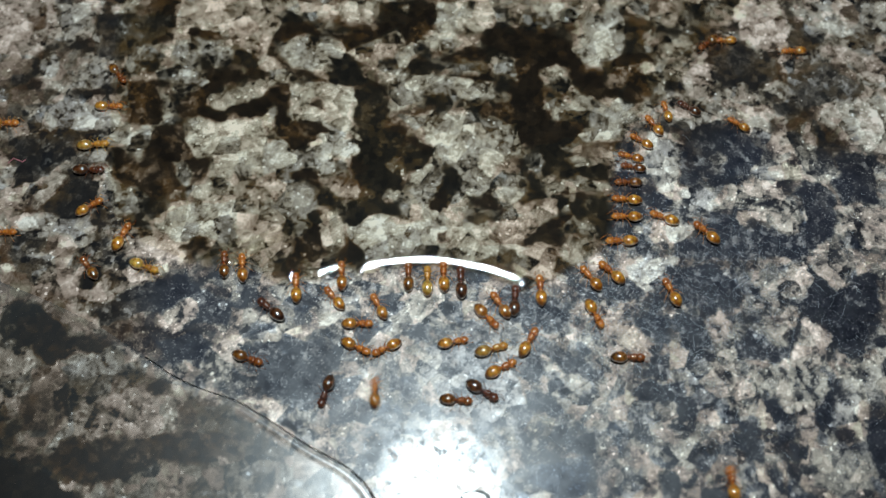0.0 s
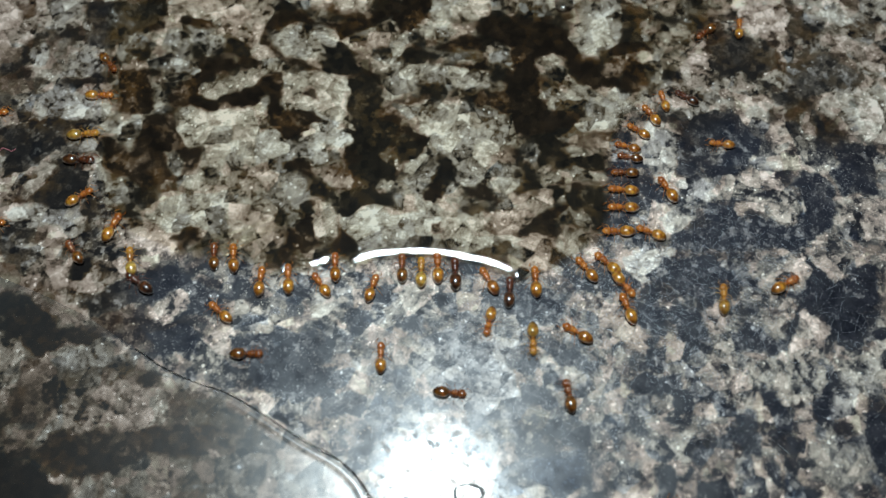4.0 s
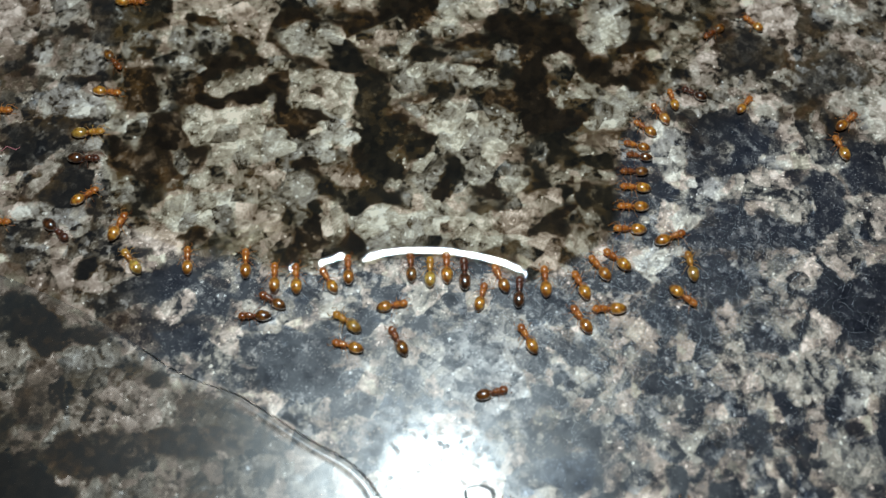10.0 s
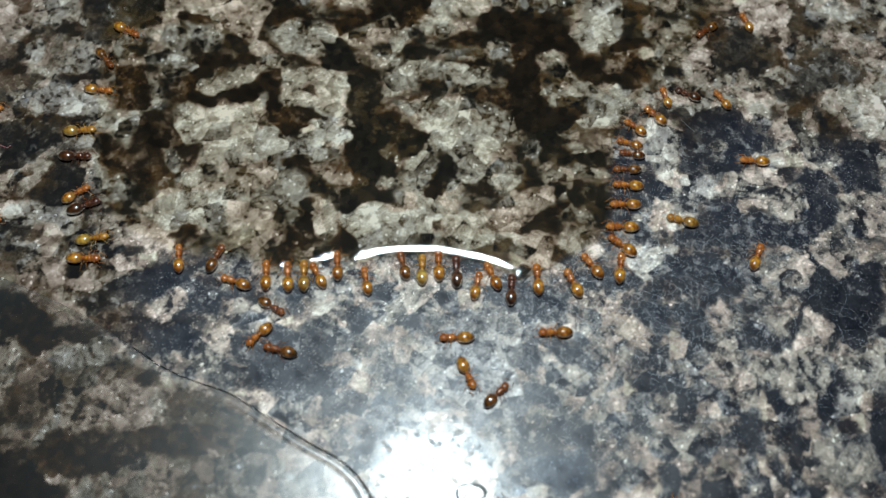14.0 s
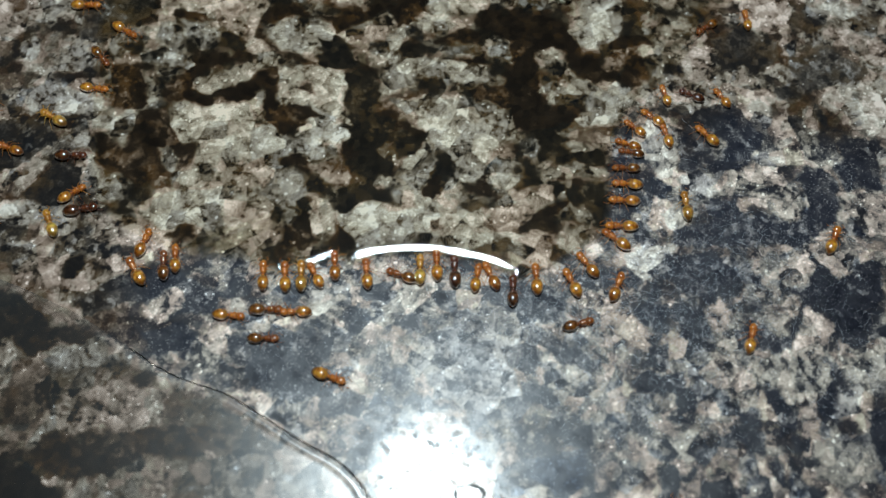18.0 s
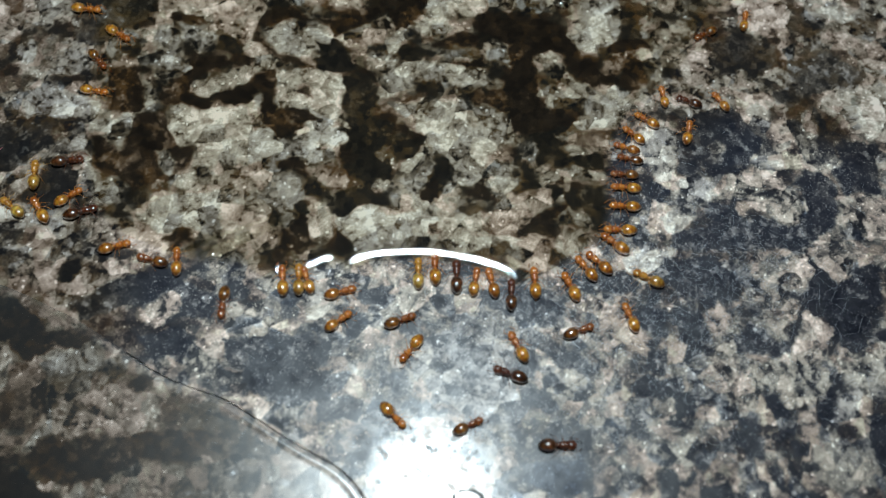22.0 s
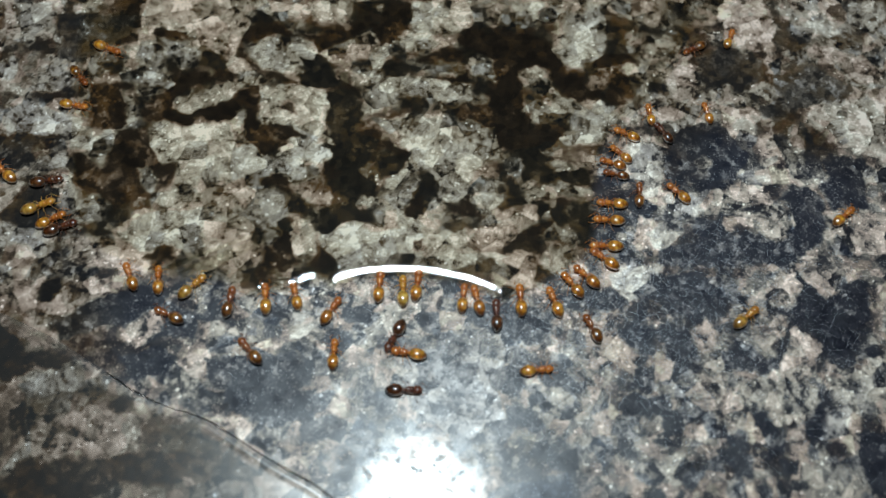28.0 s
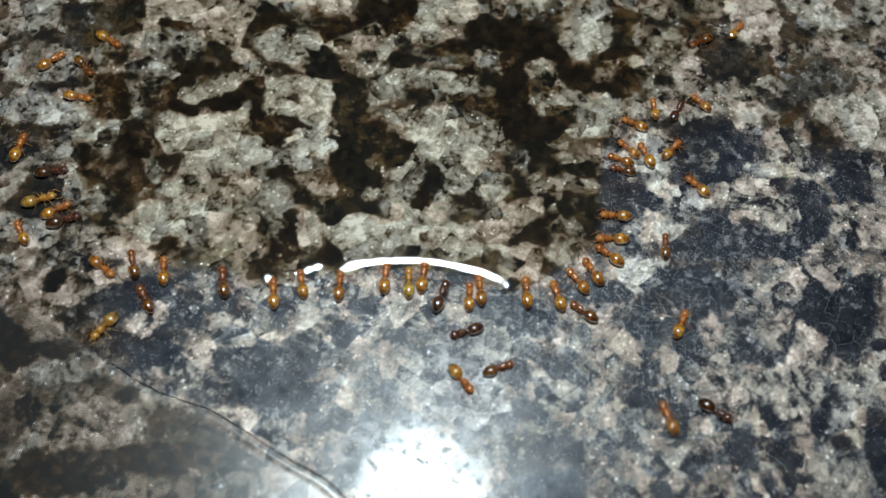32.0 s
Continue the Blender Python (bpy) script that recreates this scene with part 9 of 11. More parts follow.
ant("amber", 0.91, [(0, -4.06, -8.10, -154), (0.5, -4.03, -8.83, -211), (1, -4.01, -9.56, -269), (7, -4.01, -9.56, -269), (7.167, -4.07, -9.73, -279), (7.333, -4.19, -10.07, -290), (7.7, -4.46, -10.83, -290), (8, -4.63, -11.28, -298), (8.167, -4.69, -11.10, -274), (8.333, -4.81, -10.76, -250), (8.7, -5.09, -9.99, -250), (9, -5.25, -9.54, -249), (9.167, -5.42, -9.44, -229), (9.333, -5.77, -9.26, -208), (9.7, -6.54, -8.85, -208), (10, -6.99, -8.61, -196), (10.167, -7.39, -8.52, -194), (10.333, -8.19, -8.34, -192), (10.7, -9.95, -7.96, -192), (11, -10.99, -7.73, -201), (12, -12.32, -7.64, -196), (12.5, -12.32, -7.65, -136), (13, -12.32, -7.65, -77), (14, -12.77, -7.81, -136), (14.9, -13.07, -7.69, -136), (15.133, -14.28, -7.23, -201), (15.867, -18.80, -5.49, -201), (16.1, -20.00, -5.02, -215), (17, -20.30, -4.90, -215), (17.1, -20.04, -4.98, -255), (17.167, -19.78, -5.05, -295), (17.267, -19.25, -5.20, -335), (17.333, -18.72, -5.34, -375), (17.7, -16.40, -5.98, -375), (18, -15.03, -6.36, -365), (18.1, -15.11, -6.32, -327), (18.167, -15.20, -6.27, -288), (18.267, -15.36, -6.17, -249), (18.333, -15.53, -6.07, -210), (18.7, -16.27, -5.64, -210), (19, -16.70, -5.39, -242), (19.167, -17.15, -5.27, -218), (19.333, -18.04, -5.04, -195), (19.7, -19.99, -4.52, -195), (19.8, -20.38, -4.42, -250), (19.9, -20.77, -4.32, -305), (20, -21.15, -4.22, -360), (20.1, -21.36, -4.13, -321), (20.167, -21.57, -4.03, -282), (20.267, -21.99, -3.84, -243), (20.333, -22.41, -3.66, -204), (20.7, -24.24, -2.83, -204), (20.8, -24.61, -2.66, -145), (20.9, -24.97, -2.50, -85), (21, -25.33, -2.34, -25), (21.033, -25.81, -2.34, -64), (21.1, -26.29, -2.34, -103), (21.133, -27.25, -2.34, -141), (21.167, -28.21, -2.34, -180), (21.333, -32.44, -2.34, -180), (21.5, -34.94, -2.34, -180), (32, -34.94, -2.34, -180)])
ant("amber", 0.89, [(0, -4.76, -4.94, 119), (1, -4.72, -4.62, 92), (2, -5.28, -4.10, 101), (3, -5.12, -3.83, 96), (6, -4.43, -5.03, 32), (8, -4.43, -5.03, 32), (9, -4.34, -5.33, 11), (10, -4.02, -5.49, 11), (10.5, -4.38, -5.27, 58), (11, -4.75, -5.04, 105), (12, -5.33, -4.47, 101), (13, -5.30, -4.16, 106), (14, -5.28, -3.77, 101), (14.9, -5.46, -3.86, 101), (15.033, -5.82, -4.03, 153), (15.133, -6.17, -4.21, 206), (15.867, -8.87, -5.52, 206), (16.1, -9.58, -5.87, 180), (17, -9.76, -5.96, 180), (18, -10.05, -6.11, 180), (19, -9.19, -7.03, 159), (19.167, -8.97, -6.99, 86), (19.333, -8.52, -6.89, 12), (19.7, -7.54, -6.68, 12), (20, -6.96, -6.56, 37), (24, -6.96, -6.56, 37), (25, -6.97, -6.51, 21), (28, -6.03, -7.67, 87), (28.167, -6.20, -7.60, 122), (28.333, -6.54, -7.44, 156), (28.7, -7.29, -7.11, 156), (29, -7.73, -6.91, 164), (29.167, -7.94, -6.81, 159), (29.333, -8.35, -6.62, 155), (29.7, -9.25, -6.19, 155), (29.8, -9.43, -6.11, 101), (29.9, -9.61, -6.03, 48), (30, -9.78, -5.94, -5), (30.133, -9.69, -7.44, -46), (30.233, -9.51, -10.44, -87), (30.467, -9.12, -17.04, -87), (30.667, -8.88, -20.93, -87), (32, -8.88, -20.93, -87)])
ant("amber", 0.89, [(0, 0.66, -7.70, 11), (0.167, 0.98, -7.57, 16), (0.333, 1.62, -7.32, 22), (0.7, 3.03, -6.75, 22), (1, 3.87, -6.41, 0), (2, 3.87, -6.41, 0), (3, 4.34, -6.72, -27), (3.9, 4.18, -6.68, -27), (3.967, 3.96, -6.63, -82), (4.067, 3.75, -6.58, -138), (4.133, 3.53, -6.53, -193), (4.867, 1.11, -5.97, -193), (4.933, 0.90, -5.92, -249), (5.033, 0.68, -5.87, -304), (5.1, 0.47, -5.82, -360), (6, 0.31, -5.78, -360), (6.1, 0.18, -5.78, -316), (6.167, 0.06, -5.77, -272), (6.267, -0.19, -5.75, -228), (6.333, -0.44, -5.74, -184), (6.7, -1.53, -5.67, -184), (7, -2.18, -5.62, -201), (7.1, -1.95, -5.60, -239), (7.167, -1.72, -5.57, -277), (7.267, -1.26, -5.52, -315), (7.333, -0.80, -5.47, -353), (7.7, 1.23, -5.24, -353), (8, 2.43, -5.10, -285), (9, 2.58, -4.86, -285), (10, 2.58, -4.86, -285), (11, 2.65, -4.63, -284), (12, 2.65, -4.63, -284), (13, 2.82, -4.14, -282), (14, 2.82, -4.14, -282), (17, 2.96, -3.54, -280), (24, 2.96, -3.54, -280), (25, 3.18, -3.44, -277), (28, 3.18, -3.44, -277), (29, 3.25, -3.66, -274), (30, 3.25, -3.66, -274), (31, 3.19, -3.96, -273), (32, 3.19, -3.96, -273)])
ant("yellow", 0.97, [(0, 3.47, -8.27, 16), (0.167, 3.82, -8.16, 17), (0.333, 4.52, -7.94, 18), (0.7, 6.05, -7.45, 18), (1, 6.96, -7.16, 88), (2, 7.35, -7.04, 69), (2.5, 7.73, -7.55, 29), (3, 8.12, -8.07, -11), (3.9, 7.72, -8.03, -11), (3.967, 7.20, -7.98, -69), (4.067, 6.68, -7.92, -127), (4.133, 6.15, -7.87, -186), (4.867, 0.26, -7.26, -186), (5.1, -1.32, -7.10, -180), (6, -1.71, -7.06, -180), (6.5, -1.67, -7.42, -244), (7, -1.62, -7.77, -308), (7.167, -1.95, -7.75, -246), (7.333, -2.60, -7.70, -185), (7.7, -4.04, -7.58, -185), (8, -4.88, -7.52, -180), (9, -5.02, -7.54, -159), (9.167, -5.23, -7.47, -179), (9.333, -5.66, -7.32, -199), (9.7, -6.59, -7.00, -199), (10, -7.14, -6.80, -216), (10.167, -7.37, -6.52, -223), (10.333, -7.83, -5.96, -231), (10.7, -8.83, -4.74, -231), (11, -9.43, -4.01, -258), (12, -9.89, -3.36, -267), (22, -9.89, -3.36, -267), (23, -9.99, -3.58, -267), (24, -9.99, -3.58, -267), (24.1, -9.96, -3.66, -307), (24.167, -9.93, -3.74, -348), (24.267, -9.87, -3.90, -389), (24.333, -9.81, -4.07, -429), (24.7, -9.53, -4.79, -429), (24.867, -9.45, -5.00, -389), (25, -9.37, -5.21, -349), (25.9, -9.65, -5.10, -349), (26.033, -10.22, -4.88, -275), (26.133, -10.80, -4.66, -201), (26.867, -15.08, -2.99, -201), (26.967, -15.65, -2.77, -258), (27.1, -16.22, -2.55, -315), (28, -16.51, -2.44, -315), (29, -16.51, -2.44, -315), (30, -16.84, -2.53, -247), (30.167, -17.11, -2.79, -191), (30.333, -17.64, -3.33, -135), (30.7, -18.81, -4.50, -135), (30.8, -19.05, -4.73, -79), (30.9, -19.28, -4.96, -22), (31, -19.51, -5.19, 34), (31.1, -19.66, -5.23, 74), (31.167, -19.81, -5.27, 114), (31.267, -20.12, -5.36, 155), (31.333, -20.43, -5.44, 195), (31.7, -21.78, -5.81, 195), (32, -22.58, -6.02, 231)])
ant("amber", 0.98, [(0, 6.26, -7.75, 60), (0.167, 6.61, -7.98, 13), (0.333, 7.29, -8.44, -34), (0.7, 8.80, -9.46, -34), (0.8, 9.10, -9.66, -86), (0.9, 9.39, -9.86, -138), (1, 9.69, -10.06, -191), (1.167, 10.17, -9.74, -259), (1.333, 11.13, -9.11, -327), (1.7, 13.24, -7.71, -327), (1.867, 13.87, -7.30, -253), (2, 14.49, -6.88, -180), (3, 13.77, -5.96, -224), (4.5, 14.37, -5.76, -263), (6, 14.96, -5.56, -302), (7, 14.96, -5.56, -302), (7.5, 14.59, -5.53, -241), (8, 14.21, -5.50, -180), (9, 12.64, -5.29, -191), (10, 11.98, -5.75, -180), (11, 11.36, -5.53, -202), (11.167, 11.41, -5.94, -142), (11.333, 11.51, -6.75, -83), (11.7, 11.73, -8.55, -83), (11.8, 11.78, -8.90, -28), (11.9, 11.82, -9.25, 26), (12, 11.86, -9.60, 81), (12.167, 11.75, -9.71, 151), (12.333, 11.51, -9.92, 222), (12.7, 10.98, -10.39, 222), (12.8, 10.88, -10.49, 275), (12.9, 10.78, -10.58, 327), (13, 10.67, -10.67, 380), (13.1, 10.24, -10.67, 420), (13.167, 9.80, -10.67, 460), (13.267, 8.94, -10.67, 500), (13.333, 8.07, -10.68, 540), (13.7, 4.25, -10.68, 540), (13.867, 3.12, -10.68, 597), (14, 1.99, -10.69, 654), (14.9, 1.56, -10.62, 654), (15.033, 0.70, -10.48, 592), (15.133, -0.15, -10.34, 531), (15.867, -6.57, -9.30, 531), (16.1, -8.29, -9.03, 551), (17, -8.72, -8.96, 551), (17.167, -8.60, -9.16, 605), (17.333, -8.38, -9.55, 660), (17.7, -7.89, -10.41, 660), (18, -7.60, -10.93, 700), (18.167, -7.06, -11.26, 694), (18.333, -5.96, -11.94, 688), (18.7, -3.57, -13.43, 688), (18.867, -2.86, -13.87, 614), (19, -2.15, -14.31, 540), (19.167, -1.33, -13.76, 467), (19.333, 0.31, -12.67, 394), (19.7, 3.92, -10.27, 394), (20, 6.06, -8.85, 462), (21, 5.94, -8.89, 498), (22, 5.97, -8.55, 477), (23, 5.23, -8.16, 498), (24, 4.73, -7.63, 487), (24.167, 4.34, -7.61, 513), (24.333, 3.56, -7.58, 538), (24.7, 1.85, -7.51, 538), (25, 0.84, -7.47, 556), (28, -0.67, -7.58, 529), (28.167, -1.02, -7.64, 539), (28.333, -1.73, -7.76, 550), (28.7, -3.28, -8.03, 550), (29, -4.19, -8.18, 499), (29.167, -4.50, -8.14, 515), (29.333, -5.12, -8.05, 532), (29.7, -6.49, -7.84, 532), (30, -7.30, -7.73, 567), (30.5, -6.53, -7.79, 635), (31, -5.76, -7.85, 704), (31.167, -4.94, -8.06, 705), (31.333, -3.30, -8.48, 706), (31.7, 0.32, -9.41, 706), (32, 2.46, -9.96, 668)])
ant("amber", 0.97, [(0, 4.14, -9.74, 26), (1, 5.63, -9.64, 0), (1.1, 5.59, -10.86, -46), (1.2, 5.51, -13.30, -92), (1.4, 5.33, -18.66, -92), (1.567, 5.22, -21.83, -92), (32, 5.22, -21.83, -92)])
ant("dark", 1.02, [(0, 2.76, -11.35, -31), (0.167, 3.14, -11.74, -38), (0.333, 3.91, -12.52, -46), (0.7, 5.59, -14.24, -46), (1, 6.59, -15.25, -31), (2, 7.15, -15.06, 25), (2.1, 7.12, -15.78, -34), (2.167, 7.06, -17.21, -92), (2.333, 6.93, -20.36, -92), (2.5, 6.86, -22.22, -92), (32, 6.86, -22.22, -92)])
ant("amber", 0.96, [(0, 3.19, -5.62, -47), (0.167, 4.09, -5.74, -28), (0.333, 5.88, -5.97, -8), (0.7, 9.83, -6.50, -8), (1, 12.16, -6.81, -75), (2, 11.90, -6.81, -94), (2.167, 11.76, -6.90, -120), (2.333, 11.50, -7.08, -146), (2.7, 10.90, -7.48, -146), (3, 10.56, -7.72, -191), (6, 10.20, -7.32, -223), (7, 10.20, -7.32, -223), (8, 10.18, -6.99, -239), (9, 9.86, -6.94, -239), (10, 9.87, -6.62, -239), (11, 9.87, -6.62, -239), (12, 9.72, -7.22, -212), (13, 9.38, -7.51, -180), (14, 8.53, -7.73, -180), (14.9, 8.65, -7.65, -180), (15.033, 8.91, -7.49, -254), (15.133, 9.16, -7.32, -327), (15.867, 11.05, -6.10, -327), (16.1, 11.56, -5.78, -329), (17, 11.69, -5.70, -329), (17.167, 11.84, -5.55, -323), (17.333, 12.14, -5.27, -317), (17.7, 12.82, -4.63, -317), (18, 13.21, -4.26, -293), (18.167, 13.43, -4.88, -362), (18.333, 13.88, -6.13, -431), (18.7, 14.85, -8.88, -431), (18.867, 15.13, -9.69, -385), (19, 15.42, -10.50, -340), (19.167, 15.10, -9.65, -295), (19.333, 14.46, -7.96, -249), (19.7, 13.06, -4.23, -249), (20, 12.23, -2.03, -224), (25, 12.23, -2.03, -224), (28, 12.33, -1.80, -225), (29, 12.58, -1.88, -240), (30, 12.33, -2.00, -240), (32, 12.33, -2.00, -240)])
ant("amber", 0.90, [(0, -4.90, -11.64, 92), (0.033, -4.89, -12.14, 137), (0.1, -4.87, -12.63, 182), (0.133, -4.84, -13.63, 227), (0.167, -4.81, -14.62, 272), (0.333, -4.68, -18.99, 272), (0.5, -4.61, -21.58, 272), (32, -4.61, -21.58, 272)])
ant("dark", 0.96, [(0, -8.40, -11.35, -107), (0.167, -8.62, -11.30, -149), (0.333, -9.07, -11.22, -191), (0.7, -10.04, -11.03, -191), (1, -10.62, -10.92, -116), (1.167, -10.66, -11.11, -110), (1.333, -10.75, -11.49, -103), (1.7, -10.95, -12.32, -103), (2, -11.07, -12.82, -96), (2.167, -11.30, -12.94, -124), (2.333, -11.75, -13.18, -152), (2.7, -12.74, -13.71, -152), (3, -13.32, -14.02, -159), (3.1, -13.26, -14.83, -122), (3.167, -13.12, -16.45, -85), (3.333, -12.82, -20.02, -85), (3.5, -12.64, -22.13, -85), (32, -12.64, -22.13, -85)])
ant("brown", 0.94, [(0, -14.33, -8.92, -20), (1, -13.94, -9.47, -44), (2, -13.85, -9.19, 0), (3, -13.90, -9.56, -30), (3.9, -13.85, -9.41, -30), (4.033, -13.76, -9.13, 21), (4.133, -13.66, -8.85, 71), (4.867, -12.92, -6.72, 71), (5.1, -12.72, -6.15, 122), (6, -12.67, -6.01, 122), (8, -12.67, -6.01, 122), (9, -13.84, -6.31, 180), (10, -13.84, -6.31, 180), (10.167, -13.99, -6.22, 165), (10.333, -14.29, -6.05, 150), (10.7, -14.94, -5.68, 150), (11, -15.33, -5.46, 131), (11.167, -15.51, -5.15, 126), (11.333, -15.88, -4.55, 121), (11.7, -16.68, -3.22, 121), (12, -17.16, -2.43, 100), (13, -16.99, -1.89, 96), (14, -16.56, -1.96, 67), (14.9, -16.69, -2.00, 67), (15.033, -16.95, -2.08, 133), (15.133, -17.20, -2.17, 198), (15.867, -19.13, -2.82, 198), (15.967, -19.39, -2.90, 158), (16.1, -19.65, -2.99, 118), (17, -19.78, -3.03, 118), (18, -20.05, -2.51, 96), (19, -20.32, -1.14, 97), (20, -20.07, -1.80, 105), (21, -20.39, -1.06, 97), (22, -20.70, -1.75, 164), (22.167, -21.27, -1.68, 169), (22.333, -22.42, -1.54, 173), (22.7, -24.94, -1.24, 173), (23, -26.43, -1.06, 145), (23.1, -26.27, -1.13, 102), (23.167, -26.11, -1.21, 59), (23.267, -25.80, -1.37, 16), (23.333, -25.48, -1.53, -27), (23.7, -24.10, -2.22, -27), (24, -23.29, -2.63, -21), (24.167, -22.34, -2.82, -16), (24.333, -20.46, -3.22, -12), (24.7, -16.30, -4.08, -12), (25, -13.85, -4.59, 33), (28, -13.68, -3.65, 81), (29, -13.68, -3.65, 81), (29.167, -14.26, -3.69, 132), (29.333, -15.43, -3.77, 184), (29.7, -17.99, -3.96, 184), (30, -19.51, -4.07, 169), (30.1, -19.37, -4.19, 207), (30.167, -19.23, -4.30, 245), (30.267, -18.94, -4.53, 283), (30.333, -18.66, -4.76, 321), (30.7, -17.41, -5.76, 321), (30.8, -17.17, -5.95, 271), (30.9, -16.92, -6.15, 220), (31, -16.67, -6.35, 169), (31.167, -17.01, -6.12, 158), (31.333, -17.67, -5.67, 146), (31.7, -19.13, -4.68, 146), (32, -19.99, -4.10, 119)])
ant("amber", 0.96, [(0, 11.27, -5.39, -65), (0.167, 11.66, -5.11, -14), (0.333, 12.43, -4.55, 36), (0.7, 14.14, -3.32, 36), (0.8, 14.48, -3.08, 94), (0.9, 14.81, -2.83, 153), (1, 15.15, -2.59, 211), (2, 14.91, -2.84, 239), (2.5, 14.50, -3.16, 310), (3, 14.09, -3.48, 381), (3.9, 14.00, -3.55, 381), (3.967, 13.88, -3.64, 326), (4.067, 13.75, -3.73, 271), (4.133, 13.63, -3.82, 216), (4.867, 12.24, -4.82, 216), (4.967, 12.05, -4.96, 165), (5.1, 11.87, -5.09, 115), (6, 11.78, -5.16, 115), (7, 11.57, -4.89, 115), (8, 10.42, -4.43, 115), (9, 10.42, -4.43, 115), (10, 9.99, -3.94, 114), (22, 9.99, -3.94, 114), (23, 9.82, -3.79, 109), (30, 9.82, -3.79, 109), (31, 9.61, -3.91, 106), (32, 9.61, -3.91, 106)])
ant("brown", 0.97, [(0, 13.43, -8.88, 0), (0.167, 13.49, -9.10, -37), (0.333, 13.62, -9.55, -74), (0.7, 13.91, -10.53, -74), (0.867, 14.00, -10.83, -27), (1, 14.08, -11.12, 20), (2, 15.23, -11.62, 30), (2.1, 15.01, -11.65, 69), (2.167, 14.79, -11.67, 108), (2.267, 14.35, -11.72, 147), (2.333, 13.90, -11.77, 186), (2.7, 11.96, -11.99, 186), (2.8, 11.58, -12.03, 131), (2.9, 11.19, -12.08, 76), (3, 10.81, -12.12, 20), (3.9, 10.32, -12.22, 20), (3.967, 9.66, -12.35, 77), (4.067, 9.01, -12.49, 134), (4.133, 8.35, -12.62, 191), (4.867, 0.98, -14.11, 191), (5.1, -0.98, -14.50, 160), (6, -1.47, -14.60, 160), (7, -2.30, -13.26, 130), (8, -2.82, -14.13, 200), (8.5, -2.75, -13.54, 148), (9, -2.67, -12.95, 96), (9.167, -2.75, -12.48, 97), (9.333, -2.90, -11.55, 99), (9.7, -3.24, -9.49, 99), (10, -3.43, -8.27, 119), (10.167, -3.86, -8.27, 150), (10.333, -4.72, -8.26, 180), (10.7, -6.60, -8.25, 180), (11, -7.71, -8.25, 175), (11.167, -7.93, -8.32, 187), (11.333, -8.37, -8.48, 199), (11.7, -9.33, -8.81, 199), (12, -9.90, -9.00, 196), (13, -11.10, -8.97, 180), (14, -11.19, -9.09, 165), (14.9, -11.36, -9.04, 165), (15.133, -12.07, -8.86, 165), (15.867, -14.72, -8.17, 165), (15.933, -14.96, -8.11, 217), (16.033, -15.20, -8.05, 269), (16.1, -15.43, -7.99, 321), (17, -15.61, -7.94, 321), (17.167, -15.29, -7.74, 356), (17.333, -14.64, -7.34, 392), (17.7, -13.22, -6.46, 392), (18, -12.38, -5.93, 360), (18.1, -12.46, -5.90, 399), (18.167, -12.54, -5.86, 438), (18.267, -12.70, -5.79, 477), (18.333, -12.86, -5.72, 516), (18.7, -13.57, -5.40, 516), (19, -13.99, -5.21, 540), (19.167, -14.50, -5.13, 535), (19.333, -15.52, -4.96, 530), (19.7, -17.76, -4.58, 530), (20, -19.08, -4.36, 483), (20.167, -18.64, -4.35, 422), (20.333, -17.74, -4.33, 361), (20.7, -15.78, -4.29, 361), (20.867, -15.20, -4.28, 293), (21, -14.62, -4.26, 224), (22, -15.24, -4.97, 266), (22.167, -15.11, -5.09, 291), (22.333, -14.86, -5.33, 317), (22.7, -14.30, -5.86, 317), (23, -13.97, -6.17, 330), (24, -14.02, -6.31, 344), (24.167, -13.71, -6.50, 336), (24.333, -13.08, -6.89, 328), (24.7, -11.69, -7.75, 328), (25, -10.86, -8.26, 349), (26.5, -11.37, -7.82, 420), (28, -11.87, -7.38, 491), (28.5, -12.05, -6.93, 447), (29, -12.22, -6.47, 404), (29.167, -12.36, -6.20, 440), (29.333, -12.62, -5.66, 476), (29.7, -13.21, -4.47, 476), (30, -13.56, -3.77, 436), (31, -13.97, -3.11, 457), (32, -14.56, -2.79, 459)])
ant("amber", 0.97, [(0, 19.97, -18.11, 93), (0.033, 19.95, -18.28, 135), (0.1, 19.93, -18.45, 178), (0.133, 19.88, -18.80, 220), (0.167, 19.84, -19.15, 263), (0.333, 19.65, -20.68, 263), (0.5, 19.53, -21.58, 263), (32, 19.53, -21.58, 263)])
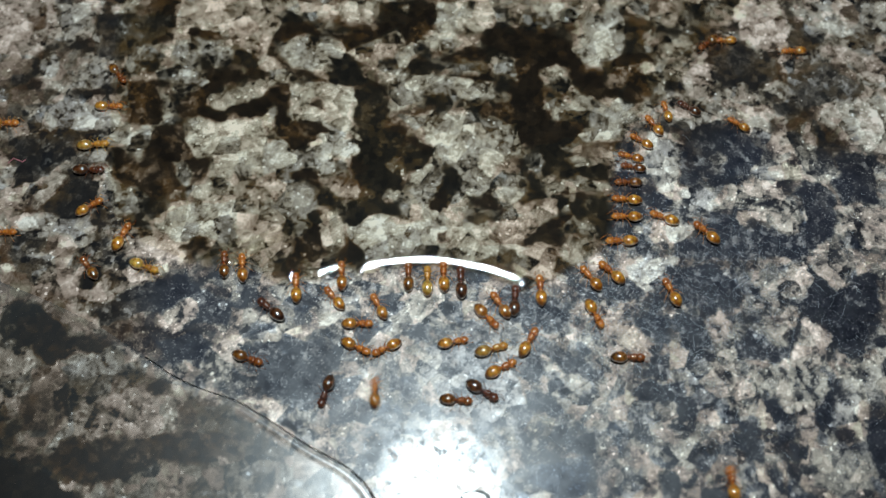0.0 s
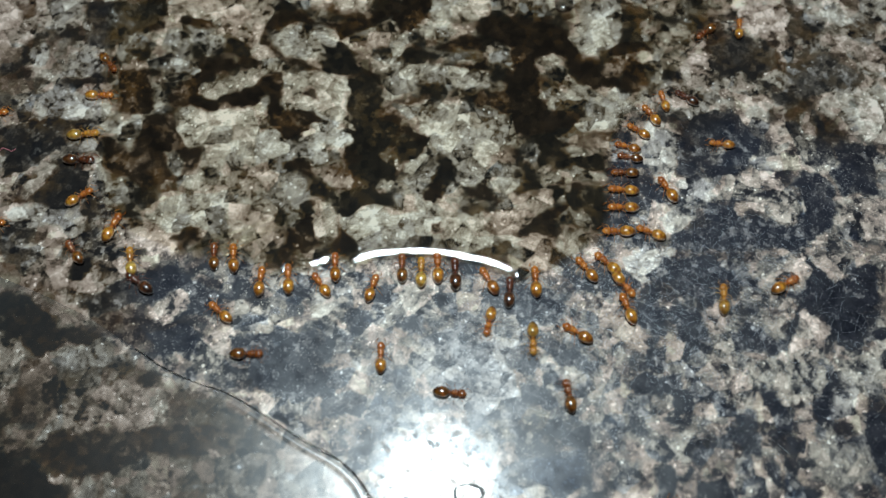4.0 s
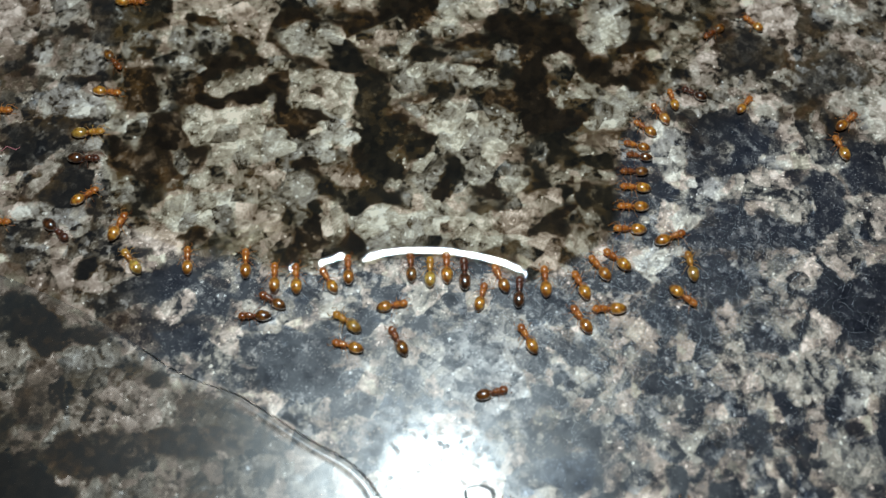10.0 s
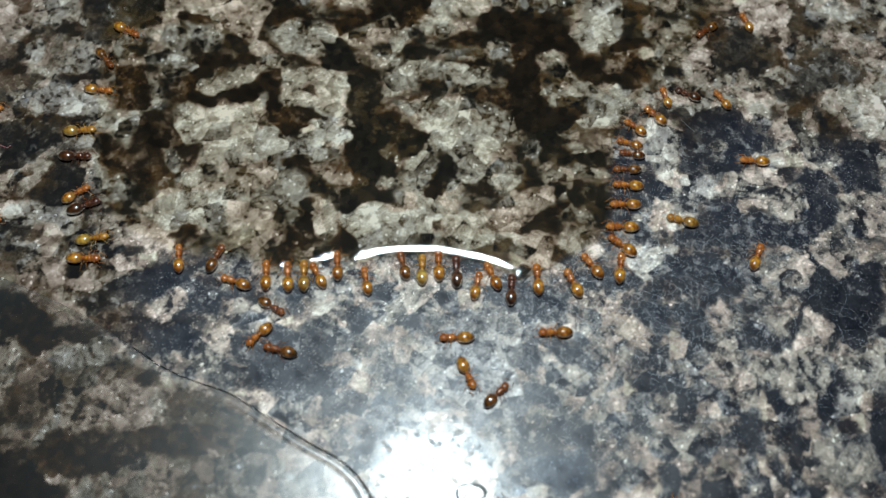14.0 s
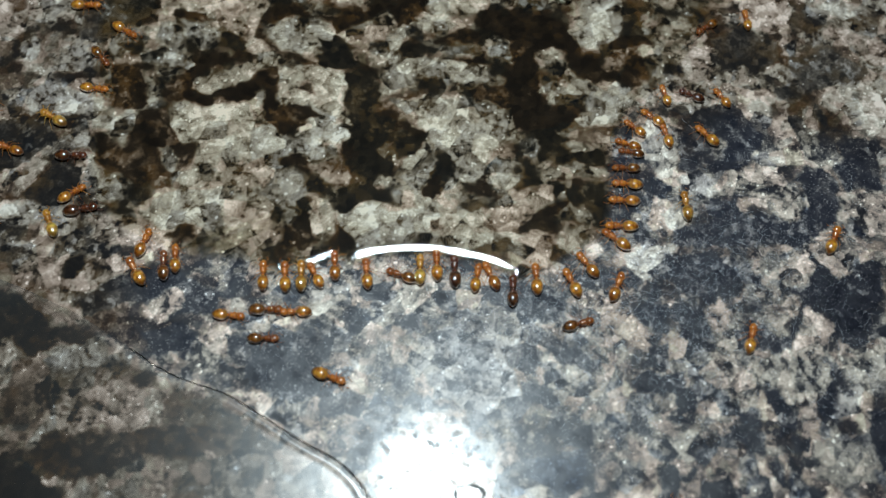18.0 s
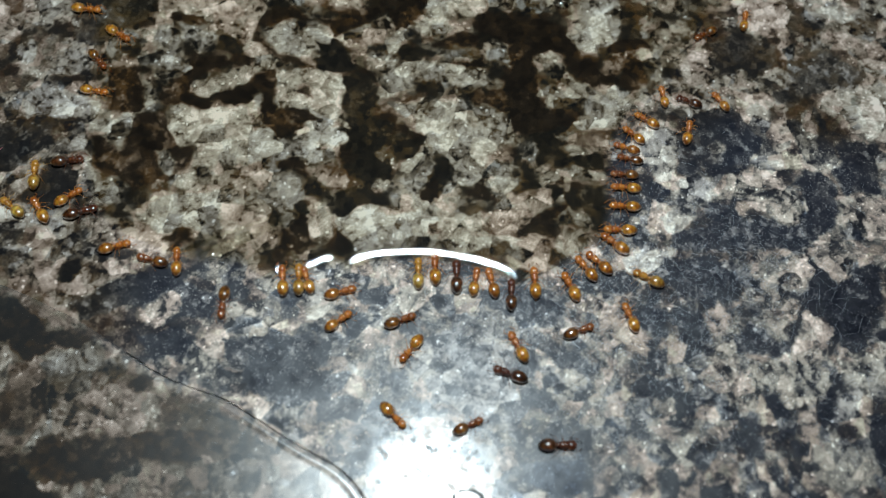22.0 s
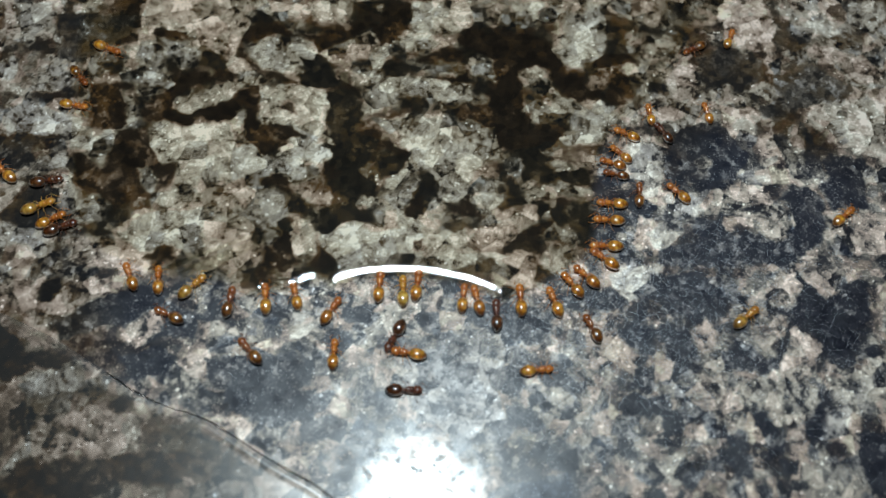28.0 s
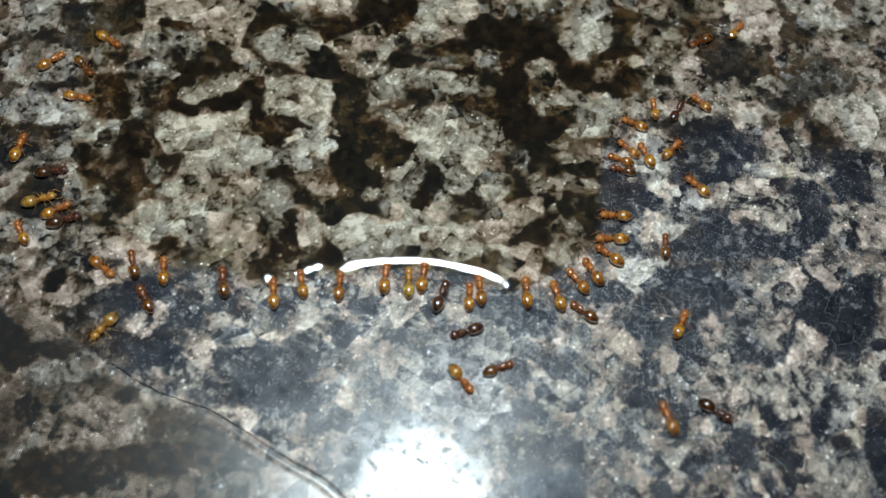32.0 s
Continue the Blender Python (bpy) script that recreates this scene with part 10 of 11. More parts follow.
ant("brown", 0.88, [(0, -16.66, -1.51, 95), (3, -16.66, -1.51, 95), (6, -17.26, -1.80, 96), (7, -17.35, -1.52, 96), (8, -17.35, -1.52, 96), (8.1, -17.32, -1.64, 53), (8.167, -17.28, -1.77, 11), (8.267, -17.20, -2.02, -31), (8.333, -17.13, -2.27, -73), (8.7, -16.79, -3.36, -73), (9, -16.59, -4.01, -6), (9.167, -16.20, -4.12, -11), (9.333, -15.41, -4.35, -16), (9.7, -13.68, -4.84, -16), (9.8, -13.34, -4.94, 39), (9.9, -13.00, -5.04, 94), (10, -12.65, -5.14, 149), (10.5, -12.26, -5.30, 75), (11, -11.87, -5.47, -0), (12, -11.87, -5.47, -0), (13, -11.86, -5.53, -31), (14, -12.20, -5.64, -31), (17, -12.85, -6.09, -21), (17.167, -12.81, -6.29, -50), (17.333, -12.72, -6.70, -78), (17.7, -12.54, -7.59, -78), (17.867, -12.48, -7.86, -39), (18, -12.43, -8.12, -0), (18.167, -12.01, -8.26, -9), (18.333, -11.19, -8.52, -18), (18.7, -9.38, -9.10, -18), (19, -8.31, -9.45, -40), (19.167, -7.94, -9.74, -39), (19.333, -7.20, -10.32, -38), (19.7, -5.58, -11.60, -38), (20, -4.62, -12.36, -25), (20.167, -4.29, -12.61, -31), (20.333, -3.63, -13.09, -36), (20.7, -2.18, -14.17, -36), (21, -1.32, -14.80, -45), (21.167, -0.97, -14.74, -18), (21.333, -0.25, -14.62, 10), (21.7, 1.31, -14.35, 10), (22, 2.24, -14.19, 25), (22.167, 2.49, -14.00, 32), (22.333, 2.98, -13.61, 38), (22.7, 4.06, -12.75, 38), (23, 4.70, -12.24, 25), (24, 4.80, -11.99, 55), (24.167, 5.32, -12.08, 22), (24.333, 6.36, -12.25, -10), (24.7, 8.64, -12.63, -10), (25, 9.99, -12.86, 29), (25.1, 9.94, -13.67, -32), (25.167, 9.84, -15.30, -94), (25.333, 9.61, -18.88, -94), (25.5, 9.48, -21.00, -94), (32, 9.48, -21.00, -94)])
ant("amber", 0.94, [(0, -15.25, -1.79, 97), (3, -15.25, -1.79, 97), (6, -15.40, -1.60, 95), (7, -15.12, -2.01, 95), (8, -15.12, -2.01, 95), (9, -14.90, -2.20, 94), (13, -14.90, -2.20, 94), (13.1, -14.89, -2.28, 139), (13.167, -14.89, -2.36, 184), (13.267, -14.88, -2.52, 228), (13.333, -14.87, -2.68, 273), (13.7, -14.83, -3.40, 273), (13.867, -14.82, -3.61, 216), (14, -14.81, -3.82, 159), (14.9, -15.08, -3.70, 159), (15.133, -16.17, -3.25, 157), (15.867, -20.24, -1.55, 157), (15.967, -20.78, -1.32, 115), (16.1, -21.33, -1.09, 73), (17, -21.60, -0.98, 73), (18, -21.76, -0.68, 73), (19, -21.78, -1.14, 73), (20, -22.18, -0.88, 88), (20.167, -22.39, -0.83, 128), (20.333, -22.82, -0.74, 168), (20.7, -23.76, -0.54, 168), (21, -24.31, -0.42, 123), (21.5, -24.03, -0.54, 70), (22, -23.75, -0.66, 17), (23, -23.04, -0.27, 11), (23.167, -22.86, -0.41, -12), (23.333, -22.49, -0.67, -36), (23.7, -21.68, -1.25, -36), (24, -21.21, -1.60, -31), (24.167, -20.83, -1.74, -26), (24.333, -20.07, -2.03, -21), (24.7, -18.39, -2.67, -21), (25, -17.40, -3.04, 16), (25.9, -17.54, -2.98, 16), (26.033, -17.83, -2.87, 87), (26.133, -18.12, -2.75, 158), (26.867, -20.28, -1.90, 158), (27.1, -20.86, -1.67, 114), (28, -21.00, -1.61, 114), (29, -22.48, -2.01, 115), (30, -22.39, -1.23, 88), (30.167, -22.70, -1.09, 122), (30.333, -23.34, -0.81, 156), (30.7, -24.74, -0.19, 156), (31, -25.57, 0.18, 141), (31.1, -25.47, 0.10, 96), (31.167, -25.37, 0.02, 51), (31.267, -25.16, -0.15, 6), (31.333, -24.96, -0.31, -38), (31.7, -24.06, -1.03, -38), (32, -23.52, -1.45, -39)])
ant("amber", 0.95, [(0, -11.07, -3.43, 95), (31, -11.07, -3.43, 95), (32, -10.89, -3.70, 95)], True)
ant("amber", 0.93, [(0, -7.67, -2.44, 94), (3, -7.67, -2.44, 94), (6, -7.44, -2.53, 94), (8, -7.44, -2.53, 94), (9, -7.25, -2.71, 94), (10, -7.25, -2.71, 94), (11, -7.46, -2.54, 94), (18, -7.46, -2.54, 94), (19, -7.37, -3.05, 94), (20, -7.66, -3.38, 94), (21, -7.66, -3.38, 94), (21.5, -7.29, -3.85, 55), (22, -6.92, -4.31, 16), (24, -6.92, -4.31, 16), (25, -6.37, -4.36, 58), (28, -6.37, -4.36, 58), (29, -6.63, -4.60, 68), (30, -6.27, -3.55, 78), (31, -6.08, -2.46, 87), (32, -6.20, -3.11, 87)])
ant("amber", 0.89, [(0, -8.10, -4.27, 130), (2, -8.10, -4.27, 130), (3, -8.48, -4.08, 127), (6, -8.60, -3.78, 123), (7, -8.60, -3.78, 123), (8, -8.64, -3.56, 121), (10, -8.64, -3.56, 121), (11, -8.83, -3.30, 118), (18, -8.83, -3.30, 118), (19, -9.25, -3.40, 110), (24, -9.25, -3.40, 110), (25, -8.91, -3.20, 104), (28, -8.91, -3.20, 104), (29, -8.88, -2.95, 101), (32, -8.88, -2.95, 101)])
ant("brown", 0.93, [(0, -2.62, -2.51, 91), (3, -2.62, -2.51, 91), (6, -2.59, -2.59, 92), (9, -2.59, -2.59, 92), (10, -2.60, -2.49, 94), (13, -2.60, -2.49, 100), (14, -2.57, -2.51, 104), (17, -2.38, -2.89, 106), (18, -2.48, -3.30, 159), (18.5, -2.52, -3.84, 106), (19, -2.55, -4.38, 53), (19.1, -2.64, -4.44, 93), (19.167, -2.72, -4.49, 133), (19.267, -2.90, -4.61, 174), (19.333, -3.07, -4.72, 214), (19.7, -3.82, -5.23, 214), (20, -4.26, -5.52, 180), (20.5, -3.73, -6.05, 247), (21, -3.20, -6.59, 314), (22, -2.54, -6.50, 381), (22.1, -2.72, -6.64, 340), (22.167, -2.90, -6.78, 300), (22.267, -3.25, -7.06, 259), (22.333, -3.61, -7.33, 218), (22.7, -5.17, -8.55, 218), (23, -6.09, -9.28, 180), (23.167, -6.54, -9.01, 165), (23.333, -7.44, -8.48, 149), (23.7, -9.42, -7.31, 149), (24, -10.60, -6.62, 121), (25, -10.60, -6.62, 121), (25.9, -10.88, -6.54, 121), (26.133, -12.04, -6.22, 165), (26.867, -16.38, -5.02, 165), (27.1, -17.53, -4.70, 154), (28, -17.82, -4.62, 154), (28.167, -18.11, -4.26, 141), (28.333, -18.68, -3.53, 128), (28.7, -19.94, -1.93, 128), (29, -20.69, -0.98, 97), (31, -20.69, -0.98, 97), (32, -21.21, -1.36, 106)])
ant("yellow", 0.95, [(0, -1.18, -2.87, 90)], True)
ant("amber", 0.98, [(0, 0.06, -2.51, 92), (25, 0.06, -2.51, 92), (28, -0.15, -2.41, 82), (32, -0.15, -2.41, 82)], True)
ant("dark", 1.02, [(0, 1.37, -3.00, 92), (20, 1.37, -3.00, 92), (21, 1.63, -3.15, 90), (22, 1.63, -3.15, 90), (23, 1.80, -3.51, 89), (24, 1.79, -3.93, 89), (24.5, 1.29, -4.20, 129), (25, 0.78, -4.47, 169), (25.9, 0.68, -4.54, 169), (26.133, 0.29, -4.81, 215), (26.867, -1.19, -5.84, 215), (27.1, -1.58, -6.11, 242), (28, -1.68, -6.18, 242), (29, -1.35, -6.64, 299), (29.5, -0.91, -6.40, 372), (30, -0.47, -6.17, 445), (30.167, -0.34, -6.04, 425), (30.333, -0.07, -5.78, 404), (30.7, 0.52, -5.22, 404), (31, 0.87, -4.89, 421), (32, 1.13, -3.92, 431)])
ant("amber", 0.94, [(0, 4.33, -4.83, 122), (1, 4.07, -4.77, 121), (2, 3.93, -4.31, 120), (3, 3.92, -3.57, 119), (7, 3.92, -3.57, 119), (8, 4.06, -3.39, 114), (20, 4.06, -3.39, 114), (21, 4.23, -3.63, 103), (29, 4.23, -3.63, 103), (30, 4.01, -3.49, 95), (32, 4.01, -3.49, 95)], True)
ant("dark", 0.96, [(0, 5.37, -4.48, 86), (14, 5.37, -4.48, 86), (17, 5.59, -4.57, 88), (25, 5.59, -4.57, 88), (28, 5.56, -4.81, 90), (29, 5.56, -4.81, 90), (30, 5.83, -5.30, 90), (30.5, 5.70, -5.53, 143), (31, 5.57, -5.76, 196), (31.167, 5.32, -5.83, 196), (31.333, 4.81, -5.98, 196), (31.7, 3.69, -6.31, 196), (32, 3.03, -6.51, 196)], True)
ant("amber", 0.98, [(0, 7.35, -3.64, 92)], True)
ant("amber", 0.94, [(0, 11.25, -2.65, 125), (9, 11.25, -2.65, 125), (10, 11.49, -2.55, 125), (14, 11.49, -2.55, 125), (17, 11.23, -2.50, 125), (22, 11.23, -2.50, 125), (23, 11.41, -2.70, 125), (24, 11.41, -2.70, 125), (25, 11.23, -2.45, 125), (30, 11.23, -2.45, 125), (31, 11.19, -2.76, 125), (32, 11.19, -2.76, 125)], True)
ant("amber", 0.97, [(0, 12.86, -2.15, 136), (7, 12.86, -2.15, 136), (8, 12.85, -1.86, 139), (12, 12.85, -1.86, 139), (13, 12.63, -1.93, 141), (14, 13.52, -2.73, 81), (14.9, 13.84, -2.85, 81), (15.033, 14.47, -3.08, 30), (15.133, 15.10, -3.32, -21), (15.867, 19.82, -5.10, -21), (15.967, 20.45, -5.34, 22), (16.1, 21.08, -5.58, 65), (17, 21.40, -5.70, 65), (17.167, 22.23, -5.18, 48), (17.333, 23.89, -4.14, 32), (17.7, 27.55, -1.86, 32), (18, 29.71, -0.51, 63), (18.1, 30.41, -0.51, 32), (18.167, 31.80, -0.51, -0), (18.333, 34.88, -0.51, -0), (18.5, 36.70, -0.51, -0), (32, 36.70, -0.51, -0)])
ant("amber", 0.97, [(0, 13.86, 0.54, -180), (3, 13.86, 0.54, -180), (6, 14.03, 0.71, -183), (32, 14.03, 0.71, -183)], True)
ant("amber", 0.93, [(0, 14.43, 2.63, 178), (17, 14.43, 2.63, 178), (18, 14.42, 2.88, 176), (21, 14.42, 2.88, 176), (22, 14.56, 2.70, 175), (23, 14.56, 2.70, 175), (24, 14.40, 2.87, 175), (29, 14.40, 2.87, 175), (30, 14.45, 2.64, 175), (32, 14.45, 2.64, 175)], True)
ant("amber", 0.92, [(0, 14.55, 4.15, 174), (6, 14.55, 4.15, 174), (7, 14.76, 4.29, 174), (29, 14.76, 4.29, 174), (30, 14.99, 4.27, 174), (30.2, 15.18, 6.53, 130), (30.367, 15.57, 11.05, 85), (30.733, 16.42, 21.00, 85), (31.033, 16.92, 26.88, 85), (32, 16.92, 26.88, 85)], True)
ant("brown", 0.85, [(0, 14.81, 5.70, 178), (20, 14.81, 5.70, 178), (21, 14.76, 5.46, 175), (23, 14.76, 5.46, 175), (24, 14.76, 5.70, 174), (25, 15.02, 5.58, 174), (25.9, 15.09, 5.56, 174), (25.967, 15.18, 5.53, 230), (26.067, 15.28, 5.50, 286), (26.133, 15.38, 5.46, 342), (26.867, 16.46, 5.10, 342), (26.967, 16.60, 5.06, 393), (27.1, 16.75, 5.01, 444), (28, 16.82, 4.98, 444), (29, 17.11, 5.40, 419), (29.1, 17.02, 5.34, 459), (29.167, 16.94, 5.27, 498), (29.267, 16.77, 5.14, 538), (29.333, 16.61, 5.01, 578), (29.7, 15.88, 4.44, 578), (29.867, 15.66, 4.27, 516), (30, 15.45, 4.10, 454), (30.167, 15.59, 3.95, 384), (30.333, 15.89, 3.64, 315), (30.7, 16.55, 2.98, 315), (30.8, 16.68, 2.85, 367), (30.9, 16.81, 2.72, 420), (31, 16.94, 2.59, 473), (31.167, 17.03, 2.33, 471), (31.333, 17.20, 1.82, 469), (31.7, 17.59, 0.68, 469), (32, 17.82, 0.02, 444)])
ant("amber", 0.83, [(0, 15.20, 8.00, 162), (14, 15.20, 8.00, 162), (17, 15.12, 7.79, 159), (30, 15.12, 7.79, 159), (31, 15.23, 7.47, 157), (32, 15.23, 7.47, 157)], True)
ant("brown", 0.80, [(0, 15.31, 7.06, 168), (18, 15.31, 7.06, 168), (19, 15.30, 6.81, 165), (30, 15.30, 6.81, 165), (31, 15.32, 6.57, 163), (32, 15.32, 6.57, 163)], True)
ant("amber", 0.82, [(0, 16.16, 9.45, 144), (9, 16.16, 9.45, 144), (10, 15.97, 9.59, 141), (12, 15.97, 9.59, 141), (13, 15.75, 9.46, 140), (17, 15.75, 9.46, 140), (18, 15.76, 9.23, 138), (21, 15.76, 9.23, 138), (22, 15.76, 8.94, 137), (25, 15.76, 8.94, 137), (28, 15.81, 8.60, 135), (30, 15.81, 8.60, 135), (31, 15.91, 8.40, 134), (32, 15.91, 8.40, 134)])
ant("amber", 0.86, [(0, 17.28, 10.93, 122), (11, 17.28, 10.93, 122), (12, 17.44, 10.54, 134), (14, 17.44, 10.54, 134), (17, 17.25, 10.18, 140), (21, 17.25, 10.18, 140), (22, 16.91, 10.30, 145), (23, 16.91, 10.30, 145), (24, 16.66, 10.51, 147), (25, 16.66, 10.51, 147), (28, 16.45, 10.41, 152), (29, 16.61, 10.68, 153), (32, 16.61, 10.68, 153)], True)
ant("amber", 0.79, [(0, 18.40, 12.27, 102), (19, 18.40, 12.27, 102), (20, 18.39, 12.49, 96), (24, 18.39, 12.49, 96), (25, 18.40, 12.21, 95), (30, 18.40, 12.21, 95), (31, 18.23, 12.05, 93), (32, 18.23, 12.05, 93)], True)
ant("dark", 0.84, [(0, 20.35, 12.60, 144), (9, 20.35, 12.60, 144), (10, 20.26, 12.86, 149), (13, 20.26, 12.86, 149), (14, 20.32, 12.59, 151), (17, 20.59, 12.30, 153), (18, 20.59, 12.30, 153), (19, 20.69, 12.02, 154), (20, 20.65, 12.24, 155), (21, 20.65, 12.24, 155), (22, 20.47, 12.07, 156), (22.167, 20.32, 11.91, 192), (22.333, 20.03, 11.59, 228), (22.7, 19.39, 10.89, 228), (22.8, 19.27, 10.75, 172), (22.9, 19.14, 10.61, 115), (23, 19.02, 10.47, 59), (24, 19.25, 10.35, 59), (25, 19.37, 10.21, 122), (28, 19.33, 10.52, 121), (29, 19.45, 10.29, 102), (30, 19.45, 10.29, 102), (30.167, 19.55, 10.42, 77), (30.333, 19.76, 10.68, 52), (30.7, 20.21, 11.26, 52), (31, 20.47, 11.60, 59), (32, 19.96, 11.84, 59)])
ant("brown", 0.85, [(0, 22.69, 19.32, -142), (8, 22.69, 19.32, -142), (9, 22.59, 19.10, -146), (18, 22.59, 19.10, -146), (19, 22.59, 18.78, -151), (23, 22.59, 18.78, -151), (24, 22.83, 18.76, -153), (32, 22.83, 18.76, -153)], True)
ant("brown", 0.91, [(0, -27.33, 16.12, -50)], True)
ant("yellow", 1.00, [(0, -28.36, 9.13, 6), (14, -28.36, 9.13, 6), (15.5, -28.89, 9.28, 52), (17, -29.41, 9.43, 99), (18, -30.11, 10.19, 149), (18.5, -30.18, 10.60, 84), (19, -30.26, 11.00, 18), (19.5, -30.01, 10.30, -29), (20, -29.75, 9.60, -77), (20.167, -29.83, 9.37, -93), (20.333, -29.98, 8.91, -108), (20.7, -30.31, 7.89, -108), (21, -30.51, 7.29, -89), (21.167, -30.52, 7.09, -91), (21.333, -30.53, 6.70, -92), (21.7, -30.56, 5.84, -92), (21.8, -30.56, 5.67, -149), (21.9, -30.57, 5.50, -207), (22, -30.57, 5.33, -265), (22.167, -30.74, 5.19, -203), (22.333, -31.06, 4.92, -140), (22.7, -31.78, 4.33, -140), (22.8, -31.93, 4.21, -83), (22.9, -32.07, 4.09, -27), (23, -32.21, 3.98, 30), (23.167, -31.96, 3.97, 14), (23.333, -31.46, 3.95, -2), (23.7, -30.36, 3.92, -2), (24, -29.72, 3.90, 24), (25, -29.23, 4.17, 24), (28, -28.69, 4.21, 24), (29, -28.69, 4.21, 24), (30, -28.97, 3.94, 18), (32, -28.97, 3.94, 18)])
ant("dark", 0.98, [(0, -28.35, 6.81, 0), (19, -28.35, 6.81, 0), (20, -28.56, 6.87, 7), (21, -28.32, 6.63, 8), (24, -28.32, 6.63, 8), (25, -28.60, 6.73, 9), (28, -28.42, 6.39, 10), (32, -28.42, 6.39, 10)], True)
ant("amber", 0.91, [(0, -27.77, 3.46, 36), (25, -27.77, 3.46, 36), (28, -27.57, 3.07, 30), (32, -27.57, 3.07, 30)], True)
ant("amber", 0.99, [(0, -24.82, 0.83, 69), (10, -24.82, 0.83, 69), (11, -24.98, 0.48, 69), (12, -26.13, -0.34, 120), (13, -26.43, -0.18, 141), (13.167, -26.43, -0.35, 206), (13.333, -26.42, -0.70, 271), (13.7, -26.40, -1.46, 271), (13.867, -26.40, -1.69, 316), (14, -26.39, -1.91, 360), (14.9, -26.26, -2.02, 360), (15.133, -25.73, -2.46, 321), (15.867, -23.74, -4.09, 321), (16.1, -23.21, -4.53, 335), (17, -23.08, -4.64, 335), (17.167, -22.97, -4.47, 376), (17.333, -22.76, -4.14, 418), (17.7, -22.30, -3.40, 418), (18, -22.02, -2.96, 483), (19, -22.12, -3.09, 510), (19.167, -22.35, -2.99, 513), (19.333, -22.80, -2.79, 517), (19.7, -23.80, -2.36, 517), (20, -24.39, -2.11, 524), (20.167, -24.73, -1.97, 521), (20.333, -25.41, -1.70, 518), (20.7, -26.89, -1.10, 518), (21, -27.77, -0.74, 515), (21.167, -27.96, -0.44, 498), (21.333, -28.33, 0.18, 481), (21.7, -29.16, 1.53, 481), (22, -29.65, 2.33, 484), (22.167, -29.60, 2.13, 474), (22.333, -29.49, 1.73, 464), (22.7, -29.27, 0.85, 464), (23, -29.14, 0.33, 484), (23.167, -28.96, 0.33, 422), (23.333, -28.61, 0.33, 360), (23.7, -27.84, 0.32, 360), (23.867, -27.61, 0.32, 435), (24, -27.38, 0.32, 510), (24.1, -27.23, 0.18, 551), (24.167, -27.09, 0.03, 592), (24.267, -26.80, -0.27, 633), (24.333, -26.51, -0.56, 674), (24.7, -25.25, -1.85, 674), (25, -24.50, -2.62, 685), (25.9, -24.78, -2.23, 685), (25.967, -25.16, -1.71, 739), (26.067, -25.54, -1.18, 792), (26.133, -25.92, -0.66, 846), (26.867, -30.19, 5.19, 846), (27.1, -31.32, 6.76, 860), (28, -31.61, 7.15, 860), (28.167, -31.53, 6.91, 935), (28.333, -31.36, 6.45, 1010), (28.7, -31.00, 5.43, 1010), (28.8, -30.93, 5.22, 1063), (28.9, -30.86, 5.02, 1117), (29, -30.79, 4.82, 1171), (30, -31.10, 3.41, 1152), (31, -31.11, 3.63, 1162), (31.167, -31.11, 4.11, 1166), (31.333, -31.12, 5.06, 1170), (31.7, -31.14, 7.15, 1170), (32, -31.15, 8.39, 1157)])
ant("brown", 0.90, [(0, -26.89, -1.79, 128), (3, -26.89, -1.79, 128), (3.9, -27.09, -1.53, 128), (4.133, -27.90, -0.48, 128), (4.867, -30.95, 3.47, 128), (5.1, -31.76, 4.52, 145), (6, -31.96, 4.79, 145), (6.1, -32.50, 4.79, 163), (6.167, -33.57, 4.78, 180), (6.333, -35.92, 4.78, 180), (6.5, -37.31, 4.78, 180), (32, -37.31, 4.78, 180)])
ant("brown", 0.92, [(0, 0.86, -12.07, -5), (7, 0.86, -12.07, -5), (8, 0.84, -12.15, 10), (9, 0.84, -12.15, 10), (9.167, 1.07, -12.14, 6), (9.333, 1.52, -12.13, 2), (9.7, 2.52, -12.10, 2), (10, 3.11, -12.08, 15), (11, 3.84, -12.38, 16), (13, 3.84, -12.38, 16), (14, 4.02, -12.41, 45), (14.9, 4.25, -12.20, 45), (15.133, 5.17, -11.36, 42), (15.867, 8.63, -8.22, 42), (16.1, 9.56, -7.39, 21), (17, 9.79, -7.18, 21), (18, 10.15, -7.10, 15), (19, 10.15, -7.10, 15), (20, 10.44, -7.07, 15), (21, 10.44, -7.07, 15), (22, 10.26, -7.33, 21), (23, 10.26, -7.33, 21), (24, 9.98, -7.69, 91), (25, 10.50, -7.94, 44), (25.9, 10.58, -7.85, 44), (26.133, 10.89, -7.52, 47), (26.867, 12.05, -6.27, 47), (27.1, 12.36, -5.93, 115), (28, 12.43, -5.85, 115), (29, 11.79, -5.40, 142), (30, 11.79, -5.40, 142), (31, 11.47, -5.13, 142), (32, 11.47, -5.13, 142)])
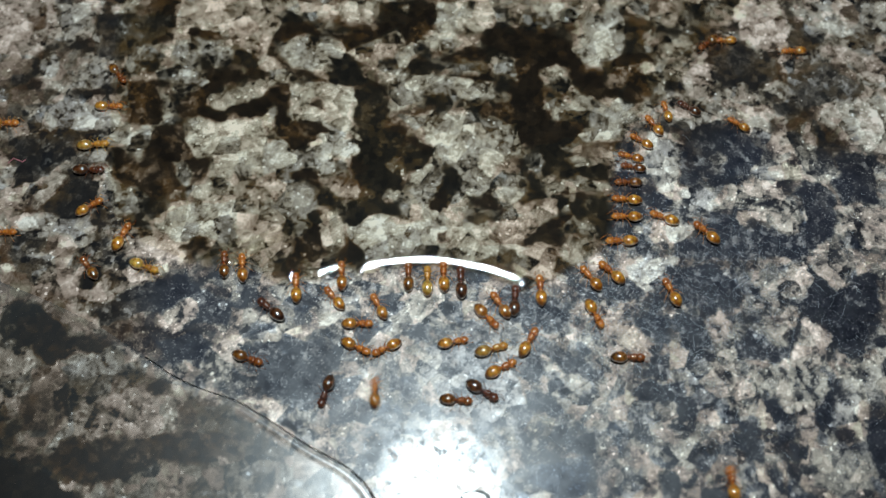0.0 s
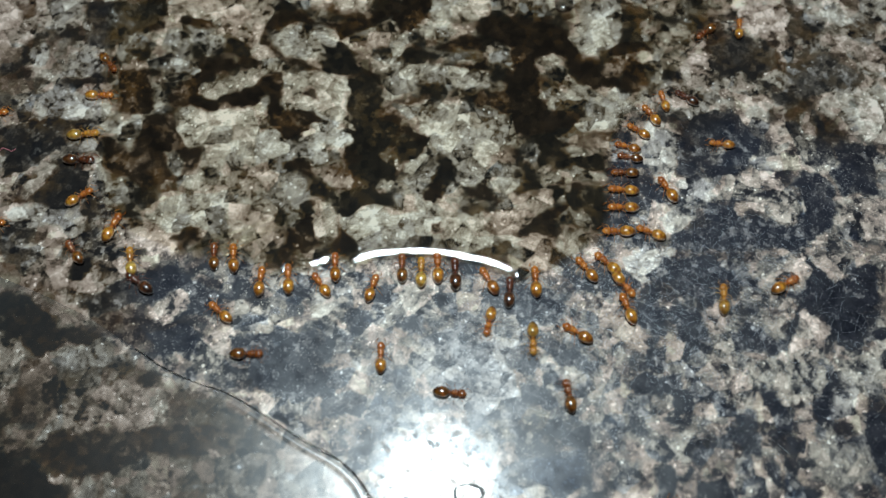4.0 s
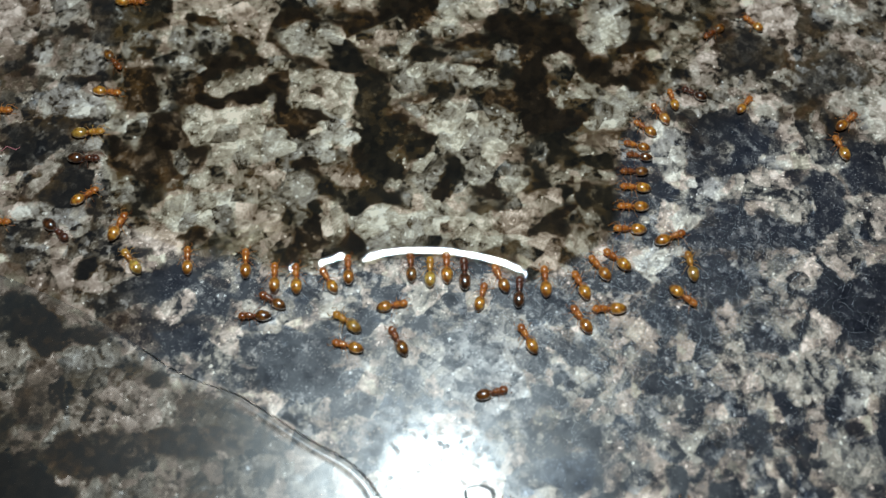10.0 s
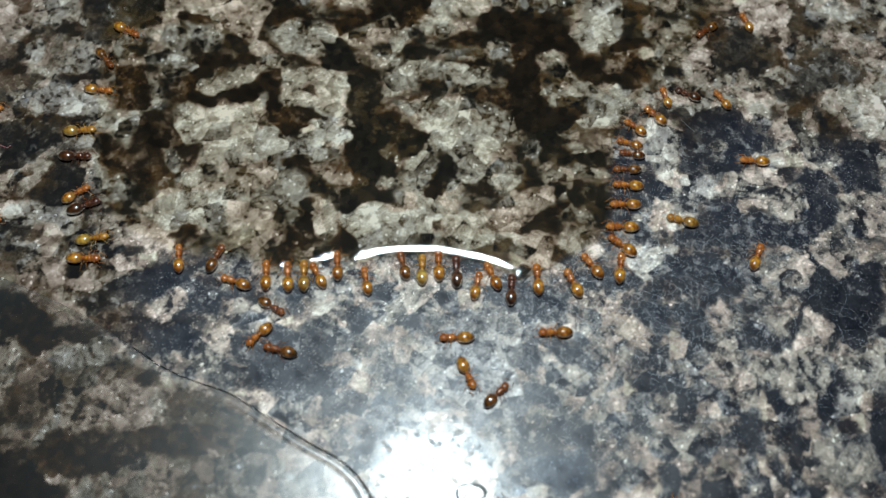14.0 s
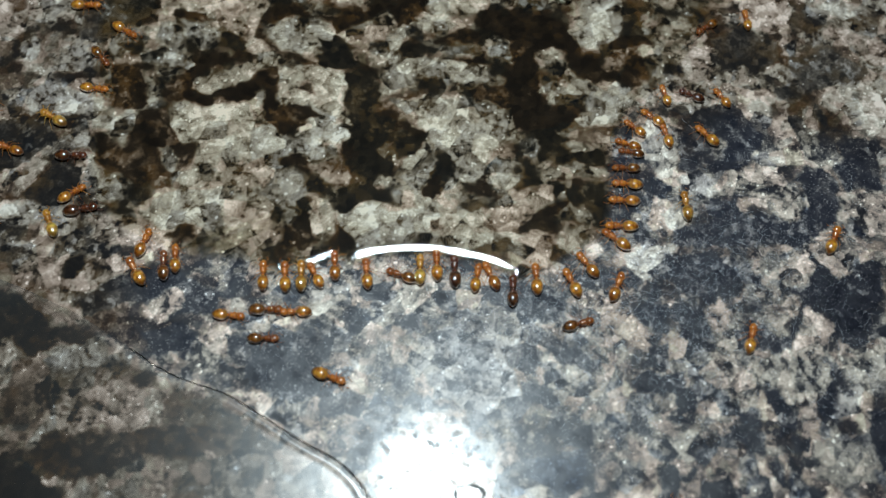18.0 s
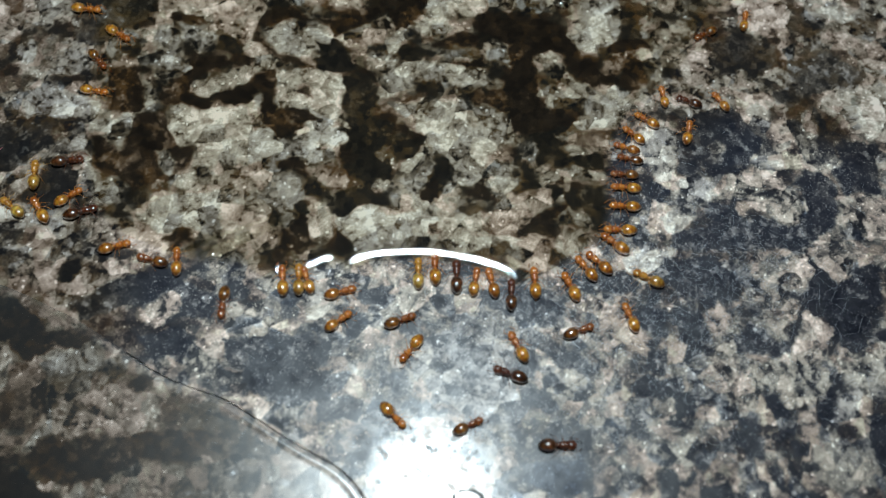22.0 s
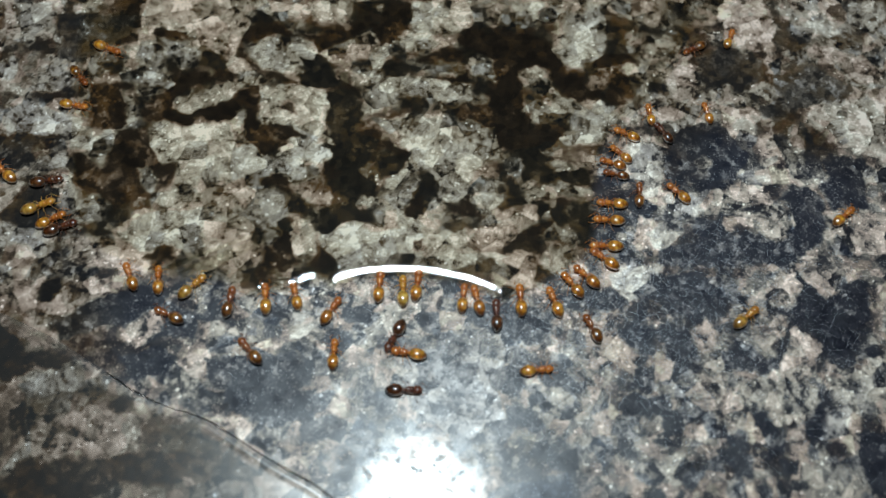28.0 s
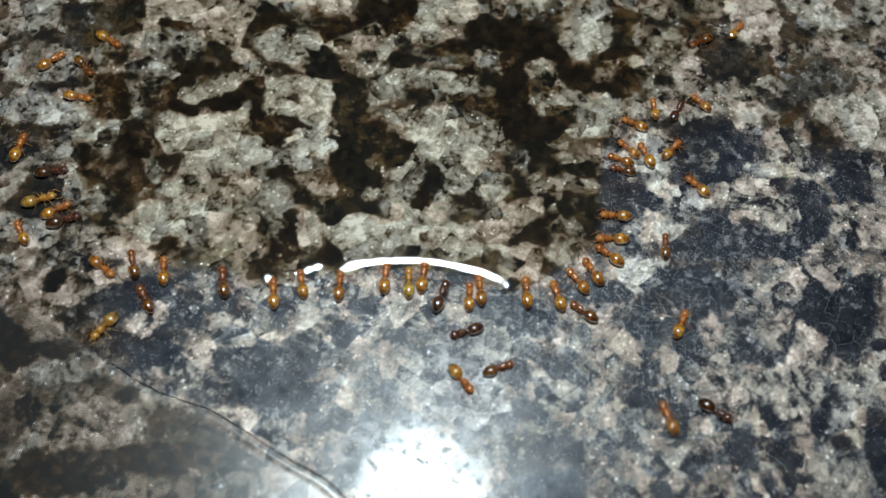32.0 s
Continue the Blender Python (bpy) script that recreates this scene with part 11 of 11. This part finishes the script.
ant("yellow", 0.96, [(0, 10.52, -21.83, 86), (0.5, 10.52, -21.83, 86), (0.6, 10.59, -20.79, 86), (0.667, 10.73, -18.72, 86), (0.867, 11.04, -14.15, 86), (0.933, 11.13, -12.80, 143), (1, 11.22, -11.45, 200), (1.1, 11.42, -11.37, 156), (1.167, 11.61, -11.29, 112), (1.267, 11.99, -11.13, 67), (1.333, 12.38, -10.96, 23), (1.7, 14.07, -10.24, 23), (2, 15.06, -9.82, 30), (2.167, 15.68, -9.35, 33), (2.333, 16.92, -8.42, 37), (2.7, 19.65, -6.36, 37), (3, 21.26, -5.15, 57), (3.9, 21.21, -5.08, 57), (4.133, 20.98, -4.80, 129), (4.867, 20.14, -3.75, 129), (5.1, 19.91, -3.47, 83), (6, 19.86, -3.40, 83), (7, 20.09, -3.26, 66), (8, 19.53, -2.95, 93), (8.5, 19.04, -3.01, 134), (9, 18.55, -3.07, 174), (9.5, 18.42, -2.75, 136), (10, 18.29, -2.42, 98), (11, 18.39, -2.09, 84), (12, 19.56, -1.03, 57), (12.167, 19.71, -0.81, 56), (12.333, 20.02, -0.37, 55), (12.7, 20.69, 0.60, 55), (13, 21.09, 1.17, 92), (13.167, 20.85, 1.18, 135), (13.333, 20.36, 1.19, 178), (13.7, 19.28, 1.23, 178), (14, 18.64, 1.24, 163), (14.9, 18.59, 1.32, 163), (15.133, 18.38, 1.64, 123), (15.867, 17.60, 2.84, 123), (16.1, 17.39, 3.16, 89), (17, 17.34, 3.23, 89), (17.167, 17.51, 3.15, 30), (17.333, 17.84, 2.97, -28), (17.7, 18.57, 2.57, -28), (17.867, 18.79, 2.45, 32), (18, 19.01, 2.34, 93), (18.167, 19.31, 2.12, 28), (18.333, 19.91, 1.68, -36), (18.7, 21.24, 0.71, -36), (18.8, 21.50, 0.52, -90), (18.9, 21.76, 0.32, -143), (19, 22.02, 0.13, -197), (19.167, 21.97, -0.03, -153), (19.333, 21.86, -0.35, -108), (19.7, 21.62, -1.07, -108), (19.867, 21.55, -1.28, -35), (20, 21.48, -1.49, 39), (21, 20.24, -2.25, 30), (21.1, 20.02, -2.30, 71), (21.167, 19.80, -2.35, 112), (21.267, 19.35, -2.45, 152), (21.333, 18.90, -2.55, 193), (21.7, 16.94, -3.00, 193), (22, 15.78, -3.27, 152), (22.167, 15.94, -3.05, 104), (22.333, 16.24, -2.61, 55), (22.7, 16.91, -1.64, 55), (23, 17.31, -1.07, 71), (24, 17.31, -1.07, 71), (25, 17.79, -0.64, 66), (25.9, 18.02, -0.82, 66), (26.033, 18.48, -1.17, 14), (26.133, 18.94, -1.53, -38), (26.867, 22.36, -4.17, -38), (26.967, 22.82, -4.53, 0), (27.1, 23.28, -4.88, 38), (28, 23.51, -5.06, 38), (28.167, 23.60, -5.58, -21), (28.333, 23.78, -6.62, -80), (28.7, 24.18, -8.92, -80), (28.8, 24.25, -9.38, -26), (28.9, 24.33, -9.83, 28), (29, 24.41, -10.28, 81), (29.167, 24.57, -9.39, 81), (29.333, 24.90, -7.59, 80), (29.7, 25.62, -3.65, 80), (30, 26.05, -1.31, 72), (30.167, 26.57, -1.23, 41), (30.333, 27.60, -1.06, 9), (30.7, 29.87, -0.68, 9), (31, 31.21, -0.46, 55), (31.1, 31.83, -0.46, 27), (31.167, 33.05, -0.46, -0), (31.333, 35.74, -0.47, -0), (31.5, 37.34, -0.47, -0), (32, 37.34, -0.47, -0)])
ant("amber", 0.94, [(0, 36.34, -3.03, -180), (1.5, 36.34, -3.03, -180), (1.6, 35.39, -3.04, -180), (1.667, 33.47, -3.04, -180), (1.867, 29.25, -3.06, -180), (1.9, 28.41, -3.06, -230), (1.933, 27.58, -3.07, -280), (2, 26.75, -3.07, -330), (2.167, 27.43, -2.34, -322), (2.333, 28.79, -0.89, -313), (2.7, 31.77, 2.30, -313), (3, 33.53, 4.18, -280), (3.1, 33.98, 4.18, -320), (3.167, 34.88, 4.19, -360), (3.333, 36.86, 4.19, -360), (3.5, 38.03, 4.19, -360), (32, 38.03, 4.19, -360)])
ant("yellow", 0.97, [(0, 37.50, 2.57, -180), (1.5, 37.50, 2.57, -180), (1.6, 36.49, 2.56, -180), (1.667, 34.49, 2.55, -180), (1.867, 30.07, 2.54, -180), (2, 27.46, 2.53, -250), (3, 27.46, 2.53, -250), (3.1, 28.48, 2.53, -305), (3.167, 30.53, 2.54, -360), (3.333, 35.03, 2.55, -360), (3.5, 37.69, 2.56, -360), (32, 37.69, 2.56, -360)])
ant("brown", 0.91, [(0, 38.11, 4.59, -180), (2.5, 38.11, 4.59, -180), (2.6, 37.52, 4.59, -180), (2.667, 36.35, 4.59, -180), (2.867, 33.76, 4.58, -180), (2.933, 33.00, 4.58, -238), (3, 32.24, 4.58, -296), (3.1, 32.82, 4.58, -328), (3.167, 34.00, 4.58, -360), (3.333, 36.58, 4.59, -360), (3.5, 38.11, 4.59, -360), (32, 38.11, 4.59, -360)])
ant("amber", 0.96, [(0, -29.46, 27.06, -82), (6.5, -29.46, 27.06, -82), (6.6, -29.39, 26.58, -82), (6.667, -29.26, 25.62, -82), (6.867, -28.95, 23.51, -82), (6.933, -28.87, 22.89, -41), (7, -28.78, 22.26, 0), (9, -28.78, 22.26, 0), (9.167, -28.57, 22.24, -4), (9.333, -28.17, 22.19, -7), (9.7, -27.27, 22.08, -7), (10, -26.74, 22.01, 0), (11, -26.53, 21.12, -23), (12, -26.29, 19.83, -23), (13, -25.77, 19.54, -28), (14, -25.94, 18.90, -28), (17, -25.71, 18.70, -33), (21, -25.71, 18.70, -33), (22, -26.03, 18.64, -33), (23, -25.94, 18.93, -33), (24, -25.74, 19.11, -12), (25, -25.48, 18.81, -23), (31, -25.48, 18.81, -23), (32, -25.73, 18.68, -33)])
ant("amber", 0.91, [(0, 39.49, 12.55, 180), (6.5, 39.49, 12.55, 180), (6.6, 39.05, 12.55, 180), (6.667, 38.18, 12.55, 180), (6.867, 36.25, 12.55, 180), (6.933, 35.68, 12.55, 130), (7, 35.11, 12.55, 79), (7.167, 34.96, 12.38, 154), (7.333, 34.67, 12.03, 229), (7.7, 34.01, 11.27, 229), (7.867, 33.82, 11.05, 295), (8, 33.62, 10.83, 360), (8.1, 33.51, 10.78, 320), (8.167, 33.39, 10.74, 279), (8.267, 33.15, 10.66, 239), (8.333, 32.92, 10.58, 199), (8.7, 31.88, 10.23, 199), (9, 31.27, 10.02, 201), (9.167, 31.26, 9.80, 236), (9.333, 31.26, 9.35, 270), (9.7, 31.26, 8.36, 270), (9.8, 31.26, 8.17, 216), (9.9, 31.26, 7.97, 162), (10, 31.25, 7.78, 108), (10.167, 30.95, 7.75, 147), (10.333, 30.34, 7.70, 185), (10.7, 28.99, 7.59, 185), (10.867, 28.60, 7.56, 110), (11, 28.20, 7.53, 35), (12, 27.03, 7.00, 11), (12.333, 26.94, 6.93, 67), (12.667, 26.86, 6.85, 124), (13, 26.77, 6.77, 180), (13.167, 26.58, 6.74, 185), (13.333, 26.20, 6.68, 189), (13.7, 25.35, 6.54, 189), (14, 24.85, 6.46, 174), (14.9, 24.74, 6.53, 174), (15.133, 24.29, 6.79, 150), (15.867, 22.58, 7.77, 150), (16.1, 22.12, 8.03, 111), (17, 22.01, 8.10, 111), (18, 21.36, 8.54, 132), (19, 20.72, 9.38, 111), (20, 19.61, 10.11, 168), (21, 19.10, 10.09, 174), (21.133, 19.27, 11.72, 129), (21.267, 19.61, 14.98, 84), (21.533, 20.36, 22.16, 84), (21.733, 20.81, 26.40, 84), (32, 20.81, 26.40, 84)])
ant("amber", 0.94, [(0, 32.60, 26.98, -99), (8.5, 32.60, 26.98, -99), (8.6, 32.42, 25.91, -99), (8.667, 32.07, 23.75, -99), (8.867, 31.29, 19.01, -99), (8.9, 31.14, 18.07, -150), (8.933, 30.99, 17.14, -201), (9, 30.84, 16.21, -252), (9.1, 30.90, 15.91, -209), (9.167, 30.96, 15.61, -166), (9.267, 31.08, 15.01, -122), (9.333, 31.20, 14.41, -79), (9.7, 31.72, 11.78, -79), (9.867, 31.88, 11.00, -19), (10, 32.04, 10.23, 40), (11, 31.59, 10.43, -0), (11.167, 31.48, 9.66, -49), (11.333, 31.27, 8.12, -98), (11.7, 30.78, 4.74, -98), (11.8, 30.69, 4.07, -39), (11.9, 30.59, 3.40, 21), (12, 30.50, 2.74, 80), (12.167, 29.88, 2.10, 153), (12.333, 28.64, 0.83, 226), (12.7, 25.92, -1.95, 226), (12.8, 25.39, -2.50, 277), (12.9, 24.85, -3.05, 329), (13, 24.32, -3.60, 380), (13.1, 25.49, -3.60, 370), (13.167, 27.85, -3.60, 360), (13.367, 33.04, -3.61, 360), (13.533, 36.10, -3.61, 360), (32, 36.10, -3.61, 360)])
ant("amber", 0.98, [(0, -34.50, 25.89, -80), (16.5, -34.50, 25.89, -80), (16.6, -34.41, 25.36, -80), (16.667, -34.23, 24.31, -80), (16.867, -33.84, 22.00, -80), (16.9, -33.77, 21.54, -20), (16.933, -33.69, 21.08, 40), (17, -33.61, 20.63, 100), (17.167, -33.18, 20.68, 54), (17.333, -32.31, 20.80, 8), (17.7, -30.40, 21.05, 8), (18, -29.28, 21.20, 0), (18.167, -29.08, 21.22, 2), (18.333, -28.69, 21.24, 4), (18.7, -27.82, 21.31, 4), (19, -27.31, 21.34, 0), (20, -25.75, 21.68, -12), (21, -25.92, 20.94, -42), (21.167, -26.23, 20.95, -113), (21.333, -26.85, 20.98, -183), (21.7, -28.22, 21.05, -183), (21.8, -28.48, 21.07, -124), (21.9, -28.75, 21.08, -65), (22, -29.02, 21.10, -6), (24, -29.02, 21.10, -6), (24.1, -29.11, 21.60, 47), (24.167, -29.28, 22.61, 100), (24.333, -29.65, 24.82, 100), (24.5, -29.87, 26.13, 98), (32, -29.87, 26.13, 98)])
ant("amber", 0.89, [(0, -37.09, 7.16, 0), (16.5, -37.09, 7.16, 0), (16.6, -36.62, 7.16, 0), (16.667, -35.67, 7.17, 0), (16.867, -33.60, 7.17, 0), (16.933, -32.99, 7.17, 56), (17, -32.38, 7.17, 112), (18, -33.03, 7.43, 159), (19, -33.17, 7.61, 149), (19.1, -33.55, 7.60, 165), (19.167, -34.32, 7.60, 180), (19.333, -36.01, 7.60, 180), (19.5, -37.01, 7.60, 180), (32, -37.01, 7.60, 180)])
ant("amber", 0.88, [(0, 19.84, 25.94, -96), (17.2, 19.84, 25.94, -96), (17.333, 19.66, 24.20, -96), (17.467, 19.32, 20.72, -96), (17.767, 18.56, 13.06, -96), (17.833, 18.41, 11.55, -150), (17.933, 18.27, 10.05, -204), (18, 18.12, 8.54, -258), (19, 18.71, 8.50, -186), (21, 18.71, 8.50, -186), (21.5, 19.34, 8.82, -235), (22, 19.97, 9.15, -285), (23, 19.86, 8.76, -238), (24, 18.53, 8.54, -186), (24.5, 17.92, 9.04, -226), (25, 17.30, 9.54, -267), (25.9, 17.40, 9.36, -267), (25.967, 17.54, 9.13, -318), (26.067, 17.68, 8.89, -369), (26.133, 17.82, 8.66, -419), (26.867, 19.39, 6.00, -419), (26.933, 19.53, 5.77, -475), (27.033, 19.66, 5.53, -531), (27.1, 19.80, 5.29, -587), (28, 19.91, 5.12, -587), (28.167, 19.84, 5.37, -601), (28.333, 19.70, 5.87, -615), (28.7, 19.39, 6.98, -615), (29, 19.21, 7.64, -632), (30, 18.62, 8.59, -576), (31, 18.62, 8.59, -576), (31.5, 18.88, 8.46, -625), (32, 19.14, 8.33, -674)])
ant("brown", 0.90, [(0, 22.79, -21.87, 82), (18.5, 22.79, -21.87, 82), (18.6, 22.85, -21.52, 82), (18.667, 22.95, -20.83, 82), (18.867, 23.18, -19.29, 82), (19, 23.31, -18.39, 102), (19.167, 23.23, -17.97, 102), (19.333, 23.06, -17.13, 101), (19.7, 22.69, -15.28, 101), (19.867, 22.59, -14.74, 51), (20, 22.48, -14.19, -0), (20.1, 22.37, -14.95, -49), (20.167, 22.16, -16.46, -98), (20.333, 21.69, -19.78, -98), (20.5, 21.42, -21.74, -98), (32, 21.42, -21.74, -98)])
ant("dark", 1.01, [(0, 7.64, -21.69, 87), (19.5, 7.64, -21.69, 87), (19.6, 7.67, -21.08, 87), (19.667, 7.74, -19.87, 87), (19.867, 7.87, -17.21, 87), (19.933, 7.92, -16.43, 23), (20, 7.96, -15.64, -41), (21, 7.82, -16.14, -52), (22, 8.29, -15.53, -0), (23, 8.67, -14.87, 44), (23.167, 8.79, -14.76, 43), (23.333, 9.03, -14.55, 42), (23.7, 9.57, -14.07, 42), (24, 9.88, -13.79, -0), (24.167, 9.84, -14.10, -49), (24.333, 9.76, -14.72, -98), (24.7, 9.58, -16.09, -98), (24.8, 9.54, -16.36, -40), (24.9, 9.51, -16.63, 18), (25, 9.47, -16.90, 77), (25.033, 9.46, -17.11, 34), (25.1, 9.45, -17.31, -9), (25.133, 9.42, -17.72, -51), (25.167, 9.39, -18.13, -94), (25.333, 9.28, -19.93, -94), (25.5, 9.22, -20.99, -94), (32, 9.22, -20.99, -94)])
ant("dark", 0.99, [(0, 7.50, -21.63, 87), (20.5, 7.50, -21.63, 87), (20.6, 7.55, -20.55, 87), (20.667, 7.66, -18.39, 87), (20.867, 7.91, -13.62, 87), (21, 8.05, -10.81, 122), (21.167, 7.78, -10.78, 148), (21.333, 7.25, -10.72, 174), (21.7, 6.08, -10.59, 174), (22, 5.39, -10.51, 159), (22.167, 4.94, -10.30, 157), (22.333, 4.04, -9.89, 155), (22.7, 2.06, -8.99, 155), (23, 0.89, -8.45, 149), (23.167, 0.34, -8.24, 154), (23.333, -0.76, -7.83, 159), (23.7, -3.16, -6.91, 159), (24, -4.59, -6.37, 164), (25, -4.90, -6.30, 174), (25.9, -4.75, -6.46, 174), (26.033, -4.44, -6.78, 244), (26.133, -4.14, -7.09, 314), (26.867, -1.89, -9.47, 314), (27.1, -1.28, -10.10, 360), (28, -1.13, -10.26, 360), (28.167, -0.42, -10.28, 359), (28.333, 1.02, -10.32, 358), (28.7, 4.18, -10.42, 358), (29, 6.05, -10.48, 349), (30, 7.48, -11.05, 328), (30.167, 8.33, -11.09, 343), (30.333, 10.05, -11.15, 358), (30.7, 13.81, -11.31, 358), (31, 16.03, -11.40, 398), (31.167, 16.42, -11.49, 372), (31.333, 17.20, -11.67, 347), (31.7, 18.91, -12.08, 347), (32, 19.92, -12.32, 327)])
ant("amber", 0.90, [(0, 38.47, 3.04, 180), (27.5, 38.47, 3.04, 180), (27.6, 37.83, 3.05, 180), (27.667, 36.56, 3.05, 180), (27.867, 33.78, 3.07, 180), (27.933, 32.95, 3.07, 109), (28, 32.13, 3.07, 38), (28.167, 32.00, 2.86, 49), (28.333, 31.75, 2.43, 60), (28.7, 31.19, 1.49, 60), (29, 30.87, 0.93, 47), (29.167, 29.74, 1.46, 101), (29.333, 27.49, 2.51, 155), (29.7, 22.53, 4.84, 155), (30, 19.60, 6.22, 180), (31, 20.02, 6.48, 180), (31.167, 20.11, 6.34, 241), (31.333, 20.29, 6.07, 303), (31.7, 20.68, 5.46, 303), (31.8, 20.76, 5.34, 246), (31.9, 20.83, 5.22, 190), (32, 20.91, 5.10, 133)])
ant("amber", 0.91, [(0, 38.42, 4.30, 180), (28.5, 38.42, 4.30, 180), (28.6, 37.97, 4.30, 180), (28.667, 37.07, 4.30, 180), (28.867, 35.11, 4.31, 180), (29, 33.94, 4.31, 131), (29.167, 34.07, 4.74, 102), (29.333, 34.32, 5.60, 74), (29.7, 34.87, 7.51, 74), (30, 35.19, 8.63, 21), (30.1, 35.60, 8.63, 11), (30.167, 36.42, 8.63, 0), (30.333, 38.23, 8.64, 0), (30.5, 39.30, 8.64, 0), (32, 39.30, 8.64, 0)])
ant("brown", 0.89, [(0, 4.01, -20.65, 88), (28.5, 4.01, -20.65, 88), (28.6, 4.02, -20.21, 88), (28.667, 4.04, -19.33, 88), (28.867, 4.09, -17.40, 88), (29, 4.12, -16.26, 139), (29.167, 4.07, -15.75, 118), (29.333, 3.96, -14.73, 96), (29.7, 3.71, -12.49, 96), (30, 3.56, -11.16, 74), (30.167, 3.69, -10.94, 68), (30.333, 3.93, -10.49, 61), (30.7, 4.47, -9.50, 61), (31, 4.79, -8.92, 50), (32, 5.03, -9.31, 20)])
ant("amber", 0.93, [(0, 18.97, 27.15, -95), (28.133, 18.97, 27.15, -95), (28.3, 18.79, 25.26, -95), (28.433, 18.43, 21.48, -95), (28.733, 17.63, 13.16, -95), (28.867, 17.40, 10.70, -167), (29, 17.16, 8.24, -238), (30, 17.22, 7.82, -267), (31, 17.22, 7.82, -267), (32, 17.19, 7.82, -248)])
ant("amber", 0.88, [(0, -34.23, 1.29, 0), (29.5, -34.23, 1.29, 0), (29.6, -33.90, 1.29, 0), (29.667, -33.24, 1.29, 0), (29.867, -31.79, 1.29, 0), (30, -30.93, 1.29, 0), (30.167, -30.77, 1.27, -3), (30.333, -30.45, 1.23, -7), (30.7, -29.75, 1.15, -7), (30.867, -29.55, 1.12, 55), (31, -29.34, 1.10, 116), (32, -29.70, 1.19, 120)])
ant("amber", 0.95, [(0, -35.96, 11.21, 0), (30.5, -35.96, 11.21, 0), (30.6, -35.40, 11.21, 0), (30.667, -34.30, 11.22, 0), (30.867, -31.86, 11.22, 0), (31, -30.42, 11.23, 50), (31.167, -30.38, 11.75, 68), (31.333, -30.30, 12.79, 86), (31.7, -30.12, 15.09, 86), (32, -30.02, 16.45, 39)])
ant("amber", 0.97, [(0, 15.89, -20.77, 84), (31.5, 15.89, -20.77, 84), (31.6, 15.97, -19.99, 84), (31.667, 16.14, -18.43, 84), (31.867, 16.51, -15.00, 84), (32, 16.72, -12.98, 109)])


def step(ob, rows):
    """The legs of a walking ant swing in two tripods, as far as its way leads."""
    way, times, reach = 0.0, [(0.0, 0.0)], 2.1
    for (t0, x0, y0, _), (t1, x1, y1, _) in zip(rows, rows[1:]):
        d = math.hypot(x1 - x0, y1 - y0)
        n = max(1, int((t1 - t0) / 0.15)) if d > 0.3 * (t1 - t0) else 1
        times += [(t0 + (t1 - t0) * (k + 1) / n, way + d * (k + 1) / n) for k in range(n)]
        way += d
    if way < 5:
        return
    for part_ob in ob.children:
        if not part_ob.name.startswith("leg"):
            continue
        ends = part_ob.data.vertices
        side, hip = (1 if ends[len(ends) - 1].co.y > 0 else -1), ends[0].co.copy()
        k = round((0.56 - hip.x / MM) / 0.22)
        lag = math.pi * ((k + (side > 0)) % 2)
        keys = []
        for t, d in times:
            p = 2 * math.pi * d / reach + lag
            turn = Matrix.Rotation(side * radians(15) * math.sin(p), 4, "Z") @ Matrix.Rotation(side * radians(9) * max(0.0, math.cos(p)), 4, "X")
            keys.append((t, Matrix.Translation(hip) @ turn @ Matrix.Translation(-hip)))
        walk(part_ob, keys)


def motions():
    for ob, rows in WAYS:
        if len(rows) == 1:
            rows = [(0.0, *rows[0][1:]), (32.0, *rows[0][1:])]
        walk(ob, [(t, pose(x * MM, y * MM, 0.0, 0, 0, a) @ FORWARD) for t, x, y, a in rows])
        step(ob, rows)


motions()
